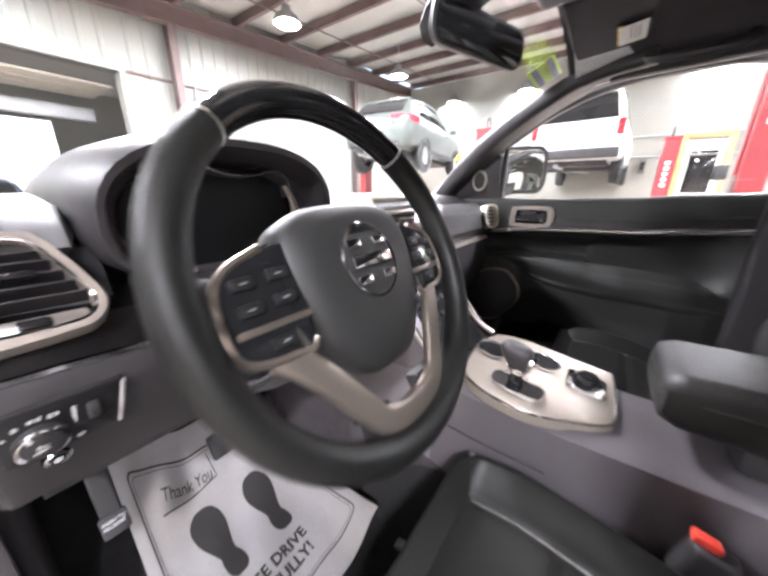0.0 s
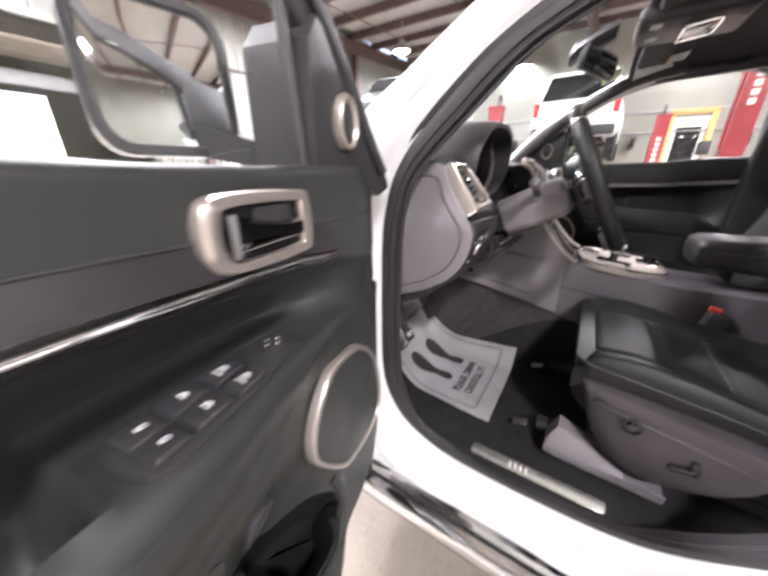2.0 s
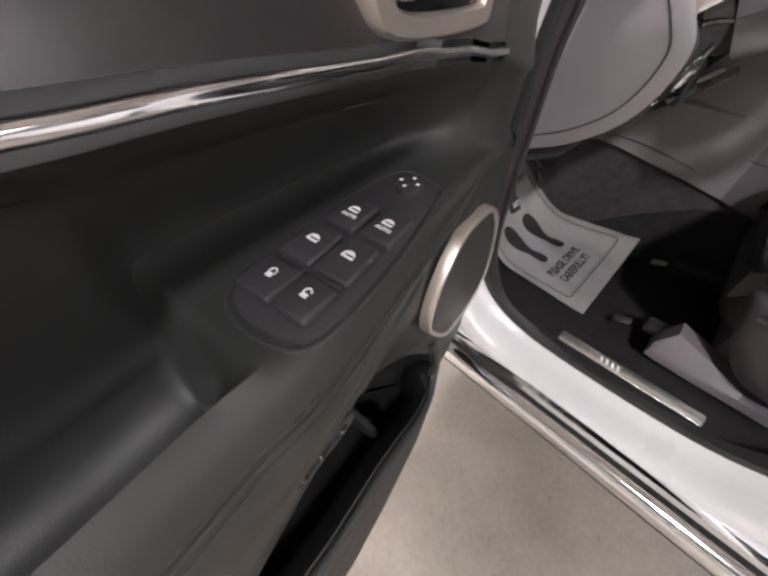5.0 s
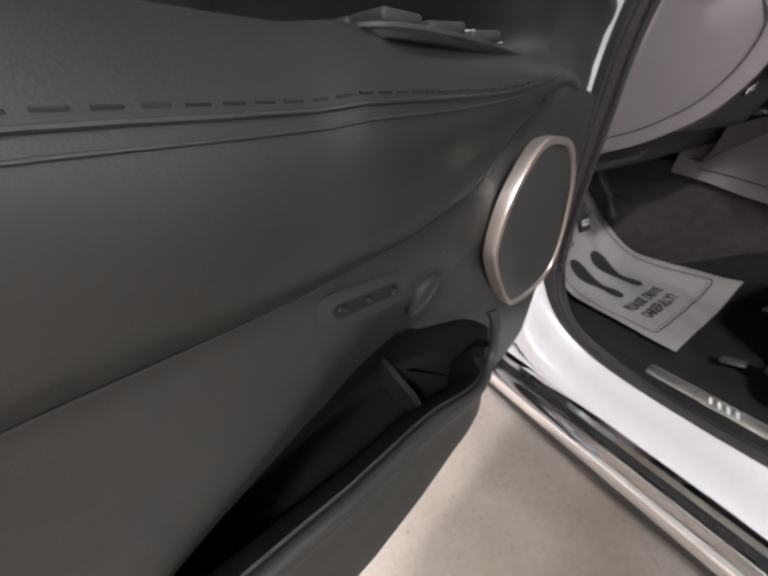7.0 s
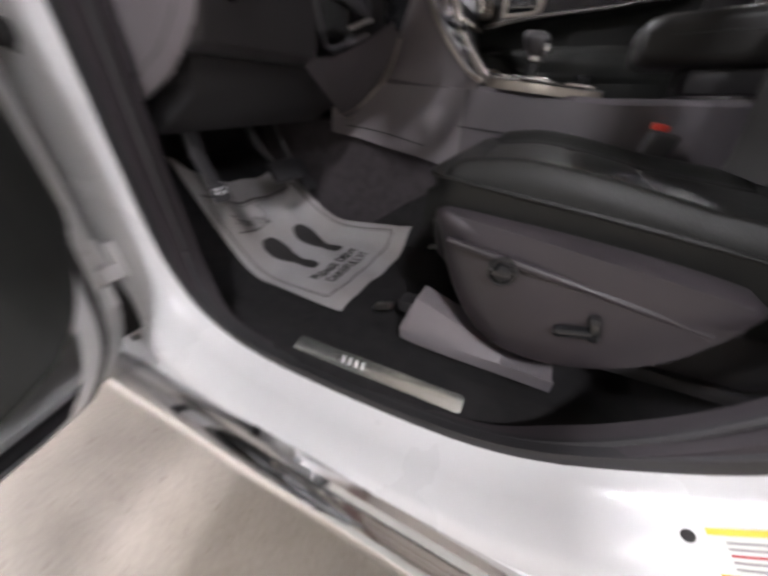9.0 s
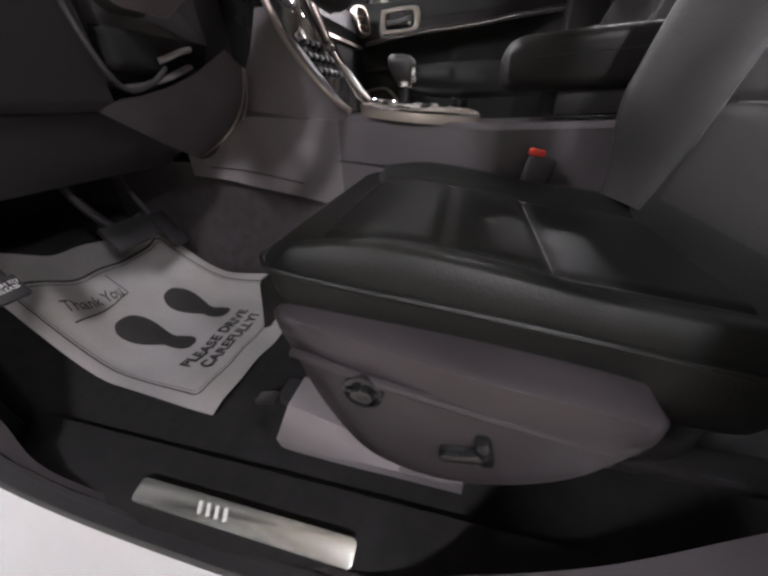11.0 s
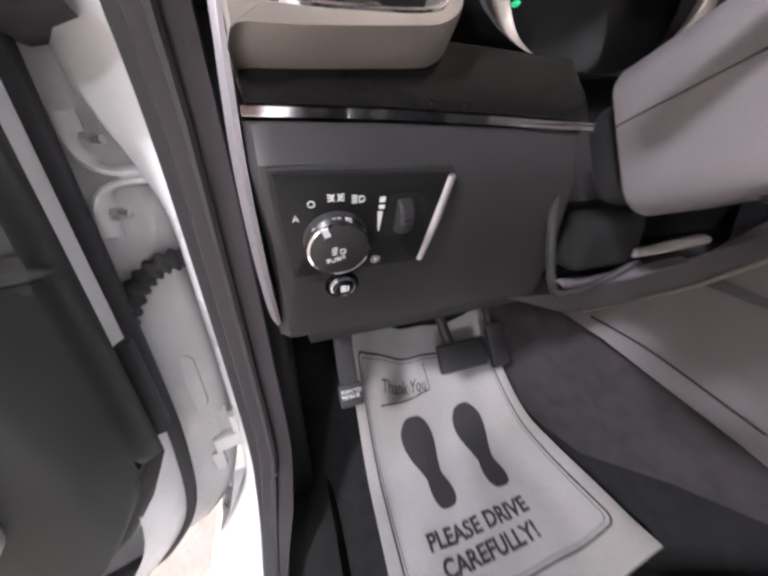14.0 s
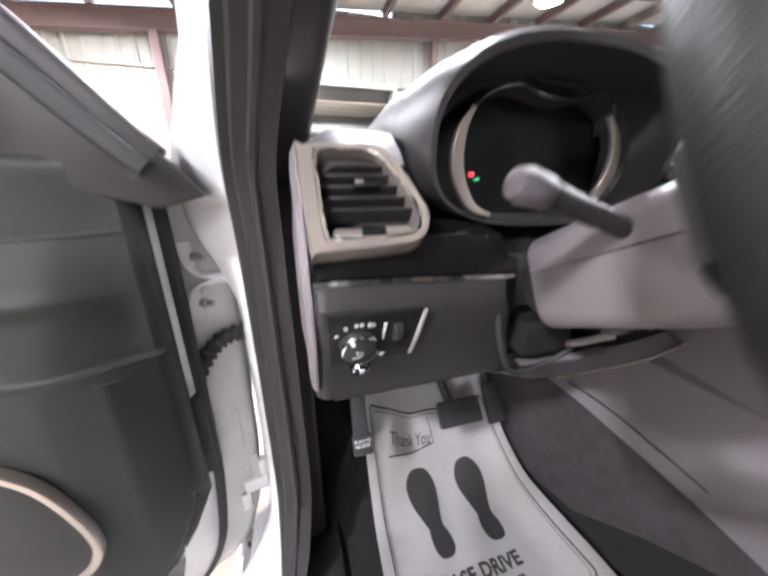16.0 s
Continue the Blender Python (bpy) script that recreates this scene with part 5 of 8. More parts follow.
def seat(name, xc, label, sx):
    """sx: -1 for the driver's side."""
    t = thing(name, (xc, -.75, .5), label, "car seat", "front seats")
    top = sheet(lambda u, v: cushion_pts(xc, u, v, sx), 72, 60)
    part("cushion_top", top, LEATHER, t, "black leather seat cushion with stitched panels", sharp=60)
    part("cushion_base", loft([[V(xc + x, -.705 + y, z + (z - .66) / .14 * .080 * (y / .565)) for x, y in rect(w, l, .05, 5)] for w, l, z in ((.44, .50, .66), (.49, .545, .69), (.508, .560, .74), (.512, .562, .775), (.512, .565, .800))]), LEATHER, t)
    fr = [V(xc + x, y, z) for x, y, z in ((-.252, -.97, .755), (-.254, -.70, .800), (-.254, -.50, .828), (-.235, -.428, .836), (-.15, -.420, .836), (.15, -.420, .836), (.235, -.428, .836), (.254, -.50, .828), (.252, -.97, .755))]
    part("piping", tube(curve(fr, 6), .004, 6), LEATHER, t)
    for s in (-.155, .155):
        part("stitch_line", tube([cushion_pts(xc, (s + .255) / .51, v / 20, sx) + V(0, 0, .0012) for v in range(1, 20)], .0013, 5), THREAD, t)
    for vv in (.36, .60):
        part("stitch_line", tube([cushion_pts(xc, (x / 100 + .255) / .51, vv, sx) + V(0, 0, .0012) for x in range(-15, 16, 3)], .0013, 5), THREAD, t)
    # backrest, leaning back
    lean = Matrix.Translation((xc, -.960, .79)) @ Matrix.Rotation(radians(17), 4, "X")

    def back_pts(u, v):
        x = lerp(-.255, .255, u)
        w = 1 - .10 * smoothstep(.0, .15, 1 - v) * 0 - .30 * smoothstep(.72, 1, v)
        side = smoothstep(.15, .235, abs(x))
        d = .012 * math.sin(math.pi * v) + (.055 + .050 * smoothstep(0, .30, v)) * side * (1 - .7 * smoothstep(.62, 1, v)) - .075 * smoothstep(.238, .256, abs(x)) - .05 * smoothstep(.965, 1, v)
        for s in (-.145, .145):
            d -= .007 * math.exp(-((x - s) / .006) ** 2)
        for s in (.30, .66):
            if abs(x) < .145:
                d -= .007 * math.exp(-((v - s) / .010) ** 2)
        return lean @ V(x * w, d - .012, v * .60)
    part("backrest_front", sheet(back_pts, 72, 70), LEATHER2, t, "black leather backrest with side bolsters", sharp=60)
    part("backrest_shell", loft([[lean @ V(x * w, -.075 + y, h) for x, y in rect(.51, .13, .05, 5)] for w, h in ((.92, -.04), (.99, .02), (1.0, .2), (1.0, .42), (.92, .52), (.72, .590), (.62, .597))]), LEATHER, t)
    for s in (-.145, .145):
        part("stitch_line", tube([back_pts((s + .255) / .51, v / 24) + V(0, .001, .001) for v in range(2, 24)], .0013, 5), THREAD, t)
    for vv in (.30, .66):
        part("stitch_line", tube([back_pts((x / 100 + .255) / .51, vv) + V(0, .001, .001) for x in range(-14, 15, 4)], .0013, 5), THREAD, t)
    hr = part("headrest", loft([[lean @ V(x * w, -.045 + y, h) for x, y in rect(.27, .115, .05, 6)] for w, h in ((.5, .625), (.85, .632), (1, .66), (1.02, .72), (.95, .775), (.75, .80), (.4, .808))]), LEATHER, t, "black leather headrest", sharp=60)
    for s in (-.07, .07):
        part("headrest_post", tube([lean @ V(s, -.05, .57), lean @ V(s, -.05, .645)], .007, 10), CHROME, hr, "chrome headrest post")
    for s in (-1, 1):
        for y0 in (-.46,):
            part("seat_rail", box((xc + s * .19, -.72, .545), (.045, .72, .03), .008), RUBBER, t)
            part("rail_foot", box((xc + s * .19, -.315, .515), (.026, .045, .010), .004, m=Matrix.Rotation(radians(-18), 4, "X")), STEEL, t, "bright metal rail end")
    part("seat_pan", box((xc, -.72, .62), (.44, .46, .12), .03), RUBBER, t)
    return t


ds = seat("driver_seat", -.362, "black leather driver seat with stitched panels and a dark side cover", -1)
ps = seat("passenger_seat", .435, "black leather passenger seat with a raised headrest", 1)
# outer side cover of the driver seat with its two switches
SC = curve([V(.012, -.452, .792), V(.004, -.55, .787), V(0, -.68, .773), V(0, -.80, .753), V(0, -.835, .738), V(0, -.822, .70), V(0, -.785, .645), V(0, -.72, .602), V(0, -.62, .577), V(0, -.545, .592), V(.006, -.490, .66), V(.012, -.456, .75)], 5, True)
SC = [V(p.x - .026 - .018 * smoothstep(.48, .70, -p.y), p.y, p.z) for p in SC]
SCM = V(-.040, -.66, .68)
cov = part("side_cover", loft([[p + V(-.555, 0, 0) for p in SC], [p + V(-.610, 0, 0) for p in SC], [lerp(p, SCM, .06) + V(-.622, 0, 0) for p in SC], [lerp(p, SCM, .30) + V(-.628, 0, 0) for p in SC], [lerp(p, SCM, .7) + V(-.629, 0, 0) for p in SC]]), COVER, ds, "dark grey plastic seat side cover", sharp=45)
part("cover_ridge", tube(curve([V(-.648, -.475, .752), V(-.664, -.58, .742), V(-.668, -.70, .722), V(-.664, -.80, .700)], 5), .006, 8), COVER, cov)
dialm = aim(V(-.662, -.562, .728), (-1, 0, 0))
dl = part("lumbar_dial", lathe([(.022, 0), (.022, .007), (.018, .008), (.017, .004), (.013, .004), (.012, .013), (.008, .015), (.001, .015)], dialm, 28), GLOSS, cov, "round black lumbar switch")
for k in range(4):
    part("dial_tick", box((0, 0, 0), (.006, .003, .002), 0, 1, dialm @ Matrix.Rotation(k * math.pi / 2, 4, "Z") @ Matrix.Translation((.0155, 0, .006))), HARD, dl)
part("seat_switch", join(box((-.672, -.672, .664), (.018, .056, .015), .006, 2, Matrix.Rotation(radians(-14), 4, "X")), box((-.672, -.690, .676), (.018, .016, .040), .006, 2, Matrix.Rotation(radians(-14), 4, "X"))), GLOSS, cov, "black L-shaped seat switch")
part("rail_cover", loft([[V(x, y, z) for x, z in ((-.565, zb), (-.635, zb), (-.64, zb + .03), (-.62, zt), (-.565, zt))] for y, zb, zt in ((-.395, .515, .550), (-.42, .510, .610), (-.50, .505, .580), (-.59, .503, .540), (-.68, .500, .515))]), TRIM, ds, "grey plastic seat rail cover")
ds.location += V(0, -.038, .012)
ps.location += V(0, -.130, .030)
bk = thing("seat_belt_buckle", (-.09, -.80, .80), "red release button in a black seat belt buckle", "belt buckle")
part("buckle_body", box((-.094, -.80, .815), (.034, .060, .085), .010, 3, Matrix.Rotation(radians(12), 4, "X")), SOFT, bk)
part("release_button", box((-.094, -.793, .866), (.020, .034, .014), .004, 2, Matrix.Rotation(radians(12), 4, "X")), RED, bk, "red release button")
part("buckle_stem", box((-.094, -.825, .73), (.02, .03, .12), .006), RUBBER, bk)
bk.location += V(0, -.037, .022)
rs = thing("rear_bench", (XC, -1.85, .5), "black leather rear bench seat", "car seat")
part("bench", box((XC, -1.85, .72), (1.3, .5, .22), .06, 4), LEATHER, rs)
part("bench_back", box((XC, -2.15, 1.05), (1.3, .15, .62), .06, 4, Matrix.Rotation(radians(15), 4, "X")), LEATHER, rs)

# ---- pedals ----
pb = thing("brake_pedal", (-.31, .12, .75), "wide black rubber brake pedal on a steel arm", "pedal")
part("pedal_pad", box((-.345, .085, .760), (.115, .018, .062), .006, 2, Matrix.Rotation(radians(-32), 4, "X")), RUBBER, pb)
part("pedal_arm", tube(curve([V(-.365, .10, .775), V(-.375, .16, .85), V(-.375, .20, .98)], 4), .011, 8), RUBBER, pb)
pa = thing("accelerator_pedal", (-.21, .16, .73), "narrow black accelerator pedal", "pedal")
part("pedal_pad", box((-.205, .140, .715), (.050, .016, .11), .006, 2, Matrix.Rotation(radians(-32), 4, "X")), RUBBER, pa)
part("pedal_arm", tube(curve([V(-.205, .18, .75), V(-.21, .23, .85), V(-.21, .25, .97)], 4), .009, 8), RUBBER, pa)
pr = thing("parking_brake_pedal", (-.60, .05, .75), "black parking brake pedal with white push to release lettering", "pedal")
PRM = aim(V(-.598, .055, .758), (0, -.86, .5), (0, 0, 1))
PRM = PRM @ Matrix.Diagonal((-1, 1, 1, 1)) if PRM.col[0].x < 0 else PRM
part("pedal_pad", prism(rect(.044, .042, .005), PRM, -.012, 0, .002), RUBBER, pr)
lines("PUSH TO\nRELEASE", .0092, PRM @ Matrix.Translation((-.0185, .005, .0006)), LETTER, pr)
part("pedal_arm", loft([[V(-.598 + x, y0 + y, z) for x, y in rect(.034, .016, .005)] for y0, z in ((.07, .76), (.10, .83), (.12, .96))]), RUBBER, pr)

# ---- paper floor mat ----
MFL, MFR, MRL, MRR = (-.565, .285), (-.170, .272), (-.600, -.262), (-.158, -.262)


def mat_at(s, t, d=0.0):
    x = lerp(lerp(MRL[0], MRR[0], s), lerp(MFL[0], MFR[0], s), t)
    y = lerp(lerp(MRL[1], MRR[1], s), lerp(MFL[1], MFR[1], s), t)
    z = .512 + .40 * smoothstep(.0, .46, y) * .78 * (1.0 + .35 * smoothstep(.4, 0, s))
    z += .060 * smoothstep(.70, 1.0, s) ** 2 * (1 - .4 * t) + .020 * smoothstep(.12, 0, s) * smoothstep(.3, .9, t)
    z += .004 * math.sin(9 * s + 5 * t) * math.sin(7 * t) + .0025 * math.sin(23 * s - 11 * t) + .006 * smoothstep(.10, 0, t) * math.sin(8 * s)
    n = V(0, -.3 * smoothstep(0, .3, y), 1).normalized()
    return V(x, y, z) + n * d


pm = thing("paper_floor_mat", (-.37, 0, .49), "creased white paper floor mat printed with two black footprints", "floor mat")
part("sheet", sheet(lambda u, v: mat_at(u, v), 50, 56, .0006), PAPER, pm)


def print_line(pts, w, material=INK, name="printed_line"):
    P = []
    for (s0, t0), (s1, t1) in zip(pts, pts[1:]):
        k = max(2, int(30 * math.hypot(s1 - s0, t1 - t0)))
        P += [(lerp(s0, s1, i / k), lerp(t0, t1, i / k)) for i in range(k)]
    P.append(pts[-1])
    bm = bmesh.new()
    L = []
    for i, (s, t) in enumerate(P):
        a, b = P[max(0, i - 1)], P[min(len(P) - 1, i + 1)]
        d = Vector((b[0] - a[0], b[1] - a[1])).normalized() * w / .45
        L.append((bm.verts.new(mat_at(s - d.y / 2, t + d.x / 2, .0016)), bm.verts.new(mat_at(s + d.y / 2, t - d.x / 2, .0016))))
    for a, b in zip(L, L[1:]):
        bm.faces.new((a[0], a[1], b[1], b[0]))
    return part(name, bm, material, pm, smooth=False)


def border(i, r, w):
    pts = []
    for cx, cy, a0 in ((1 - i - r, .955 - i - r, 0), (i + r, .955 - i - r, 90), (i + r, i + .045 + r, 180), (1 - i - r, i + .045 + r, 270)):
        pts += [(cx + r * math.cos(radians(a0 + 18 * k)), cy + r * math.sin(radians(a0 + 18 * k))) for k in range(6)]
    print_line(pts + pts[:1], w)


border(.060, .03, .0032)
border(.074, .026, .0011)


def footprint(s0, t0, turn, mirror):
    sole = [(0.0, 1.0), (.13, .97), (.20, .86), (.205, .72), (.165, .58), (.12, .44), (.10, .34), (.11, .30), (.125, .20), (.115, .09), (.07, .015), (0, 0), (-.08, .02), (-.115, .10), (-.115, .20), (-.10, .30), (-.09, .34), (-.12, .48), (-.16, .62), (-.185, .76), (-.17, .88), (-.09, .97)]
    c = [(p.x, p.y) for p in curve([V(1.16 * a * mirror, b, 0) for a, b in sole], 3, True)]
    ca, sa = math.cos(turn), math.sin(turn)
    pts = [(s0 + (a * ca - (b - .5) * sa) * .42, t0 + (a * sa + (b - .5) * ca) * .345) for a, b in c]
    bm = bmesh.new()
    k = len(pts)
    cen = [(s0 - (b - .5) * sa * .42 * .8, t0 + (b - .5) * ca * .345 * .8) for _, b in c]
    vo = [bm.verts.new(mat_at(s, t, .0016)) for s, t in pts]
    vi = [bm.verts.new(mat_at(s, t, .0016)) for s, t in cen]
    for i in range(k):
        j = (i + 1) % k
        bm.faces.new((vo[i], vo[j], vi[j], vi[i]))
    part("footprint", bm, INK, pm, "printed black shoe sole", smooth=False)


footprint(.335, .535, radians(7), 1)
footprint(.665, .535, radians(-3), -1)


def on_mat(s0, t0, k):
    return lambda co: mat_at(s0 + co.x * k / .44, t0 + co.y * k / .49, .0016 + co.z)


lines("PLEASE DRIVE", .036, None, INK, pm, "printed_text", on_mat(.445, .258, 1), 1.02, align="CENTER", bold=.0012)
lines("CAREFULLY!", .036, None, INK, pm, "printed_text", on_mat(.445, .178, 1), 1.02, align="CENTER", bold=.0012)
lines("Thank You", .030, None, INK, pm, "printed_text", on_mat(.17, .782, 1), 0.98, .30)
print_line([(.235, .767), (.43, .772)], .0010, INKGREY)
print_line([(.15, .742), (.49, .782), (.485, .868)], .0026)
circ = [(.80 + .045 * math.cos(a / 10 * math.pi), .262 + .040 * math.sin(a / 10 * math.pi)) for a in range(21)]
print_line(circ, .0009, INKGREY, "printed_ring")
print_line([(.777, .250), (.790, .240), (.808, .240), (.823, .250)], .0009, INKGREY, "printed_arc")


# ---- doors: built flat as (along, into the cabin, up), then swung into place ----
OPENED = radians(11)
DM = Matrix(((-math.cos(OPENED), math.sin(OPENED), 0, -.86), (-math.sin(OPENED), -math.cos(OPENED), 0, 0), (0, 0, 1, 0), (0, 0, 0, 1)))
CM = Matrix(((0, -1, 0, .795), (-1, 0, 0, .045), (0, 0, 1, .025), (0, 0, 0, 1)))

# inner panel: profiles from the belt line down, at stations along the door
PROFILE = {
    .045: [(-.045, 1.335), (-.015, 1.330), (-.012, 1.300), (-.012, 1.245), (-.010, 1.180), (-.010, 1.165), (-.012, 1.150), (-.012, 1.12), (-.010, 1.09), (-.008, 1.07), (-.004, 1.04), (.0, .98), (.004, .93), (.004, .87), (.004, .80), (.002, .74), (-.004, .69), (-.02, .655)],
    .16: [(-.040, 1.335), (.000, 1.330), (.006, 1.300), (.008, 1.243), (.014, 1.186), (.014, 1.170), (.006, 1.150), (.010, 1.12), (.018, 1.09), (.026, 1.07), (.032, 1.04), (.034, .98), (.036, .93), (.036, .87), (.036, .80), (.036, .72), (.030, .64), (-.01, .592)],
    .28: [(-.040, 1.332), (.000, 1.328), (.006, 1.300), (.010, 1.252), (.018, 1.205), (.018, 1.190), (.000, 1.168), (-.012, 1.130), (.010, 1.106), (.030, 1.100), (.042, 1.05), (.040, .98), (.040, .93), (.040, .87), (.040, .80), (.042, .72), (.040, .63), (-.01, .575)],
    .37: [(-.040, 1.330), (.000, 1.326), (.006, 1.300), (.010, 1.257), (.020, 1.216), (.020, 1.200), (-.030, 1.168), (-.075, 1.109), (-.020, 1.104), (.044, 1.102), (.054, 1.055), (.047, .99), (.043, .94), (.040, .90), (.040, .80), (.050, .72), (.050, .63), (-.01, .568)],
    .45: [(-.040, 1.331), (.000, 1.327), (.006, 1.302), (.010, 1.260), (.020, 1.222), (.020, 1.206), (-.040, 1.172), (-.085, 1.109), (-.020, 1.104), (.050, 1.103), (.060, 1.05), (.048, .99), (.040, .945), (-.055, .905), (-.060, .785), (.070, .745), (.070, .64), (-.01, .562)],
    .618: [(-.040, 1.335), (.000, 1.331), (.006, 1.306), (.010, 1.265), (.020, 1.229), (.020, 1.212), (-.045, 1.178), (-.090, 1.109), (-.020, 1.105), (.048, 1.105), (.077, 1.045), (.068, .985), (.050, .935), (-.065, .885), (-.070, .770), (.078, .735), (.076, .64), (-.01, .560)],
    .652: [(-.040, 1.336), (.000, 1.332), (.006, 1.307), (.010, 1.266), (.020, 1.230), (.020, 1.213), (-.045, 1.180), (-.085, 1.030), (-.026, .985), (.044, 1.102), (.074, 1.045), (.070, .98), (.060, .93), (-.065, .875), (-.070, .762), (.079, .728), (.077, .64), (-.01, .560)],
    .72: [(-.040, 1.338), (.000, 1.334), (.006, 1.309), (.010, 1.268), (.020, 1.232), (.020, 1.215), (-.045, 1.182), (-.085, 1.020), (-.024, .978), (.046, 1.102), (.077, 1.04), (.075, .975), (.060, .92), (-.065, .868), (-.070, .752), (.080, .720), (.077, .64), (-.01, .560)],
    .90: [(-.040, 1.350), (.000, 1.346), (.006, 1.320), (.010, 1.280), (.020, 1.246), (.020, 1.228), (-.040, 1.195), (-.080, 1.02), (-.026, .985), (.036, 1.092), (.066, 1.03), (.066, .96), (.050, .89), (-.020, .835), (-.020, .735), (.066, .700), (.064, .64), (-.01, .560)],
    1.06: [(-.045, 1.355), (-.015, 1.350), (-.010, 1.325), (-.006, 1.290), (.000, 1.256), (.000, 1.238), (-.010, 1.20), (-.015, 1.12), (-.010, 1.05), (-.006, 1.02), (.0, .98), (.0, .93), (.0, .87), (.0, .82), (.0, .74), (.0, .69), (-.01, .63), (-.03, .580)],
}
STATIONS = sorted(PROFILE)


CREASE = [(.045, 1.05), (.16, 1.06), (.28, 1.075), (.345, 1.068), (.382, 1.036), (.467, .995), (.565, .979), (.69, .970), (.9, .965), (1.06, .96)]
BOTTOM = [(.045, .76), (.08, .685), (.115, .635), (.16, .60), (.235, .573), (.355, .570), (.42, .592), (.49, .602), (.715, .606), (.865, .636), (.94, .670), (1.06, .74)]
BULGE = [(.045, -.002), (.10, .022), (.16, .036), (.28, .040), (.37, .046), (.45, .058), (.57, .068), (.66, .072), (.9, .060), (1.0, .03), (1.06, -.004)]
POCKET = [(.340, .742), (.352, .80), (.385, .856), (.43, .905), (.483, .930), (.545, .922), (.615, .893), (.70, .855), (.78, .815), (.835, .780), (.80, .762), (.70, .757), (.62, .752), (.533, .740), (.459, .712), (.395, .690), (.352, .702)]
POCKET_MID = [(.30, .78), (.40, .80), (.48, .83), (.60, .82), (.70, .80), (.80, .785), (.9, .78)]


def along(table, u):
    for (a, p), (b, q) in zip(table, table[1:]):
        if u <= b:
            return lerp(p, q, max(0, (u - a) / (b - a)))
    return table[-1][1]


def base_w(u, z):
    zb = along(BOTTOM, u)
    mid = smoothstep(.30, .40, u) * smoothstep(.95, .75, u)
    lip = mid * (.020 * smoothstep(.80, .70, z) - .016 * smoothstep(.80, .90, z))
    return along(BULGE, u) + lip - .055 * smoothstep(.03, 0, z - zb) + .010 * smoothstep(.12, .03, z - zb) * smoothstep(.3, .45, u)


def pocket_depth(u, z):
    """How far inside the pocket's outline a point lies; below 0 outside."""
    best, inside = 9.0, False
    for (a, b), (c, d) in zip(POCKET, POCKET[1:] + POCKET[:1]):
        t = max(0, min(1, ((u - a) * (c - a) + (z - b) * (d - b)) / ((c - a) ** 2 + (d - b) ** 2)))
        best = min(best, math.hypot(u - a - t * (c - a), z - b - t * (d - b)))
        if (b > z) != (d > z) and u < a + (z - b) / (d - b) * (c - a):
            inside = not inside
    return best if inside else -best


def panel_w(u, z):
    """The panel's face: it rolls inwards above the pocket and swells to a lip below it."""
    sd = pocket_depth(u, z)
    over = smoothstep(-.03, .03, z - along(POCKET_MID, u))
    return base_w(u, z) - .013 * over * max(0, 1 + min(0, sd) / .05) ** 2 + .007 * (1 - over) * math.exp(-((sd + .006) / .013) ** 2)


def lower_panel():
    def at(s, r):
        u = lerp(.045, 1.06, s)
        z = lerp(along(CREASE, u), along(BOTTOM, u), r)
        return V(u, panel_w(u, z), z)
    bm = sheet(at, 200, 100)
    bmesh.ops.delete(bm, geom=[f for f in bm.faces if min(pocket_depth(v.co.x, v.co.z) for v in f.verts) > -.001], context="FACES")
    for v in bm.verts:  # draw the rim of the hole onto the pocket's outline
        for _ in range(4):
            u, z = v.co.x, v.co.z
            sd = pocket_depth(u, z)
            if sd <= .0003:
                break
            g = V(pocket_depth(u + .001, z) - sd, 0, pocket_depth(u, z + .001) - sd)
            g = g.normalized() if g.length > 1e-9 else V(0, 0, 1)
            v.co = V(u - g.x * sd, 0, z - g.z * sd)
            v.co.y = panel_w(v.co.x, v.co.z)
    return bm


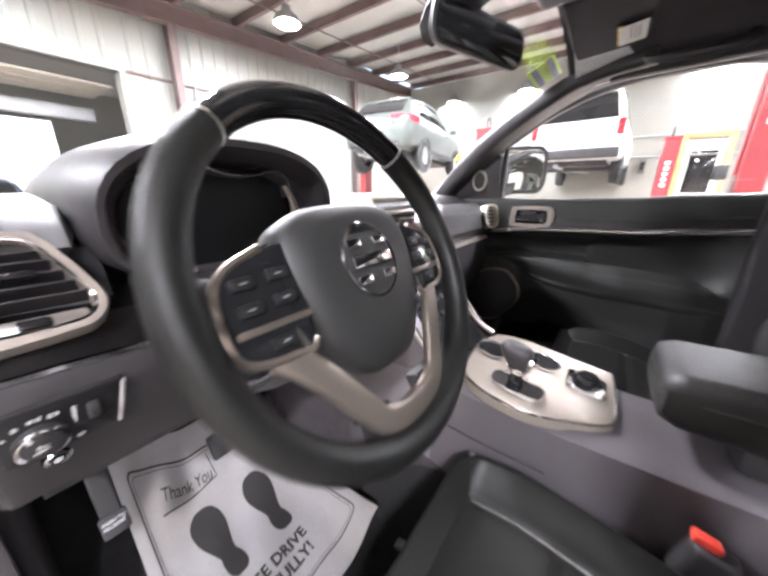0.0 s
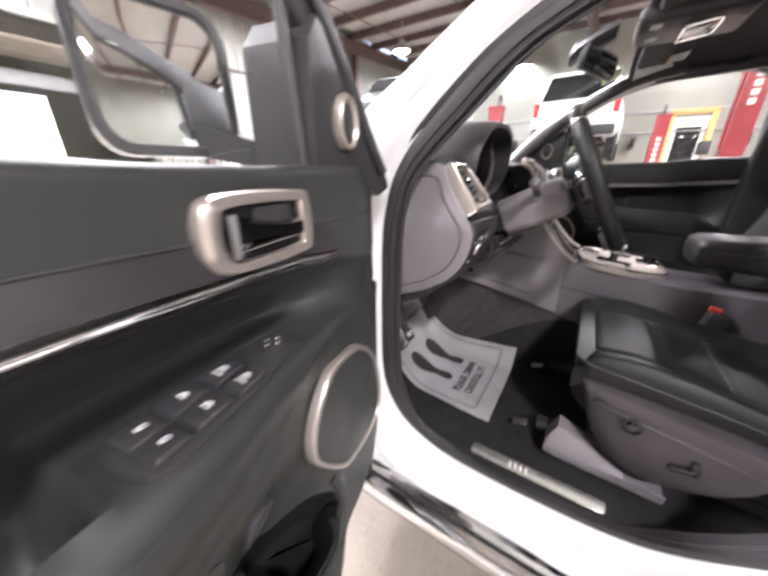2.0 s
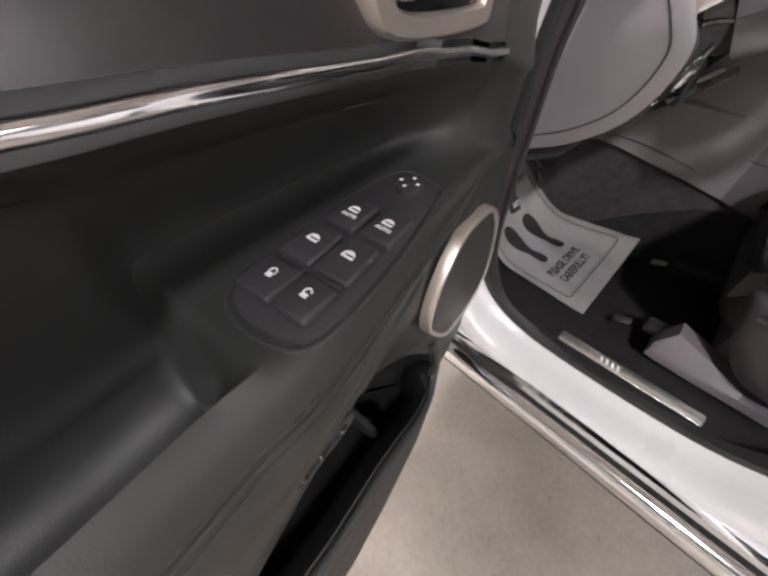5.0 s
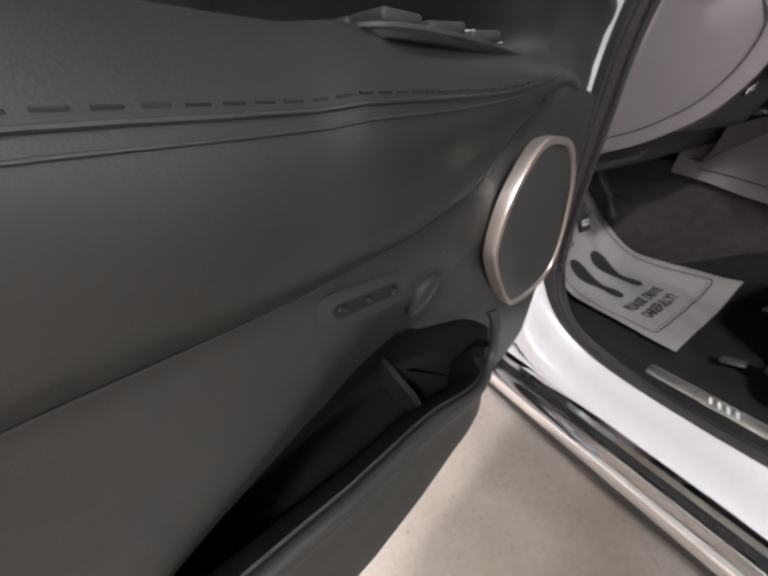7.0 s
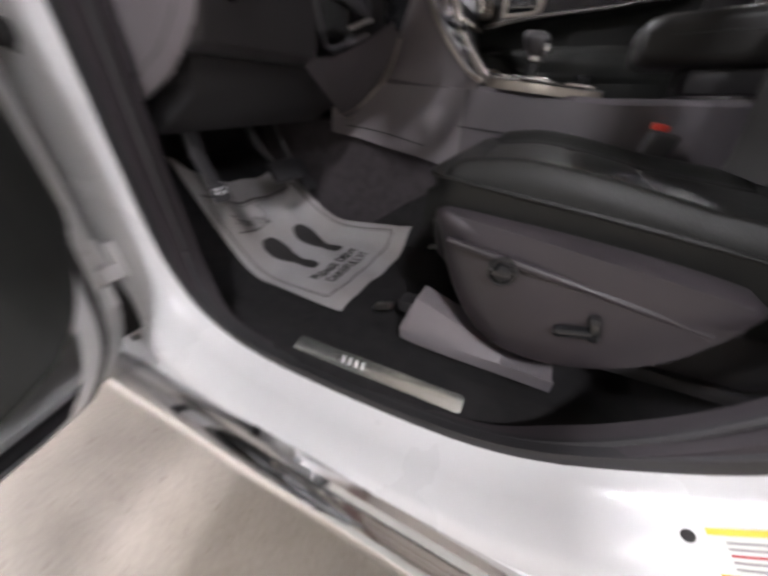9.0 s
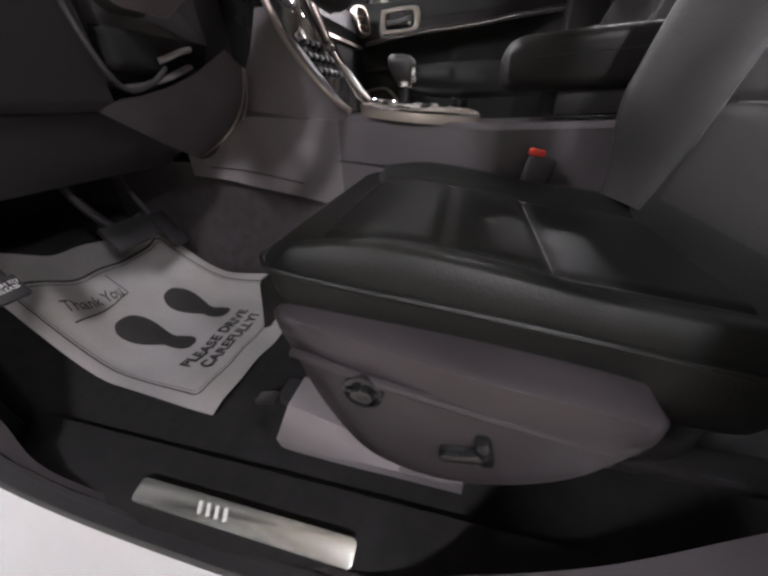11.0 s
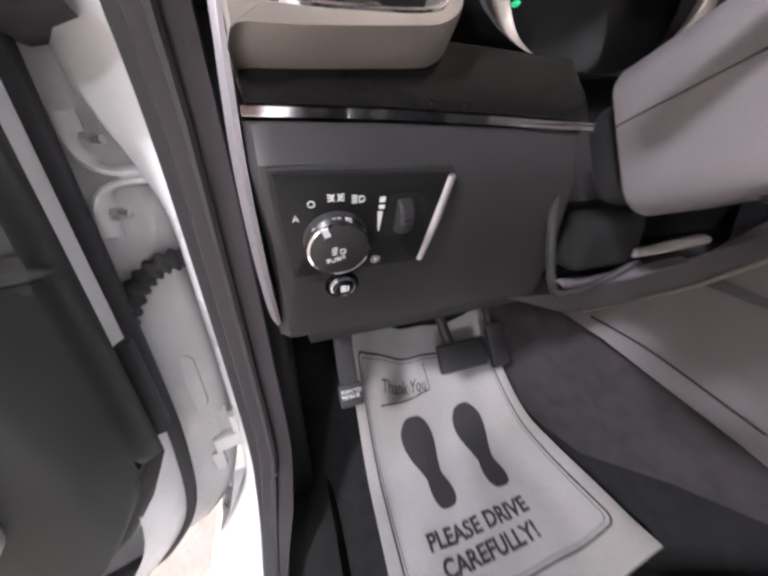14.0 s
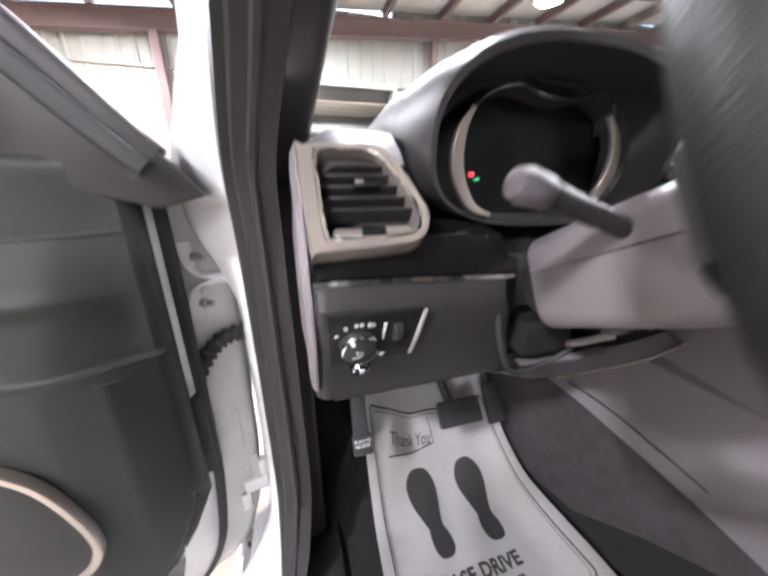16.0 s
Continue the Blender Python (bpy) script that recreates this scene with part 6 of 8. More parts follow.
def pocket_parts():
    """The rolled lip below the pocket's mouth, the sloping roof inside it, the deep well, and where its lamp sits."""
    out = curve([V(a, 0, b) for a, b in POCKET], 6, True)
    n = len(out)
    nrm = []
    for i in range(n):
        t = (out[(i + 1) % n] - out[i - 1]).normalized()
        q = V(t.z, 0, -t.x)
        nrm.append(q if pocket_depth(out[i].x + q.x * .004, out[i].z + q.z * .004) > 0 else -q)
    mouth = [V(p.x, panel_w(p.x, p.z) - .0008, p.z) for p in out]
    up = [smoothstep(.05, .65, -q.z) for q in nrm]
    low = [i for i in range(n) if up[i] < .5]
    cut = next(j for j in range(len(low)) if (low[j] - low[j - 1]) % n != 1)
    low = low[cut:] + low[:cut]
    lip = tube([mouth[i] + V(0, -.003, -.001) for i in low], .0085, 10, False, (0, 1, 0))

    def room(u):
        near = [p.z for p in out if abs(p.x - u) < .03]
        return max(near) - min(near)
    shelf = [p + q * (.006 + .52 * k * room(p.x)) + V(0, -(.012 + .026 * k * min(1, room(p.x) / .15)), 0) for p, q, k in zip(mouth, nrm, up)]
    shelf = [V(p.x, p.y, max(p.z, .690)) for p in shelf]
    back = loft([[p - q * .002 for p, q in zip(mouth, nrm)], [lerp(a, b, .35) + V(0, -.002, 0) for a, b in zip(mouth, shelf)], [lerp(a, b, .7) + V(0, -.002, 0) for a, b in zip(mouth, shelf)], shelf], caps=False)
    well = loft([shelf] + [[V(p.x, p.y - dw, max(p.z - dz, .675 - .03 * j)) for p in shelf] for j, (dw, dz) in enumerate(((.020, .012), (.040, .05), (.050, .11)))], caps=False)
    well.faces.new([v for v in list(well.verts)[-n:]])
    i = min(range(n), key=lambda j: (mouth[j] - V(.492, mouth[j].y, .93)).length)
    seat_of_lamp = lerp(mouth[i], shelf[i], .48)
    face = (shelf[i] - mouth[i]).cross(mouth[(i + 1) % n] - mouth[i - 1]).normalized()
    return lip, back, well, seat_of_lamp, face if face.y > 0 else -face


def profile(u, i0, i1, n=4):
    """The profile's control points i0..i1 at u, rounded."""
    k = max(j for j in range(len(STATIONS)) if STATIONS[j] <= u + 1e-9)
    k = min(k, len(STATIONS) - 2)
    a, b = STATIONS[k], STATIONS[k + 1]
    t = (u - a) / (b - a)
    t = t * t * (3 - 2 * t)
    P = [V(u, lerp(p[0], q[0], t), lerp(p[1], q[1], t)) for p, q in zip(PROFILE[a], PROFILE[b])]
    zc, z9 = along(CREASE, u), P[9].z
    P[10].z, P[11].z, P[12] = lerp(z9, zc, .35), lerp(z9, zc, .72), V(u, base_w(u, zc), zc)
    full = curve(P, n)
    full[8 * n:9 * n + 1] = curve([P[7], P[8], P[9], P[9] + V(0, .05, .0)], n)[n:2 * n + 1]
    full[9 * n:10 * n + 1] = curve([P[9] - V(0, .06, 0), P[9], P[10], P[11]], n)[n:2 * n + 1]
    return full[i0 * n:i1 * n + 1]


US_ALL = [.045, .06, .08, .11, .14, .16, .19, .22, .25, .28, .30, .32, .34, .355, .37, .385, .40, .42, .44, .46, .49, .53, .56, .59, .605, .618, .623, .628, .633, .638, .643, .648, .652, .66, .675, .69, .72, .74, .78, .82, .86, .90, .94, .98, 1.01, 1.03, 1.045, 1.06]


def band(i0, i1):
    return grid_of([profile(u, i0, i1) for u in US_ALL])


def grid_of(rows, thick=-.004):
    bm = bmesh.new()
    g = [[bm.verts.new(p) for p in r] for r in rows]
    for a, b in zip(g, g[1:]):
        for i in range(len(a) - 1):
            bm.faces.new((a[i], a[i + 1], b[i + 1], b[i]))
    bm.normal_update()
    return bm


SPK = [(.240, 1.018), (.300, 1.032), (.350, 1.026), (.395, .978), (.410, .925), (.395, .880), (.330, .800), (.285, .778), (.225, .774), (.168, .786), (.146, .822), (.156, .890), (.185, .965)]


def door(name, m, label, full):
    """full: the open driver door, seen from close by, with its switches and shut face."""
    t = thing(name, m @ V(.5, -.05, .56), label, "car door", kind="")

    def dp(nm, bm, material, parent=None, lab="", **kw):
        bm.transform(m)
        if m.determinant() < 0:
            bmesh.ops.reverse_faces(bm, faces=bm.faces)
        return part(nm, bm, material, parent or t, lab, **kw)
    dp("upper_pad", band(0, 3), DOORPAD, None, "black soft upper door pad", sharp=50)
    dp("trim_band", grid_of([profile(u, 3, 4) for u in US_ALL if u > .21]), WOODY, None, "dark trim band under the pad", sharp=50)
    dp("front_cap", grid_of([[p + V(0, .014 * math.sin(math.pi * k / (len(r) - 1)) * smoothstep(.26, .20, u) * smoothstep(.05, .12, u), 0) for k, p in enumerate(r)] for u, r in [(u, profile(u, 3, 8)) for u in (.045, .06, .08, .11, .14, .16, .19, .22, .25)]]), DOORPAD, None, "smooth black front cap of the door panel", sharp=50)
    st = [profile(u, 4, 5) for u in US_ALL if u > .23]
    dp("bright_strip", sweep([lerp(r[0], r[-1], .5) + V(0, .002, 0) for r in st], rect(.007, .008, .003), (0, 1, 0)), CHROME, None, "bright metal strip along the door")
    dp("door_insert", band(5, 8), INSERT, None, "darker smooth insert behind the armrest", sharp=40)
    dp("armrest", band(8, 12), DOORPAD, None, "black padded armrest with a pull recess", sharp=40)
    lp = dp("lower_panel", lower_panel(), DOORPAD, None, "black lower door panel with a long pocket", sharp=50)
    lip, back, well, lamp_at, lamp_face = pocket_parts()
    dp("crease_line", tube(curve([V(.372, profile(.372, 9, 10)[3].y, 1.072), V(.366, panel_w(.37, 1.05) + .004, 1.052)] + [V(u, panel_w(u, along(CREASE, u)) + .0006, along(CREASE, u)) for u in (.395, .43, .467, .52, .565, .63, .69, .80, .90)], 5), .0009, 6), RUBBER, lp)
    dp("pocket_lip", lip, DOORPAD, lp)
    dp("pocket_back", back, DOORPAD, lp, sharp=60)
    # the shade deep in the pocket is put into the lining's colour
    dp("pocket_well", well, CAVITY, lp, "black pocket lining coloured darker for the shade in its depth", sharp=50)
    dp("pocket_divider", loft([[V(u, w, z) for w, z in ((-.05, .68), (-.045, .735), (-.01, .725), (.022, .712), (.036, .700), (.034, .68))] for u in (.504, .509, .514)]), LININGBLACK, lp, "low divider behind the cup recess")
    dp("pad_seam", tube([profile(u, 3, 3)[0] + V(0, .001, 0) for u in US_ALL], .0018, 6), RUBBER)
    seam = [profile(u, 9, 10)[3] + V(0, .0005, 0) for u in US_ALL if .30 < u < 1.0]
    dp("armrest_seam", tube(seam, .0012, 6), INSERT)
    lower_seam = [lerp(profile(u, 9, 10)[3], profile(u, 9, 10)[4], .55) + V(0, .0004, 0) for u in US_ALL if .36 < u < 1.0]
    dp("armrest_seam", tube(lower_seam, .0008, 6), INSERT)
    run, left, stitches = [lerp(profile(u, 9, 10)[3], profile(u, 9, 10)[2], .30) for u in US_ALL if .30 < u < 1.0], 0.0, []
    for p, q in zip(run, run[1:]):
        d = (q - p).length
        while left < d:
            stitches.append(tube([lerp(p, q, left / d), lerp(p, q, left / d) + (q - p).normalized() * .0080], .0008, 5))
            left += .0125
        left -= d
    dp("stitching", join(*stitches), DOORPAD, None, "row of stitches along the armrest seam")
    fold = [profile(u, 6, 6)[0] + V(0, .002, .004) for u in US_ALL if .35 < u < .99]
    dp("insert_seam", tube(curve(fold[::3], 4), .0022, 6), RUBBER)
    # handle
    HB = [(-.086, .024), (-.058, .042), (.055, .040), (.078, .030), (.080, -.030), (.058, -.042), (-.052, -.040), (-.084, -.022)]
    HI = [(-.062, .016), (-.046, .028), (.046, .027), (.058, .020), (.060, -.020), (.046, -.028), (-.044, -.027), (-.062, -.015)]
    HBC = [(-p.x, p.y) for p in curve([V(a, b, 0) for a, b in HB], 5, True)]
    HIC = [(-p.x, p.y) for p in curve([V(a, b, 0) for a, b in HI], 5, True)]
    hm = Matrix(((1, 0, 0, .403), (0, 0, 1, .015), (0, 1, 0, 1.262), (0, 0, 0, 1)))
    hb = dp("handle_bezel", ring_frame(HBC, HIC, hm, -.006, .010, .005), SATIN, None, "satin bronze handle bezel", sharp=55)
    dp("handle_well", prism([(a * 1.06, b * 1.06) for a, b in HIC], hm, .001, .003), GLOSS, hb)
    dp("handle_lever", loft([[hm @ V(x, y + o, z) for y, z in ((h, .004), (h * .6, .013), (-h * .6, .013), (-h, .004))] for x, h, o in ((-.056, .010, -.004), (-.02, .010, -.004), (.02, .013, .0), (.05, .018, .004))]), DARKCHROME, hb, "dark polished pull lever")
    dp("lever_edge", tube([hm @ V(x, y, .012) for x, y in ((-.054, -.013), (-.02, -.013), (.02, -.014), (.05, -.015))], .0022, 6), CHROME, hb, "bright edge of the lever")
    dp("lever_flank", loft([[hm @ V(x, y, z) for x, z in ((.040, .005), (.052, .015), (.060, .012), (.060, .004))] for y in (-.022, .0, .022)]), DARKCHROME, hb)
    dp("handle_shadow", prism(rect(.06, .022, .006), hm @ Matrix.Translation((-.012, .014, 0)), .003, .005), RUBBER, hb)
    dp("lock_tab", box((0, 0, 0), (.02, .012, .010), .003, 2, hm @ Matrix.Translation((.046, -.014, .008))), CHROME, hb)
    # speaker
    so = [(p.x, p.z) for p in curve([V(a, 0, b) for a, b in SPK], 5, True)]
    mid = (.28, .90)
    k = .925
    si = [(lerp(mid[0], a, k), lerp(mid[1], b, k)) for a, b in so]

    def sp_y(a, b):
        return .040 + .008 * (b - .9) * -1

    ringm = Matrix(((1, 0, 0, 0), (0, 0, 1, .050), (0, 1, 0, 0), (0, 0, 0, 1)))
    spk = dp("speaker_ring", ring_frame(so, si, ringm, -.012, .004, .003), SATIN, None, "satin bronze speaker ring", sharp=55)
    dp("speaker_grille", loft([[ringm @ V(lerp(mid[0], a, kk), lerp(mid[1], b, kk), d) for a, b in si] for kk, d in ((1.0, .000), (.9, .004), (.5, .008), (.1, .009))]), PERFOR, spk, "fine black speaker mesh")
    # tweeter on the sail panel
    sail = [(-.055, 1.285), (.0, 1.270), (.10, 1.300), (.252, 1.322), (.250, 1.455), (.225, 1.480), (.16, 1.462), (.06, 1.385), (-.02, 1.330)]
    dp("sail_panel", prism(sail, Matrix(((1, 0, 0, 0), (0, 0, 1, 0), (0, 1, 0, 0), (0, 0, 0, 1))), -.130, -.008, .006), SOFT, None, "black triangular mirror panel")
    twm = Matrix(((1, 0, 0, .166), (0, 0, 1, -.010), (0, 1, 0, 1.386), (0, 0, 0, 1)))
    tw = dp("tweeter", lathe([(.032, 0), (.033, .012), (.030, .018), (.027, .018), (.024, .012)], twm, 28, False), SATIN, None, "satin tweeter ring")
    dp("tweeter_mesh", lathe([(.026, .011), (.012, .014), (.001, .015)], twm, 28), PERFOR, tw)
    # window frame
    wf = [V(.005, -.03, 1.32), V(.09, -.035, 1.395), V(.195, -.04, 1.475), V(.29, -.05, 1.545), V(.42, -.060, 1.625), V(.59, -.075, 1.69), V(.80, -.09, 1.715), V(1.00, -.09, 1.700), V(1.085, -.08, 1.60), V(1.10, -.05, 1.34)]
    dp("window_frame", sweep(curve(wf, 6), rect(.065, .045, .012), (0, 1, 0)), SOFT, None, "black window frame")
    dp("frame_seal", sweep([p + V(.0, .03, 0) for p in curve(wf, 6)], rect(.022, .014, .006), (0, 1, 0)), RUBBER)
    dp("quarter_post", tube([V(.256, -.03, 1.33), V(.260, -.045, 1.50)], .010, 8), SOFT)
    g = dp("window_glass", loft([[V(.255, -.050, 1.30), V(.255, -.070, 1.51)], [V(.42, -.051, 1.30), V(.42, -.078, 1.60)], [V(.7, -.052, 1.30), V(.7, -.09, 1.70)], [1 * V(1.08, -.05, 1.30), V(1.08, -.088, 1.65)]], caps=False, closed=False), GLASS, None, "clear raised window glass")
    g.visible_shadow = False
    # outer skin and shut faces
    rows = [[V(u, -.225, .375), V(u, -.250, .66), V(u, -.257, .95), V(u, -.235, 1.20), V(u, -.15, 1.315)] for u in (-.02, .25, .55, .85, 1.08)]
    dp("outer_skin", grid_of([curve(r, 5) for r in rows]), WHITE, None, "white outer door skin")
    dp("belt_top", box((.53, -.085, 1.318), (1.08, .10, .02), .004), SOFT)
    # mirror
    om = aim(V(.285, -.262, 1.432), (.36, .92, .10))
    case = rect(.210, .168, .045, 5)
    mm = dp("outside_mirror", loft([[om @ V(x * k, y * k, d) for x, y in case] for d, k in ((-.105, .45), (-.090, .75), (-.055, .95), (-.018, 1.0), (-.006, 1.0))]), SOFT, None, "black outside mirror housing with a white cap", sharp=50)
    dp("mirror_cap", loft([[om @ V(x * k, y * k, d) for x, y in case] for d, k in ((-.112, .46), (-.097, .78), (-.064, .965), (-.040, .985), (-.036, .96))]), WHITE, mm, sharp=50)
    dp("mirror_trim", ring_frame(rect(.214, .172, .047, 5), rect(.186, .146, .038, 5), om, -.010, .004, .003), SOFT, mm)
    dp("mirror_glass", prism(rect(.190, .150, .038, 5), om, -.008, -.002, .001), MIRROR, mm, "silvered mirror glass")
    dp("mirror_arm", loft([[V(x, y, z) for x, z in ((x0, 1.335 + d), (x0 + .09, 1.335 + d), (x0 + .09, 1.375 + d), (x0, 1.375 + d))] for x0, y, d in ((.08, -.13, -.02), (.13, -.20, 0), (.20, -.285, .02))]), SOFT, mm)
    if not full:
        return t
    # white inner shell, seal, and the hinge-side face
    shell = []
    path = [V(-.035, 0, 1.275), V(-.035, 0, 1.1), V(-.035, 0, .9), V(-.030, 0, .70), V(-.010, 0, .53), V(.045, 0, .44), V(.12, 0, .415), V(.4, 0, .41), V(.8, 0, .41), V(1.02, 0, .45), V(1.09, 0, .70), V(1.11, 0, 1.0), V(1.11, 0, 1.33)]
    P = curve(path, 5)
    RINGS = ((.110, -.040, .06), (.094, -.050, .05), (.072, -.060, .045), (.056, -.085, .035), (.050, -.122, .03), (.030, -.128, .02), (-.006, -.138, .01), (-.022, -.150, .0), (-.034, -.20, -.01), (-.022, -.25, -.03))

    def shell_ring(du, w, dz):
        return [V(p.x + du * (1 if p.x < .5 else -1) * smoothstep(.40, .05, min(p.x + .035, 1.11 - p.x)), w, p.z + dz * smoothstep(.80, .58, p.z)) for p in P]
    dp("door_shell", loft([shell_ring(*r) for r in RINGS], caps=False, closed=False), SHUTWHITE, None, "white painted shut face of the door", sharp=45)
    dp("door_seal", sweep(shell_ring(.054, -.098, .035), rect(.028, .030, .012), (0, 1, 0)), RUBBER, None, "black rubber seal round the door")
    dp("seal_clip", box((.028, -.078, .860), (.030, .030, .170), .008), RUBBER)
    edge = [V(p.x, min(p.y, -.001), p.z) for p in (profile(.045, 0, 12) + [V(.045, base_w(.045, z), z) for z in (1.0, .95, .9, .85, .81, .78)])[4:]]
    turn = [V(-1, 0, 0)] * len(edge)
    keep = [1.0] * len(edge)
    for u, a in ((.045, 8), (.060, 25), (.080, 32), (.115, 45), (.16, 60), (.235, 80), (.355, 92), (.42, 92), (.49, 90), (.60, 90), (.715, 92), (.865, 104), (.94, 115), (1.03, 122)):
        edge.append(V(u, base_w(u, along(BOTTOM, u)), along(BOTTOM, u)))
        turn.append(V(-math.cos(radians(a)), 0, -math.sin(radians(a))))
        keep.append(lerp(.45, 1, smoothstep(.235, .10, u)))
    dp("panel_edge", loft([[p + n * (d * g) + V(0, lerp(p.y, w, k) - p.y, 0) for p, n, g in zip(edge, turn, keep)] for d, w, k in ((0, 0, 0), (.008, -.05, .08), (.017, -.048, .5), (.019, -.050, 1), (.011, -.066, 1))], caps=False, closed=False), DOORPAD, None, "rounded black edge of the door panel", sharp=60)
    # check strap
    def bracket(zs):
        path = curve([V(-.004, -.114, zs[0]), V(-.006, -.115, zs[1]), V(-.013, -.116, zs[2]), V(-.030, -.118, zs[3]), V(-.062, -.122, zs[3])], 4)
        return sweep(path, rect(.024, .006, .0015, 2), (0, .3, -1) if zs[0] < zs[3] else (0, .3, 1))
    ck = dp("check_strap", join(bracket((1.214, 1.180, 1.160, 1.152)), bracket((1.074, 1.108, 1.128, 1.136)), box((-.066, -.126, 1.144), (.070, .022, .009), .002, 2)), SHUTWHITE, None, "white painted check strap bracket")
    for z in (1.186, 1.102):
        dp("bolt", lathe([(.0085, 0), (.0085, .009), (.005, .009), (.005, .022), (.001, .023)], aim(V(-.014, -.116, z), (-.80, .6, 0)), 6), STEEL, ck)
    bell = curve([V(.038, -.100, .880), V(.030, -.104, .925), V(.014, -.108, .968), V(-.010, -.112, 1.005), V(-.040, -.118, 1.026), V(-.075, -.124, 1.030), V(-.105, -.13, 1.018)], 12)
    dp("cable_bellows", sweep(bell, lambda s: circle((.0145 + .010 * smoothstep(.72, 1, s)) + .0030 * math.sin(s * 2 * math.pi * 15), 14), (0, 1, 0)), RUBBER, None, "ribbed black rubber cable bellows", sharp=80)
    dp("lower_hinge", join(box((-.030, -.150, .665), (.055, .014, .09), .004, 2), box((-.045, -.138, .64), (.05, .03, .035), .005, 2), box((-.020, -.138, .595), (.022, .02, .05), .004, 2), lathe([(.010, -.04), (.010, .04)], Matrix.Translation((-.066, -.135, .66)), 12)), SHUTWHITE, None, "white painted lower door hinge")
    for z in (.695, .635):
        dp("bolt", lathe([(.008, 0), (.008, .008), (.001, .009)], aim(V(-.02, -.143, z), (0, 1, 0)), 6), STEEL)
    dp("face_stamping", loft([[V(lerp(-.012, u, k), -.138 + .006 * k2, lerp(zc, z, k)) for u, z in rc] for k, k2 in ((1, 0), (.93, 1), (.5, 1.2)) for zc, rc in ((.80, [(-.012 + a * .9, .80 + b) for a, b in rect(.055, .13, .02, 4)]),)]), SHUTWHITE)
    # switch pack on the armrest
    SW = [(.385, -.012), (.390, .022), (.41, .038), (.50, .055), (.580, .060), (.602, .042), (.602, .002), (.575, -.020), (.50, -.026), (.42, -.024)]
    swc = [(p.x, p.y) for p in curve([V(a, b, 0) for a, b in SW], 4, True)]
    sm = Matrix.Translation((0, 0, 1.1040))
    sp = dp("switch_pack", prism(swc, sm, -.004, .003, .001), RUBBER, None, "black window switch pack with white symbols")
    cx = sum(a for a, _ in swc) / len(swc)
    cy = sum(b for _, b in swc) / len(swc)
    dp("pack_groove", tube([V(lerp(cx, a, 1.05), lerp(cy, b, 1.08), 1.1040) for a, b in swc], .0018, 6, True), RUBBER, sp)
    keys = [(.485, .000, .038, .030), (.485, .034, .038, .030), (.533, .000, .038, .032), (.533, .034, .038, .032), (.575, .004, .032, .032), (.575, .036, .032, .030)]
    for i, (a, b, la, lb) in enumerate(keys):
        tilt = Matrix.Rotation(radians(5 if i < 4 else 0), 4, "Y")
        kb = dp("window_switch", box((a, b, 1.1100), (la, lb, .008), .003, 3, tilt), RUBBER, sp)
        im = Matrix(((0, -1, 0, a), (1, 0, 0, b), (0, 0, 1, 1.1143), (0, 0, 0, 1))) @ tilt
        if i < 4:
            dome = [(.0050 * math.cos(q * math.pi / 10), .0062 * math.sin(q * math.pi / 10) ** .7 if 0 < q < 10 else 0) for q in range(11)] + [(-.0050, -.0015), (.0050, -.0015)]
            mk = dp("window_symbol", prism(dome, im @ Matrix.Translation((0, .001, 0)), 0, .0005), LETTER, kb)
            dp("symbol_gap", box((0, 0, 0), (.007, .0014, .0004), 0, 1, im @ Matrix.Translation((.001, .0022, .0007))), INK, mk)
        else:
            mk = dp("lock_symbol", join(box((0, 0, 0), (.005, .0035, .0006), 0, 1, im), tube([im @ V(x, y, 0) for x, y in ((-.0025, .002), (-.0025, .005), (0, .0065), (.0025, .005), (.0025, .002 + .0015 * (i - 4)))], .0007, 5)), LETTER, kb)
        if i < 2:
            lines("AUTO", .0050, m @ im @ Matrix.Translation((-.0060, -.0075, .0002)), LETTER, kb)
    for b in (.000, .034):
        dp("switch_gap", box((.510, b, 1.1078), (.007, .030, .002), .0005), RUBBER, sp)
        dp("switch_gap", box((.556, b, 1.1078), (.007, .030, .002), .0005), RUBBER, sp)
    mj = dp("mirror_switch", lathe([(.014, 0), (.0135, .006), (.010, .007), (.002, .0065)], Matrix.Translation((.415, .011, 1.1070)), 20), SOFT, sp)
    for k2 in range(4):
        an = k2 * math.pi / 2
        dp("switch_dot", box((.415 + .009 * math.cos(an), .011 + .009 * math.sin(an), 1.1147), (.003, .003, .0006)), LETTER, mj)
    # small boot release switch in the armrest face, and the courtesy lamp in the pocket
    pw, pu = panel_w(.612, .944), panel_w(.640, .944)
    up = V(0, panel_w(.612, .958) - panel_w(.612, .930), .028).normalized()
    fore_aft = (V(.028, pu - pw, .004)).normalized()
    lkm = Matrix((fore_aft, up, up.cross(fore_aft) * -1)).transposed().to_4x4()
    lkm.translation = V(.612, pw, .944)
    if lkm.col[2].y < 0:
        lkm = lkm @ Matrix.Diagonal((1, 1, -1, 1))
    lk = dp("release_switch_plate", prism(rect(.092, .034, .014, 5), lkm, -.006, .0014, .0008), DOORPAD, None, "black oval plate with two small buttons")
    dp("plate_slot", prism(rect(.068, .012, .0055, 5), lkm, .0008, .0020), LININGBLACK, lk)
    for k2, a in enumerate((-.027, .002, .026)):
        dp("release_button", lathe([(.0048, .002), (.0042, .0044), (.001, .0052)], lkm @ Matrix.Translation((a, 0, 0)), 12), GLOSS, lk)
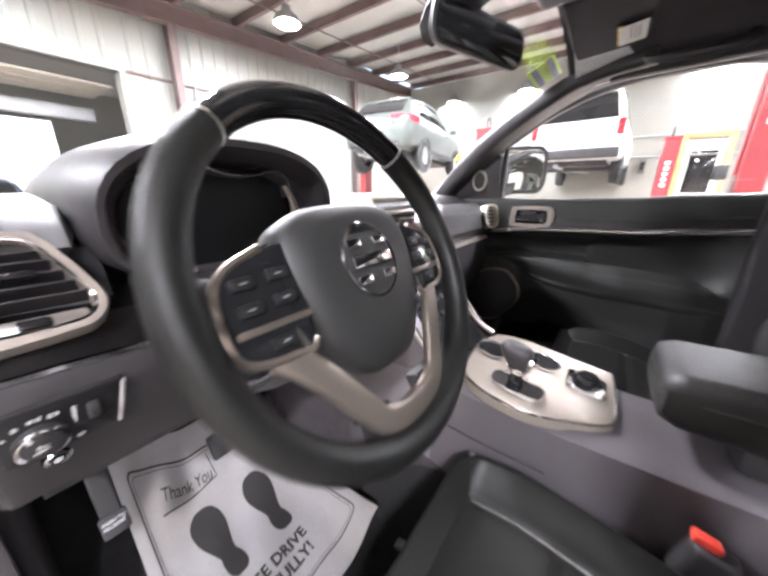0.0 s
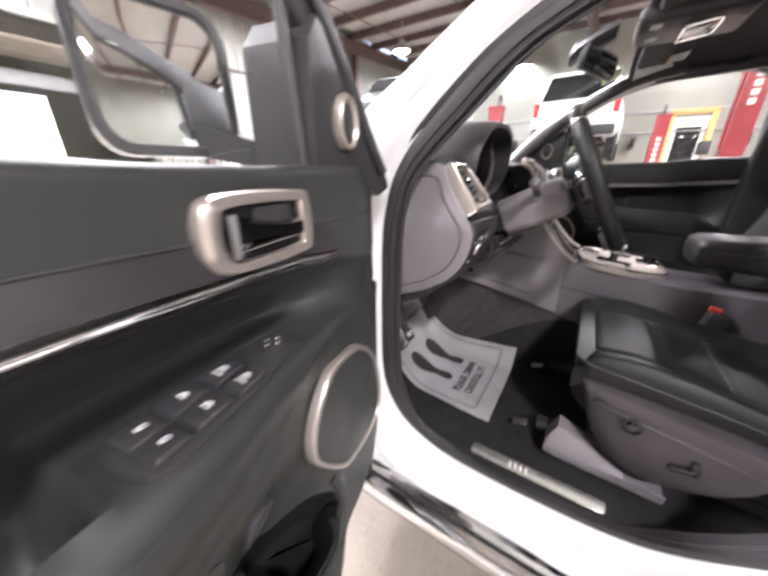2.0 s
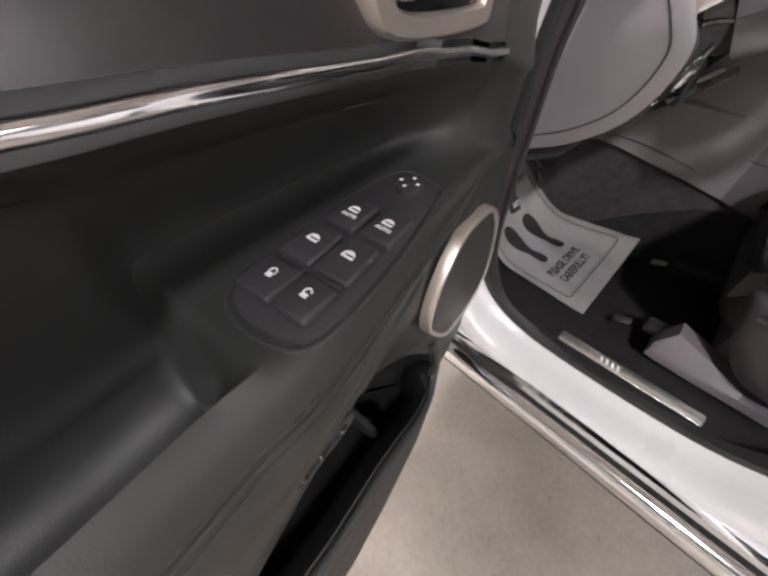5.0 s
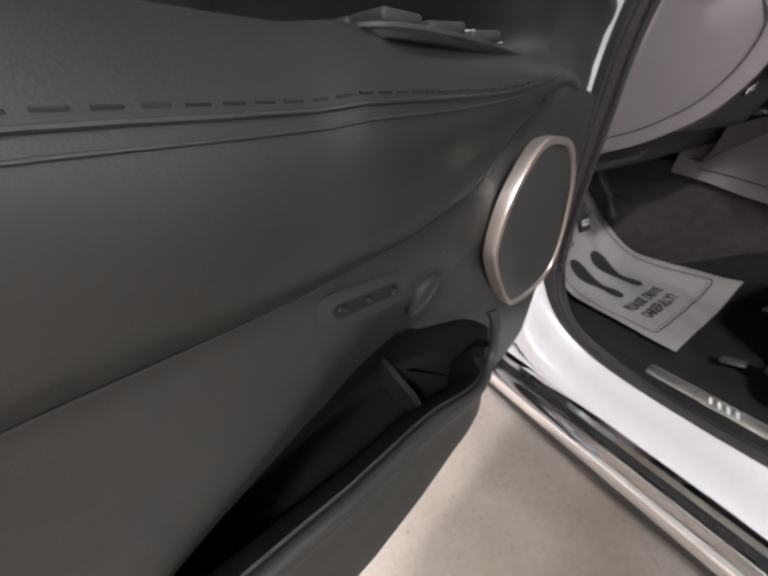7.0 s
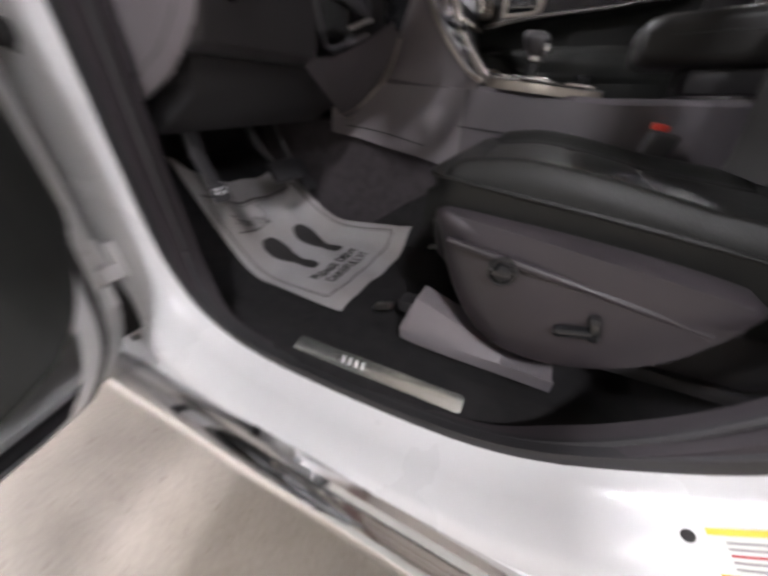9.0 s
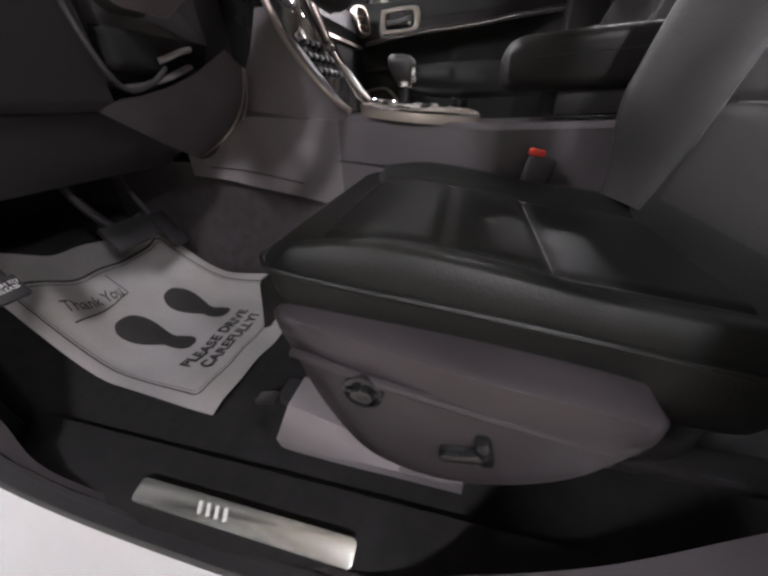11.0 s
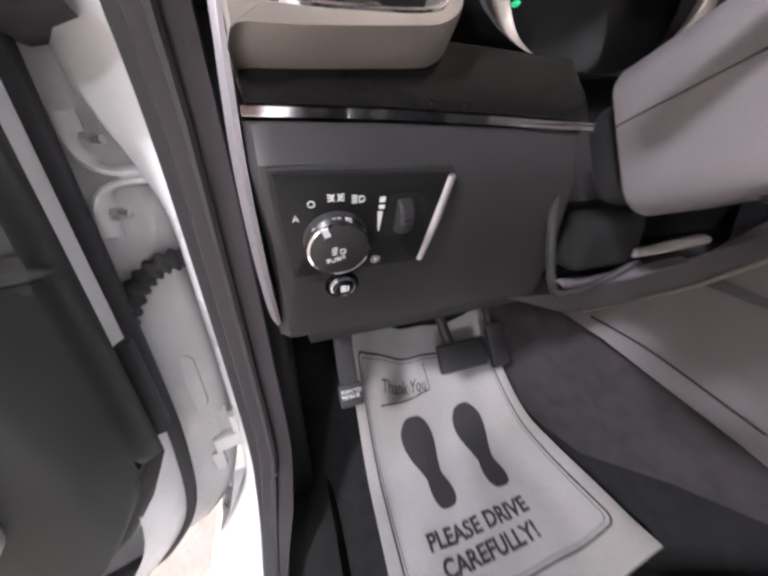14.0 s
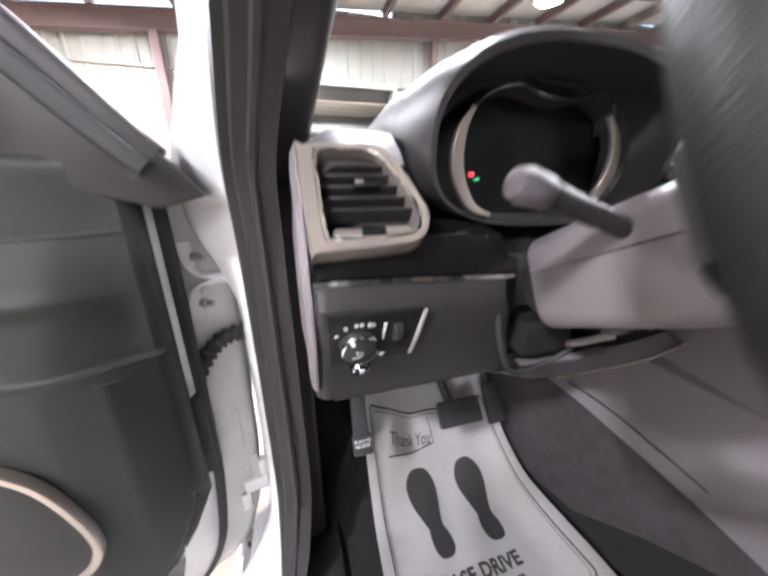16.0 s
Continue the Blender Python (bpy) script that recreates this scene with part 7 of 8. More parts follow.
    dp("pocket_lamp", lathe([(.030, -.004), (.031, .004), (.027, .006), (.024, .003), (.001, .003)], aim(lamp_at, lamp_face), 28), RUBBER, None, "round dark lamp lens in the pocket")
    return t


door("driver_door", DM, "black-trimmed driver door standing wide open on its hinges", True)
door("passenger_door", CM, "closed black-trimmed passenger door with a bright strip", False)

# the cabin's upper part stands taller above the belt line
TALL = [car, lin, oh, rv, st] + [o for o in scene.objects if o.parent is None and o.name.split(".")[0] in ("sun_visor", "driver_door", "passenger_door")]
for top in TALL:
    for ob in top.children_recursive:
        if ob.type == "MESH":
            for v in ob.data.vertices:
                v.co.z += .055 * smoothstep(1.33, 1.52, v.co.z)

# tyre label on the body behind the door opening
lb = thing("tyre_label", (-.855, -.90, .585), "white tyre label with yellow bands on the sill paint", "label")
LAB = [i for i, p in enumerate(AP) if -.99 < p.y < -.80 and p.z < .90]


def on_ledge(a, b, d=.0015):
    """a runs back along the ledge from its front end in metres, b from its inner to its outer edge."""
    k = 0
    run = a
    while k < len(LAB) - 2:
        i, j = LAB[len(LAB) - 1 - k], LAB[len(LAB) - 2 - k]
        step = (lerp(SHUT[2][j], SHUT[3][j], .5) - lerp(SHUT[2][i], SHUT[3][i], .5)).length
        if run <= step:
            break
        run -= step
        k += 1
    p, q = lerp(SHUT[2][i], SHUT[3][i], b), lerp(SHUT[2][j], SHUT[3][j], b)
    return lerp(p, q, run / step) - outward(i) * d


part("label_sheet", sheet(lambda u, v: on_ledge(lerp(.028, .173, u), lerp(.10, .95, v), .0020), 20, 4, .0006), LABEL, lb)
for v0, v1 in ((.08, .20), (.84, .97)):
    part("label_band", sheet(lambda u, v: on_ledge(lerp(.033, .173, u), lerp(v0, v1, v), .0032), 16, 2, .0004), YELLOW, lb)
for k in range(5):
    part("label_line", sheet(lambda u, v: on_ledge(lerp(.045, .153 - .012 * (k % 3), u), .30 + .105 * k + .035 * v, .0032), 12, 1, .0004), INKGREY if k != 2 else TAILRED, lb)
part("label_dot", lathe([(.006, 0), (.006, .001)], aim(on_ledge(.018, .25, .003), -outward(LAB[-4])), 14), INK, lb)


# ---- things standing in the hall ----
def post_lift(x, y, label, h, arm_dir, group="lift posts", reach=None):
    az = reach if reach else 1.12 if h > 2.45 else .35
    t = thing("lift_post", (x, y, 0), label, "car lift", group)
    part("column", loft([[V(x + a, y + b, z) for a, b in ((-.14, -.11), (.14, -.11), (.14, .11), (.05, .11), (.05, .06), (-.05, .06), (-.05, .11), (-.14, .11))] for z in (.03, h)]), LIFTRED, t, "red painted steel column")
    part("base_plate", box((x, y, .015), (.45, .5, .03), .006), LIFTRED, t)
    part("top_cap", box((x, y, h + .02), (.32, .26, .04), .008), LIFTRED, t)
    part("carriage", box((x, y + .02, az + .2), (.22, .22, .55), .02), PRIMERED, t)
    for k in range(5):
        part("letter_bar", box((x - .142, y, h - .42 - k * .10), (.004, .07, .065), .001), LABEL, t, "white lettering block")
    for s in (-1, 1):
        a = Vector(arm_dir) * .5
        part("lift_arm", tube([V(x, y, az), V(x + a.x + s * .55 * abs(a.y) * 2, y + a.y + s * .55 * abs(a.x) * 2, az + .02)], .05, 8), LIFTYELLOW, t, "yellow swing arm")
    part("hose", tube(curve([V(x + .16, y, h - .1), V(x + .25, y, h + .12), V(x + .15, y, h + .25), V(x + .05, y, h + .1), V(x + .16, y, h - .5), V(x + .15, y, .4)], 5), .012, 6), RUBBER, t)
    return t


post_lift(5.35, 1.45, "short red lift post with white lettering and a hose loop", 2.42, (.3, 1, 0), reach=1.95)
post_lift(4.85, -1.85, "red lift post beside the parked car's passenger side", 2.95, (0, -1, 0))
post_lift(7.7, -1.35, "slim red lift post with white lettering further back", 2.35, (0, 1, 0))
post_lift(7.2, 5.75, "red lift post behind the raised silver car", 3.3, (0, -1, 0))


def vehicle(name, base, yaw, lift, dims, paint, label, boxy):
    """A simple raised vehicle: body, glass house, wheels, lamps. dims: length, width, height; its tail faces its own -x."""
    L, Wd, Hh = dims
    t = thing(name, (base[0], base[1], lift), label, "vehicle", "raised vehicles")
    m = Matrix.Translation((base[0], base[1], lift)) @ Matrix.Rotation(yaw, 4, "Z")
    hb = Hh * (.60 if not boxy else .62)
    def ring(x, w, z0, z1, n=5):
        return [m @ V(x, a, (z0 + z1) / 2 + b) for a, b in rect(w, z1 - z0, min(.14, (z1 - z0) * .3), n)]
    part("body", loft([ring(-L / 2 + .02, Wd * .86, .42, hb * .92), ring(-L / 2 + .10, Wd * .97, .34, hb), ring(-L / 4, Wd, .30, hb), ring(0, Wd, .30, hb), ring(L / 4, Wd, .30, hb * .98), ring(L / 2 - .25, Wd * .94, .34, hb * .90), ring(L / 2, Wd * .8, .42, hb * .78)]), paint, t, sharp=40)
    def cab(x, w, z):
        return [m @ V(x + dx, a, z) for a, dx in ((-w / 2, 0), (w / 2, 0), (w / 2, .002), (-w / 2, .002))]
    x0, x1 = -L / 2 + (.12 if not boxy else .10), L * .22
    gh = loft([[m @ V(lerp(x0, x1, u) + (.32 if u == 0 else -.55 if u == 1 else 0) * f, s, z) for u, s in ((0, -1 * w), (.5, -1 * w), (1, -1 * w), (1, w), (.5, w), (0, w))] for z, w, f in ((hb - .03, Wd * .47, 0), (lerp(hb, Hh, .55), Wd * .43, .5), (Hh - .05, Wd * .37, .9), (Hh, Wd * .33, 1.0))])
    part("cabin", gh, paint, t)
    rw = m @ Matrix.Rotation(radians(0), 4, "Z")
    zc = lerp(hb, Hh, .48)
    tilt = .0
    part("rear_window", loft([[m @ V(x0 + .30 * (z - hb) / (Hh - hb) - .012, s * w, z) for s in (-1, 1)] + [m @ V(x0 + .30 * (z - hb) / (Hh - hb) + .02, s * w, z) for s in (1, -1)] for z, w in ((hb + .05, Wd * .40), (Hh - .09, Wd * .335))]), GLOSS, t, "dark rear window")
    for s in (-1, 1):
        for u0, u1 in ((.12, .36), (.40, .64), (.68, .90)):
            part("side_window", loft([[m @ V(lerp(x0, x1, u) + (.30 - .8 * u) * (z - hb) / (Hh - hb) * .8, s * w, z) for u in (u0, u1)] + [m @ V(lerp(x0, x1, u) + (.30 - .8 * u) * (z - hb) / (Hh - hb) * .8, s * (w - .05), z) for u in (u1, u0)] for z, w in ((hb + .06, Wd * .465), (Hh - .12, Wd * .41))]), GLOSS, t, "dark side window")
        part("tail_lamp", box((0, 0, 0), (.10, .34 if not boxy else .14, .16 if not boxy else .34), .03, 2, m @ Matrix.Translation((-L / 2 + .06, s * Wd * (.36 if not boxy else .44), hb * .86))), TAILRED, t, "red tail lamp")
        for xx in (-L * .30, L * .31):
            wm = aim(m @ V(xx, s * (Wd / 2 - .11), .16), m.to_3x3() @ V(0, s, 0))
            ty = part("tyre", lathe([(.20, -.10), (.32, -.11), (.345, -.06), (.345, .06), (.32, .11), (.20, .10)], wm, 28, False), TYRE, t)
            part("rim", lathe([(.205, .09), (.19, .05), (.05, .06), (.01, .07)], wm, 20), STEEL, ty)
        part("arch", lathe([(.37, .0), (.42, .01), (.42, .03), (.37, .03)], aim(m @ V(-L * .30, s * (Wd / 2 - .03), .18), m.to_3x3() @ V(0, s, 0)), 24, False), RUBBER, t)
    part("bumper", box((0, 0, 0), (.16, Wd * .94, .22), .05, 3, m @ Matrix.Translation((-L / 2 + .02, 0, .46))), RUBBER if boxy else paint, t)
    part("plate_panel", box((0, 0, 0), (.02, .5, .13), .01, 2, m @ Matrix.Translation((-L / 2 + .004, 0, hb * .78))), LABEL, t, "pale number plate panel")
    part("underside", box((0, 0, 0), (L * .86, Wd * .7, .14), .03, 2, m @ Matrix.Translation((0, 0, .28))), RUBBER, t, "dark underside with pipes")
    part("exhaust", tube([m @ V(-L * .46, .35, .22), m @ V(-L * .2, .3, .2), m @ V(L * .2, 0, .22)], .05, 8), GREYPAINT, t)
    part("axle", tube([m @ V(-L * .30, -Wd * .4, .18), m @ V(-L * .30, Wd * .4, .18)], .06, 8), RUBBER, t)
    return t


def crossover(name, base, yaw, lift, paint, label, group="raised vehicles"):
    """A rounded five-door car with a sloping tail; its tail faces its own -x."""
    t = thing(name, (base[0], base[1], lift), label, "vehicle", group)
    m = Matrix.Translation((base[0], base[1], lift)) @ Matrix.Rotation(yaw, 4, "Z")
    # along the car: x, half width, underside, belt line, roof, half width of the roof
    ST = [(-2.22, .66, .50, .86, .90, .60), (-2.16, .80, .40, .96, 1.00, .70), (-2.02, .87, .36, 1.02, 1.10, .70), (-1.80, .90, .34, 1.04, 1.30, .66), (-1.52, .91, .34, 1.04, 1.46, .63), (-1.15, .915, .32, 1.03, 1.545, .62), (-.6, .92, .30, 1.01, 1.60, .62), (0, .92, .30, .99, 1.60, .62), (.35, .92, .30, .98, 1.55, .62), (.75, .92, .30, .97, 1.34, .66), (1.10, .91, .30, .95, 1.06, .72), (1.30, .90, .32, .93, .99, .72), (1.75, .88, .36, .86, .90, .66), (2.10, .76, .42, .74, .77, .56), (2.22, .55, .48, .62, .66, .42)]

    def sec(st, off=0.0):
        x, w, z0, zb, zr, wr = st
        half = [(0, z0), (w * .80, z0), (w * .97, z0 + .10), (w, lerp(z0, zb, .45)), (w * .985, lerp(z0, zb, .8)), (w * .955, zb), (lerp(w * .955, wr, .55), lerp(zb, zr, .55)), (wr, lerp(zb, zr, .92)), (wr * .80, zr), (0, zr + .015)]
        return [m @ V(x, -p, z) for p, z in half] + [m @ V(x, p, z) for p, z in reversed(half[1:-1])]
    P = [sec(s0) for s0 in ST]
    part("body", loft([list(r) for r in zip(*[curve(list(c), 3) for c in zip(*P)])]), paint, t, sharp=35)

    def side(x, k):
        for a0, b0 in zip(ST, ST[1:]):
            if a0[0] <= x <= b0[0]:
                f = (x - a0[0]) / (b0[0] - a0[0])
                w, zb, zr, wr = (lerp(a0[j], b0[j], f) for j in (1, 3, 4, 5))
                return lerp(w * .955, wr, min(1, k / .92)) if k < .92 else wr, lerp(zb, zr, k)
    for sy in (-1, 1):
        for xs in ((-1.62, -1.30, -1.02), (-.92, -.5, -.08), (.0, .35, .70)):
            bm = bmesh.new()
            g = [[bm.verts.new(m @ V(x + (.0 if x < .6 else -.10 * k), sy * (side(x, k)[0] + .010), side(x, k)[1])) for k in (.10, .45, .80)] for x in xs]
            for c0, c1 in zip(g, g[1:]):
                for i in range(2):
                    bm.faces.new((c0[i], c0[i + 1], c1[i + 1], c1[i]))
            bmesh.ops.solidify(bm, geom=bm.faces[:], thickness=.006)
            part("side_window", bm, GLOSS, t, "dark side window")
        part("tail_lamp", loft([[m @ V(x + dx, sy * (w + dw), z) for z, dx, dw in ((.90, 0, 0), (.98, .02, .0), (1.04, .05, -.02), (1.00, .06, -.03), (.90, .04, -.02))] for x, w in ((-2.20, .40), (-2.21, .60), (-2.13, .80), (-1.98, .892), (-1.80, .905))]), TAILRED, t, "red wrap-round tail lamp")
        for xx in (-1.32, 1.33):
            wm = aim(m @ V(xx, sy * .80, .27), m.to_3x3() @ V(0, sy, 0))
            part("wheel_arch", lathe([(.40, .06), (.385, .128), (.36, .125), (.30, .02)], wm, 32, False), RUBBER, t)
            ty = part("tyre", lathe([(.20, -.10), (.31, -.11), (.335, -.06), (.335, .06), (.31, .11), (.20, .115)], wm, 32, False), TYRE, t)
            rim = [lathe([(.205, .10), (.195, .07), (.05, .06), (.045, .10), (.01, .105)], wm, 24)]
            for k in range(5):
                rim.append(box((0, 0, 0), (.045, .15, .025), .008, 1, wm @ Matrix.Rotation(2 * math.pi * k / 5, 4, "Z") @ Matrix.Translation((0, .12, .095))))
            part("rim", join(*rim), STEEL, ty)
        part("outside_mirror", box((0, 0, 0), (.10, .18, .13), .04, 3, m @ Matrix.Translation((.62, sy * 1.0, 1.06))), paint, t)
        for xx in (-.55, .30):
            part("door_handle", box((0, 0, 0), (.17, .03, .028), .01, 2, m @ Matrix.Translation((xx, sy * .915, .90))), paint, t)
        part("sill_cladding", box((0, 0, 0), (2.2, .05, .12), .02, 2, m @ Matrix.Translation((0, sy * .90, .36))), RUBBER, t)
    part("rear_window", loft([[m @ V(x - .022, y, z) for y in (-w, -w * .5, w * .5, w)] + [m @ V(x + .02, y, z - .01) for y in (w, -w)] for x, z, w in ((-1.985, 1.145, .58), (-1.80, 1.325, .57), (-1.56, 1.465, .53))]), GLOSS, t, "dark raked rear window")
    part("windscreen", loft([[m @ V(x + .015, y, z + .012) for y in (-w, w)] + [m @ V(x - .02, y, z - .01) for y in (w, -w)] for x, z, w in ((1.06, 1.09, .66), (.78, 1.345, .60), (.46, 1.535, .56))]), GLOSS, t, "dark windscreen")
    part("bumper", loft([[m @ V(x, y, z) for x, z in ((-2.24 + d, .42), (-2.27 + d, .52), (-2.26 + d, .66), (-2.20 + d, .70), (-2.10 + d, .44))] for y, d in ((-.86, .22), (-.70, .06), (0, 0), (.70, .06), (.86, .22))]), paint, t, "body-coloured rear bumper")
    part("bumper_insert", box((0, 0, 0), (.05, 1.25, .13), .02, 2, m @ Matrix.Translation((-2.25, 0, .45))), RUBBER, t)
    part("plate_panel", box((0, 0, 0), (.02, .36, .12), .01, 2, m @ Matrix.Translation((-2.235, 0, .80))), LABEL, t, "pale number plate panel")
    part("roof_spoiler", box((0, 0, 0), (.22, 1.05, .03), .012, 2, m @ Matrix.Translation((-1.50, 0, 1.50)) @ Matrix.Rotation(radians(-18), 4, "Y")), paint, t)
    part("underside", box((0, 0, 0), (3.7, 1.3, .14), .03, 2, m @ Matrix.Translation((0, 0, .28))), RUBBER, t, "dark underside")
    part("silencer", box((0, 0, 0), (.32, .75, .17), .06, 3, m @ Matrix.Translation((-1.85, .1, .30))), GREYPAINT, t)
    part("exhaust", tube([m @ V(-2.2, .45, .28), m @ V(-1.8, .4, .24), m @ V(-.8, .1, .2), m @ V(1.2, 0, .22)], .035, 8), GREYPAINT, t)
    part("axle", tube([m @ V(-1.32, -.7, .22), m @ V(-1.32, .7, .22)], .05, 8), RUBBER, t)
    return t


crossover("raised_crossover", (7.57, 4.32), radians(8), 1.95, SILVERCAR, "silver-green crossover raised on a two-post lift")
vehicle("raised_pickup", (11.0, .25), radians(-3), 1.80, (5.2, 2.0, 1.85), WHITE, "white tailgated truck raised high on a lift", True)
crossover("parked_car", (-.3, 11.6), radians(90), 0.06, BLUECAR, "dark blue car parked in the bright annexe", "")

# work benches, stools, bins and cabinets along the far side
def bench(x, y, w, d, h, label):
    t = thing("work_bench", (x, y, 0), label, "work bench", "work benches")
    part("bench_top", box((x, y, h - .02), (w, d, .04), .006), BENCH, t)
    for a in (-1, 1):
        for b in (-1, 1):
            part("leg", box((x + a * (w / 2 - .04), y + b * (d / 2 - .04), (h - .04) / 2), (.05, .05, h - .04), .004), GREYPAINT, t)
    part("shelf", box((x, y, .25), (w - .1, d - .1, .03), .004), GREYPAINT, t)
    return t


def clutter(name, cat, x, y, z, s, material, label, kind=0):
    t = thing(name, (x, y, z), label, cat)
    if kind == 0:
        part("body", box((x, y, z + s[2] / 2), s, min(s) * .08, 2), material, t)
        for k in range(3):
            part("drawer_front", box((x - s[0] / 2 - .006, y, z + s[2] * (.2 + .3 * k)), (.014, s[1] * .88, s[2] * .24), .003), material, t)
        part("top_tray", box((x, y, z + s[2] + .01), (s[0] * 1.04, s[1] * 1.04, .02), .004), GREYPAINT, t)
    else:
        m = Matrix.Translation((x, y, z))
        part("drum", lathe([(s[0] * .48, 0), (s[0] * .5, .02), (s[0] * .49, s[2] * .33), (s[0] * .5, s[2] * .35), (s[0] * .49, s[2] * .66), (s[0] * .5, s[2] * .68), (s[0] * .49, s[2] - .02), (s[0] * .45, s[2])], m, 24), material, t)
        part("lid", lathe([(s[0] * .47, s[2]), (s[0] * .44, s[2] + .02), (.02, s[2] + .025)], m, 24), GREYPAINT, t)
    return t


bench(7.6, .55, .6, 1.6, .95, "pale work bench below the raised truck")
bench(10.2, 1.6, .7, 2.2, .95, "pale work bench against the far wall")
bench(6.0, 7.45, 1.9, .6, 1.0, "work bench crowded with tools against the end wall")
clutter("tool_chest", "tool chest", 6.2, 2.55, 0, (.5, .8, .95), ORANGE, "orange tool chest under the raised car")
clutter("tool_chest", "tool chest", 7.9, -.75, 0, (.5, .7, .95), LIFTRED, "red tool chest beside the lift")
clutter("oil_drum", "drum", 7.0, -1.05, 0, (.58, .58, .9), LABEL, "white oil drum near the red lift", 1)
clutter("oil_drum", "drum", 2.45, 7.4, 0, (.5, .5, .9), GREYPAINT, "grey drum by the doorway", 1)
clutter("tool_chest", "tool chest", 5.45, 7.5, 1.0, (.55, .4, .5), GREYPAINT, "grey tool chest standing on the bench")
clutter("parts_drum", "drum", 6.05, 7.5, 1.0, (.34, .34, .62), LABEL, "white canister on the crowded bench", 1)
clutter("parts_drum", "drum", 6.45, 7.4, 1.0, (.26, .26, .40), RUBBER, "black canister on the crowded bench", 1)
clutter("parts_cabinet", "cabinet", 6.75, 7.55, 1.0, (.35, .35, .85), GREYPAINT, "grey parts cabinet on the crowded bench")
rack = thing("tool_rack", (6.0, 7.8, 1.6), "dark tool rack with hanging tools above the bench", "tool rack")
part("rail", box((6.0, 7.945, 1.95), (1.8, .07, .06), .005), GREYPAINT, rack)
for k in range(9):
    part("hanging_tool", box((5.25 + k * .19, 7.90, 1.83 - .04 * (k * 5 % 4)), (.03 + .012 * (k % 3), .02, .20 + .06 * (k * 3 % 4)), .006), RUBBER if k % 3 else LIFTRED, rack)
for x, y, lab in ((2.5, 7.5, "black-handled tool stand by the doorway"), (9.0, -2.35, "black bottle jack stand by the lift")):
    t = thing("tool_stand", (x, y, 0), lab, "tool stand")
    part("stem", tube([V(x, y, .05), V(x, y, 1.9)], .03, 10), GREYPAINT, t)
    part("foot", lathe([(.25, 0), (.25, .04), (.05, .06)], Matrix.Translation((x, y, 0)), 20), RUBBER, t)
    part("head", box((x, y, 1.8), (.26, .2, .3), .03), RUBBER, t)
    part("tray", box((x, y, 1.2), (.35, .3, .05), .01), GREYPAINT, t)
for k, (x, y) in enumerate(((6.9, -.30), (7.05, .20))):
    t = thing("work_stool", (x, y, 0), "tall dark metal stool under the raised truck", "stool", "work stools")
    part("seat", lathe([(.17, 1.18), (.18, 1.20), (.17, 1.23), (.02, 1.235)], Matrix.Translation((x, y, 0)), 20), RUBBER, t)
    for i in range(4):
        a = math.pi / 4 + i * math.pi / 2
        part("leg", tube([V(x + .12 * math.cos(a), y + .12 * math.sin(a), 1.18), V(x + .22 * math.cos(a), y + .22 * math.sin(a), 0)], .014, 8), GREYPAINT, t)
    part("foot_ring", tube([V(x + .18 * math.cos(i * math.pi / 8), y + .18 * math.sin(i * math.pi / 8), .3) for i in range(16)], .01, 6, True), GREYPAINT, t)

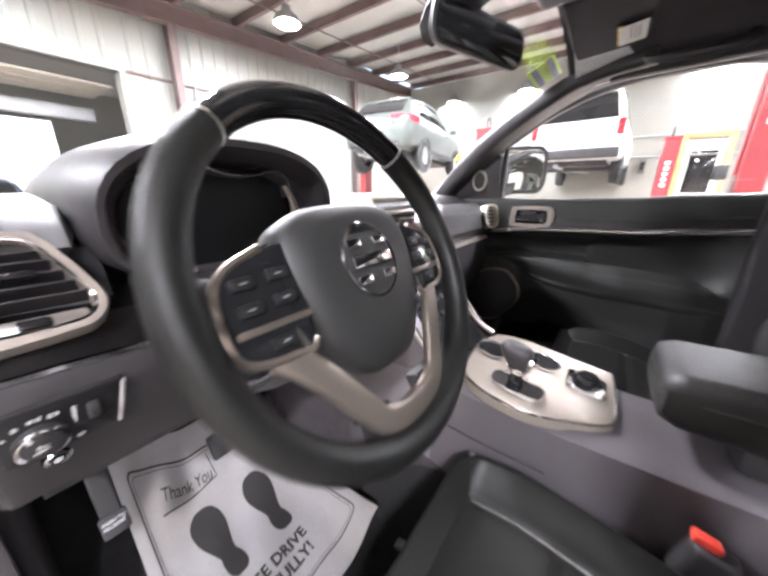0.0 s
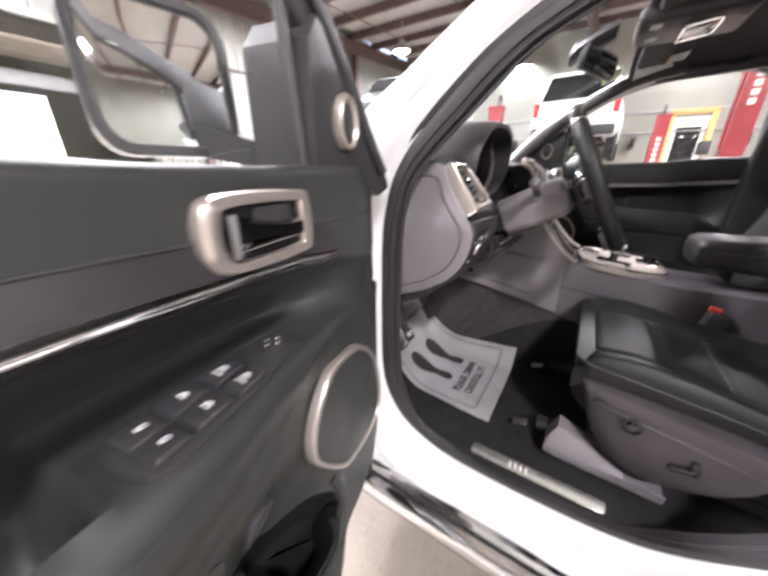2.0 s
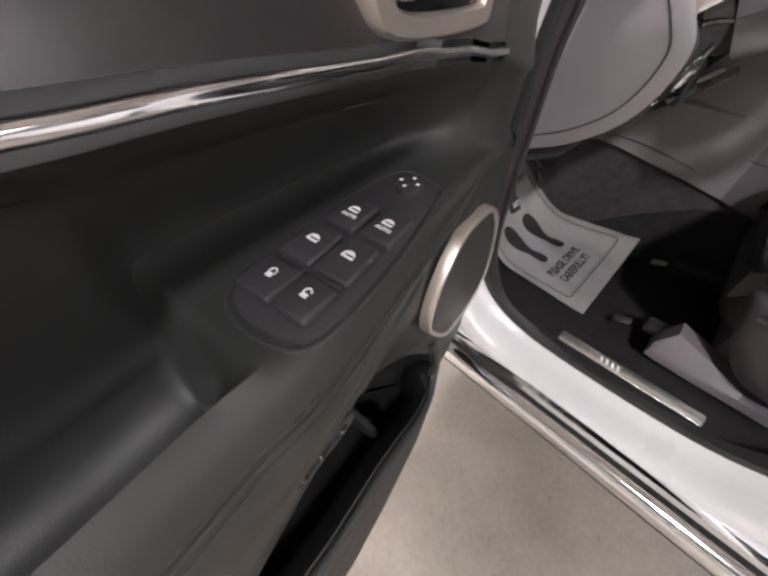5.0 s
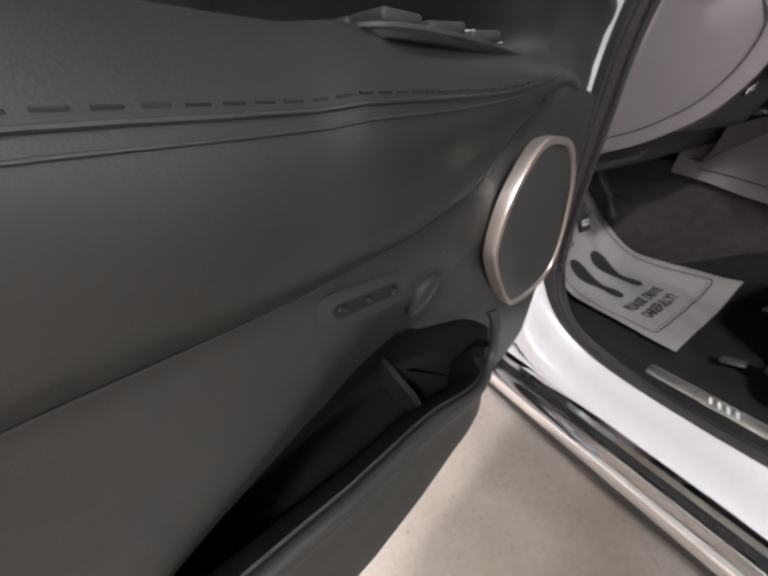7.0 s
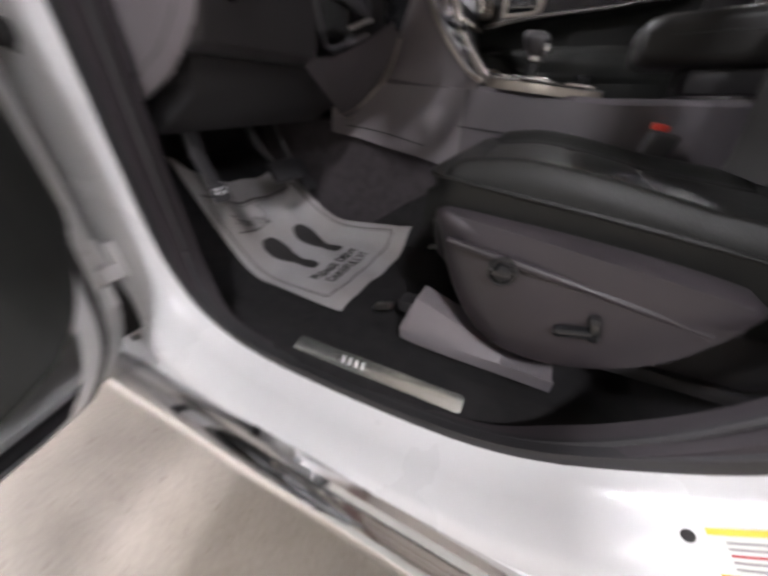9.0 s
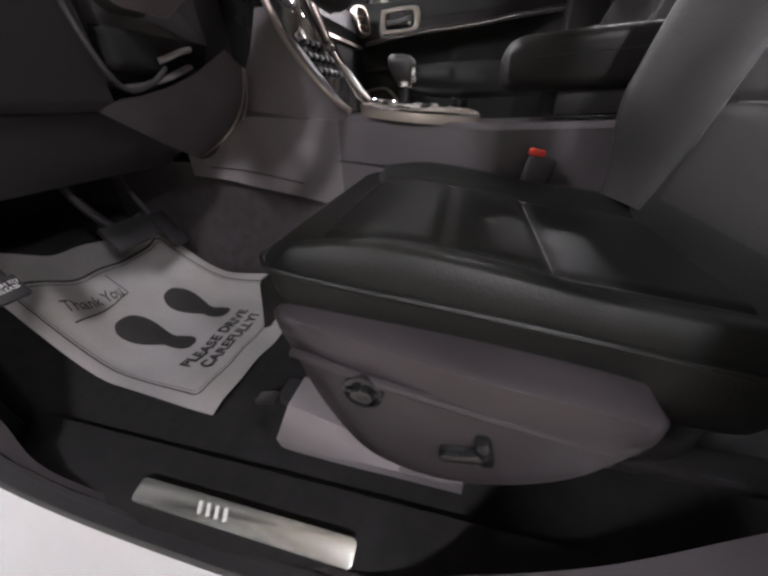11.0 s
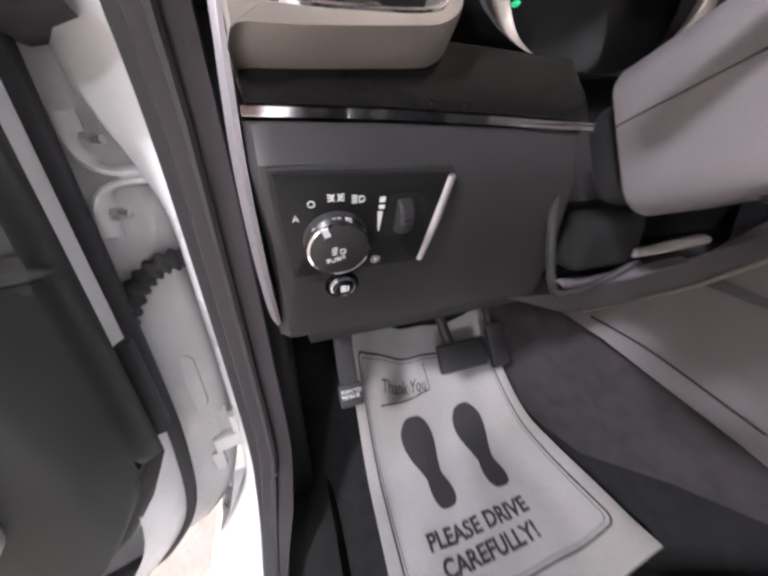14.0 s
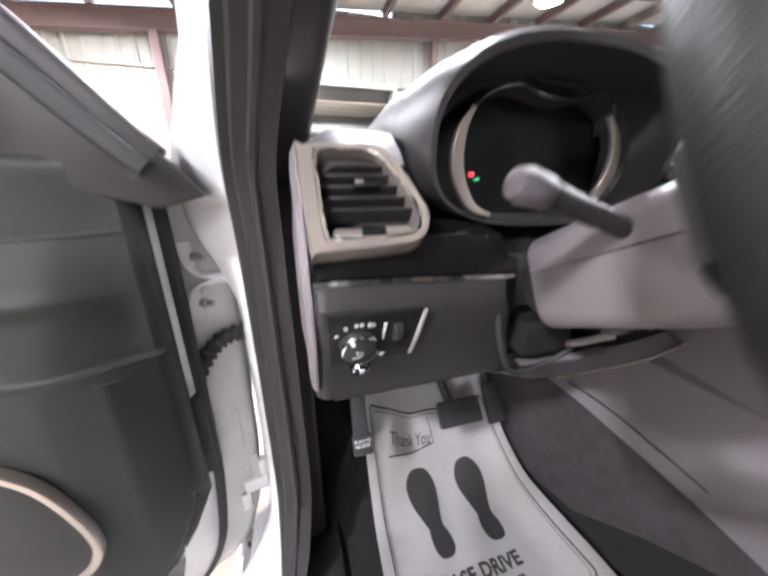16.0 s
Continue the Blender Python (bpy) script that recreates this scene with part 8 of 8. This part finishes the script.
# yellow wooden door frames in the far wall
for y0, w, lab in ((-2.6, 1.0, "yellow stained wooden door frame in the far wall"), (-6.2, 1.1, "yellow wooden frame with a pale door")):
    t = thing("door_frame", (12.9, y0, 0), lab, "door frame", "wooden door frames")
    for s in (-1, 1):
        part("jamb", box((12.93, y0 + s * w / 2, 1.5), (.12, .14, 3.0), .01), WOODTRIM, t)
    part("head", box((12.93, y0, 3.05), (.12, w + .14, .14), .01), WOODTRIM, t)
    part("door_leaf", box((12.99, y0, 1.45), (.05, w - .14, 2.9), .006), LABEL, t)
    part("glazing", box((12.96, y0, 2.0), (.02, w - .4, 1.2), .004), GLOSS, t)
for z in (2.5, 3.1):
    pipe = part("wall_pipe", tube([V(12.92, -8.5, z), V(12.92, 7.5, z)], .03, 8), GREYPAINT, None, "grey pipe along the far wall")
    tagged(pipe, "grey pipe run along the far wall", "pipe", "wall pipes")
sgn = thing("wall_sign", (12.9, .8, 3.2), "white sign with a red disc on the far wall", "sign")
part("sign_board", box((12.92, .8, 3.2), (.02, .35, .5), .004), LABEL, sgn)
part("sign_disc", lathe([(.12, 0), (.12, .006)], aim(V(12.905, .8, 3.27), (-1, 0, 0)), 24), LIFTRED, sgn)
for y0 in (-1.2, -3.9, 2.6):
    t = thing("wall_reel", (12.8, y0, 2.2), "black hose reel on the far wall", "hose reel", "hose reels")
    part("drum", lathe([(.2, -.06), (.24, -.06), (.24, -.04), (.12, -.04), (.12, .04), (.24, .04), (.24, .06), (.2, .06)], aim(V(12.75, y0, 2.2), (0, 1, 0)), 24), RUBBER, t)
    part("bracket", box((12.88, y0, 2.2), (.12, .06, .3), .01), LIFTRED, t)
# air line and conduit on the end wall
cond = thing("wall_conduit", (3.5, 7.9, 1.4), "grey conduit and switch boxes on the white end wall", "conduit")
part("pipe", tube([V(3.45, 7.93, .3), V(3.45, 7.93, 3.7)], .02, 8), GREYPAINT, cond)
part("switch_box", box((3.45, 7.90, 1.45), (.14, .08, .22), .01), GREYPAINT, cond)
part("switch_box", box((3.75, 7.90, 1.35), (.30, .10, .42), .01), LABEL, cond)
part("hook_reel", tube([V(2.55 + .09 * math.cos(i * math.pi / 8), 7.88, 1.9 + .12 * math.sin(i * math.pi / 8)) for i in range(16)], .015, 6, True), RUBBER, cond)
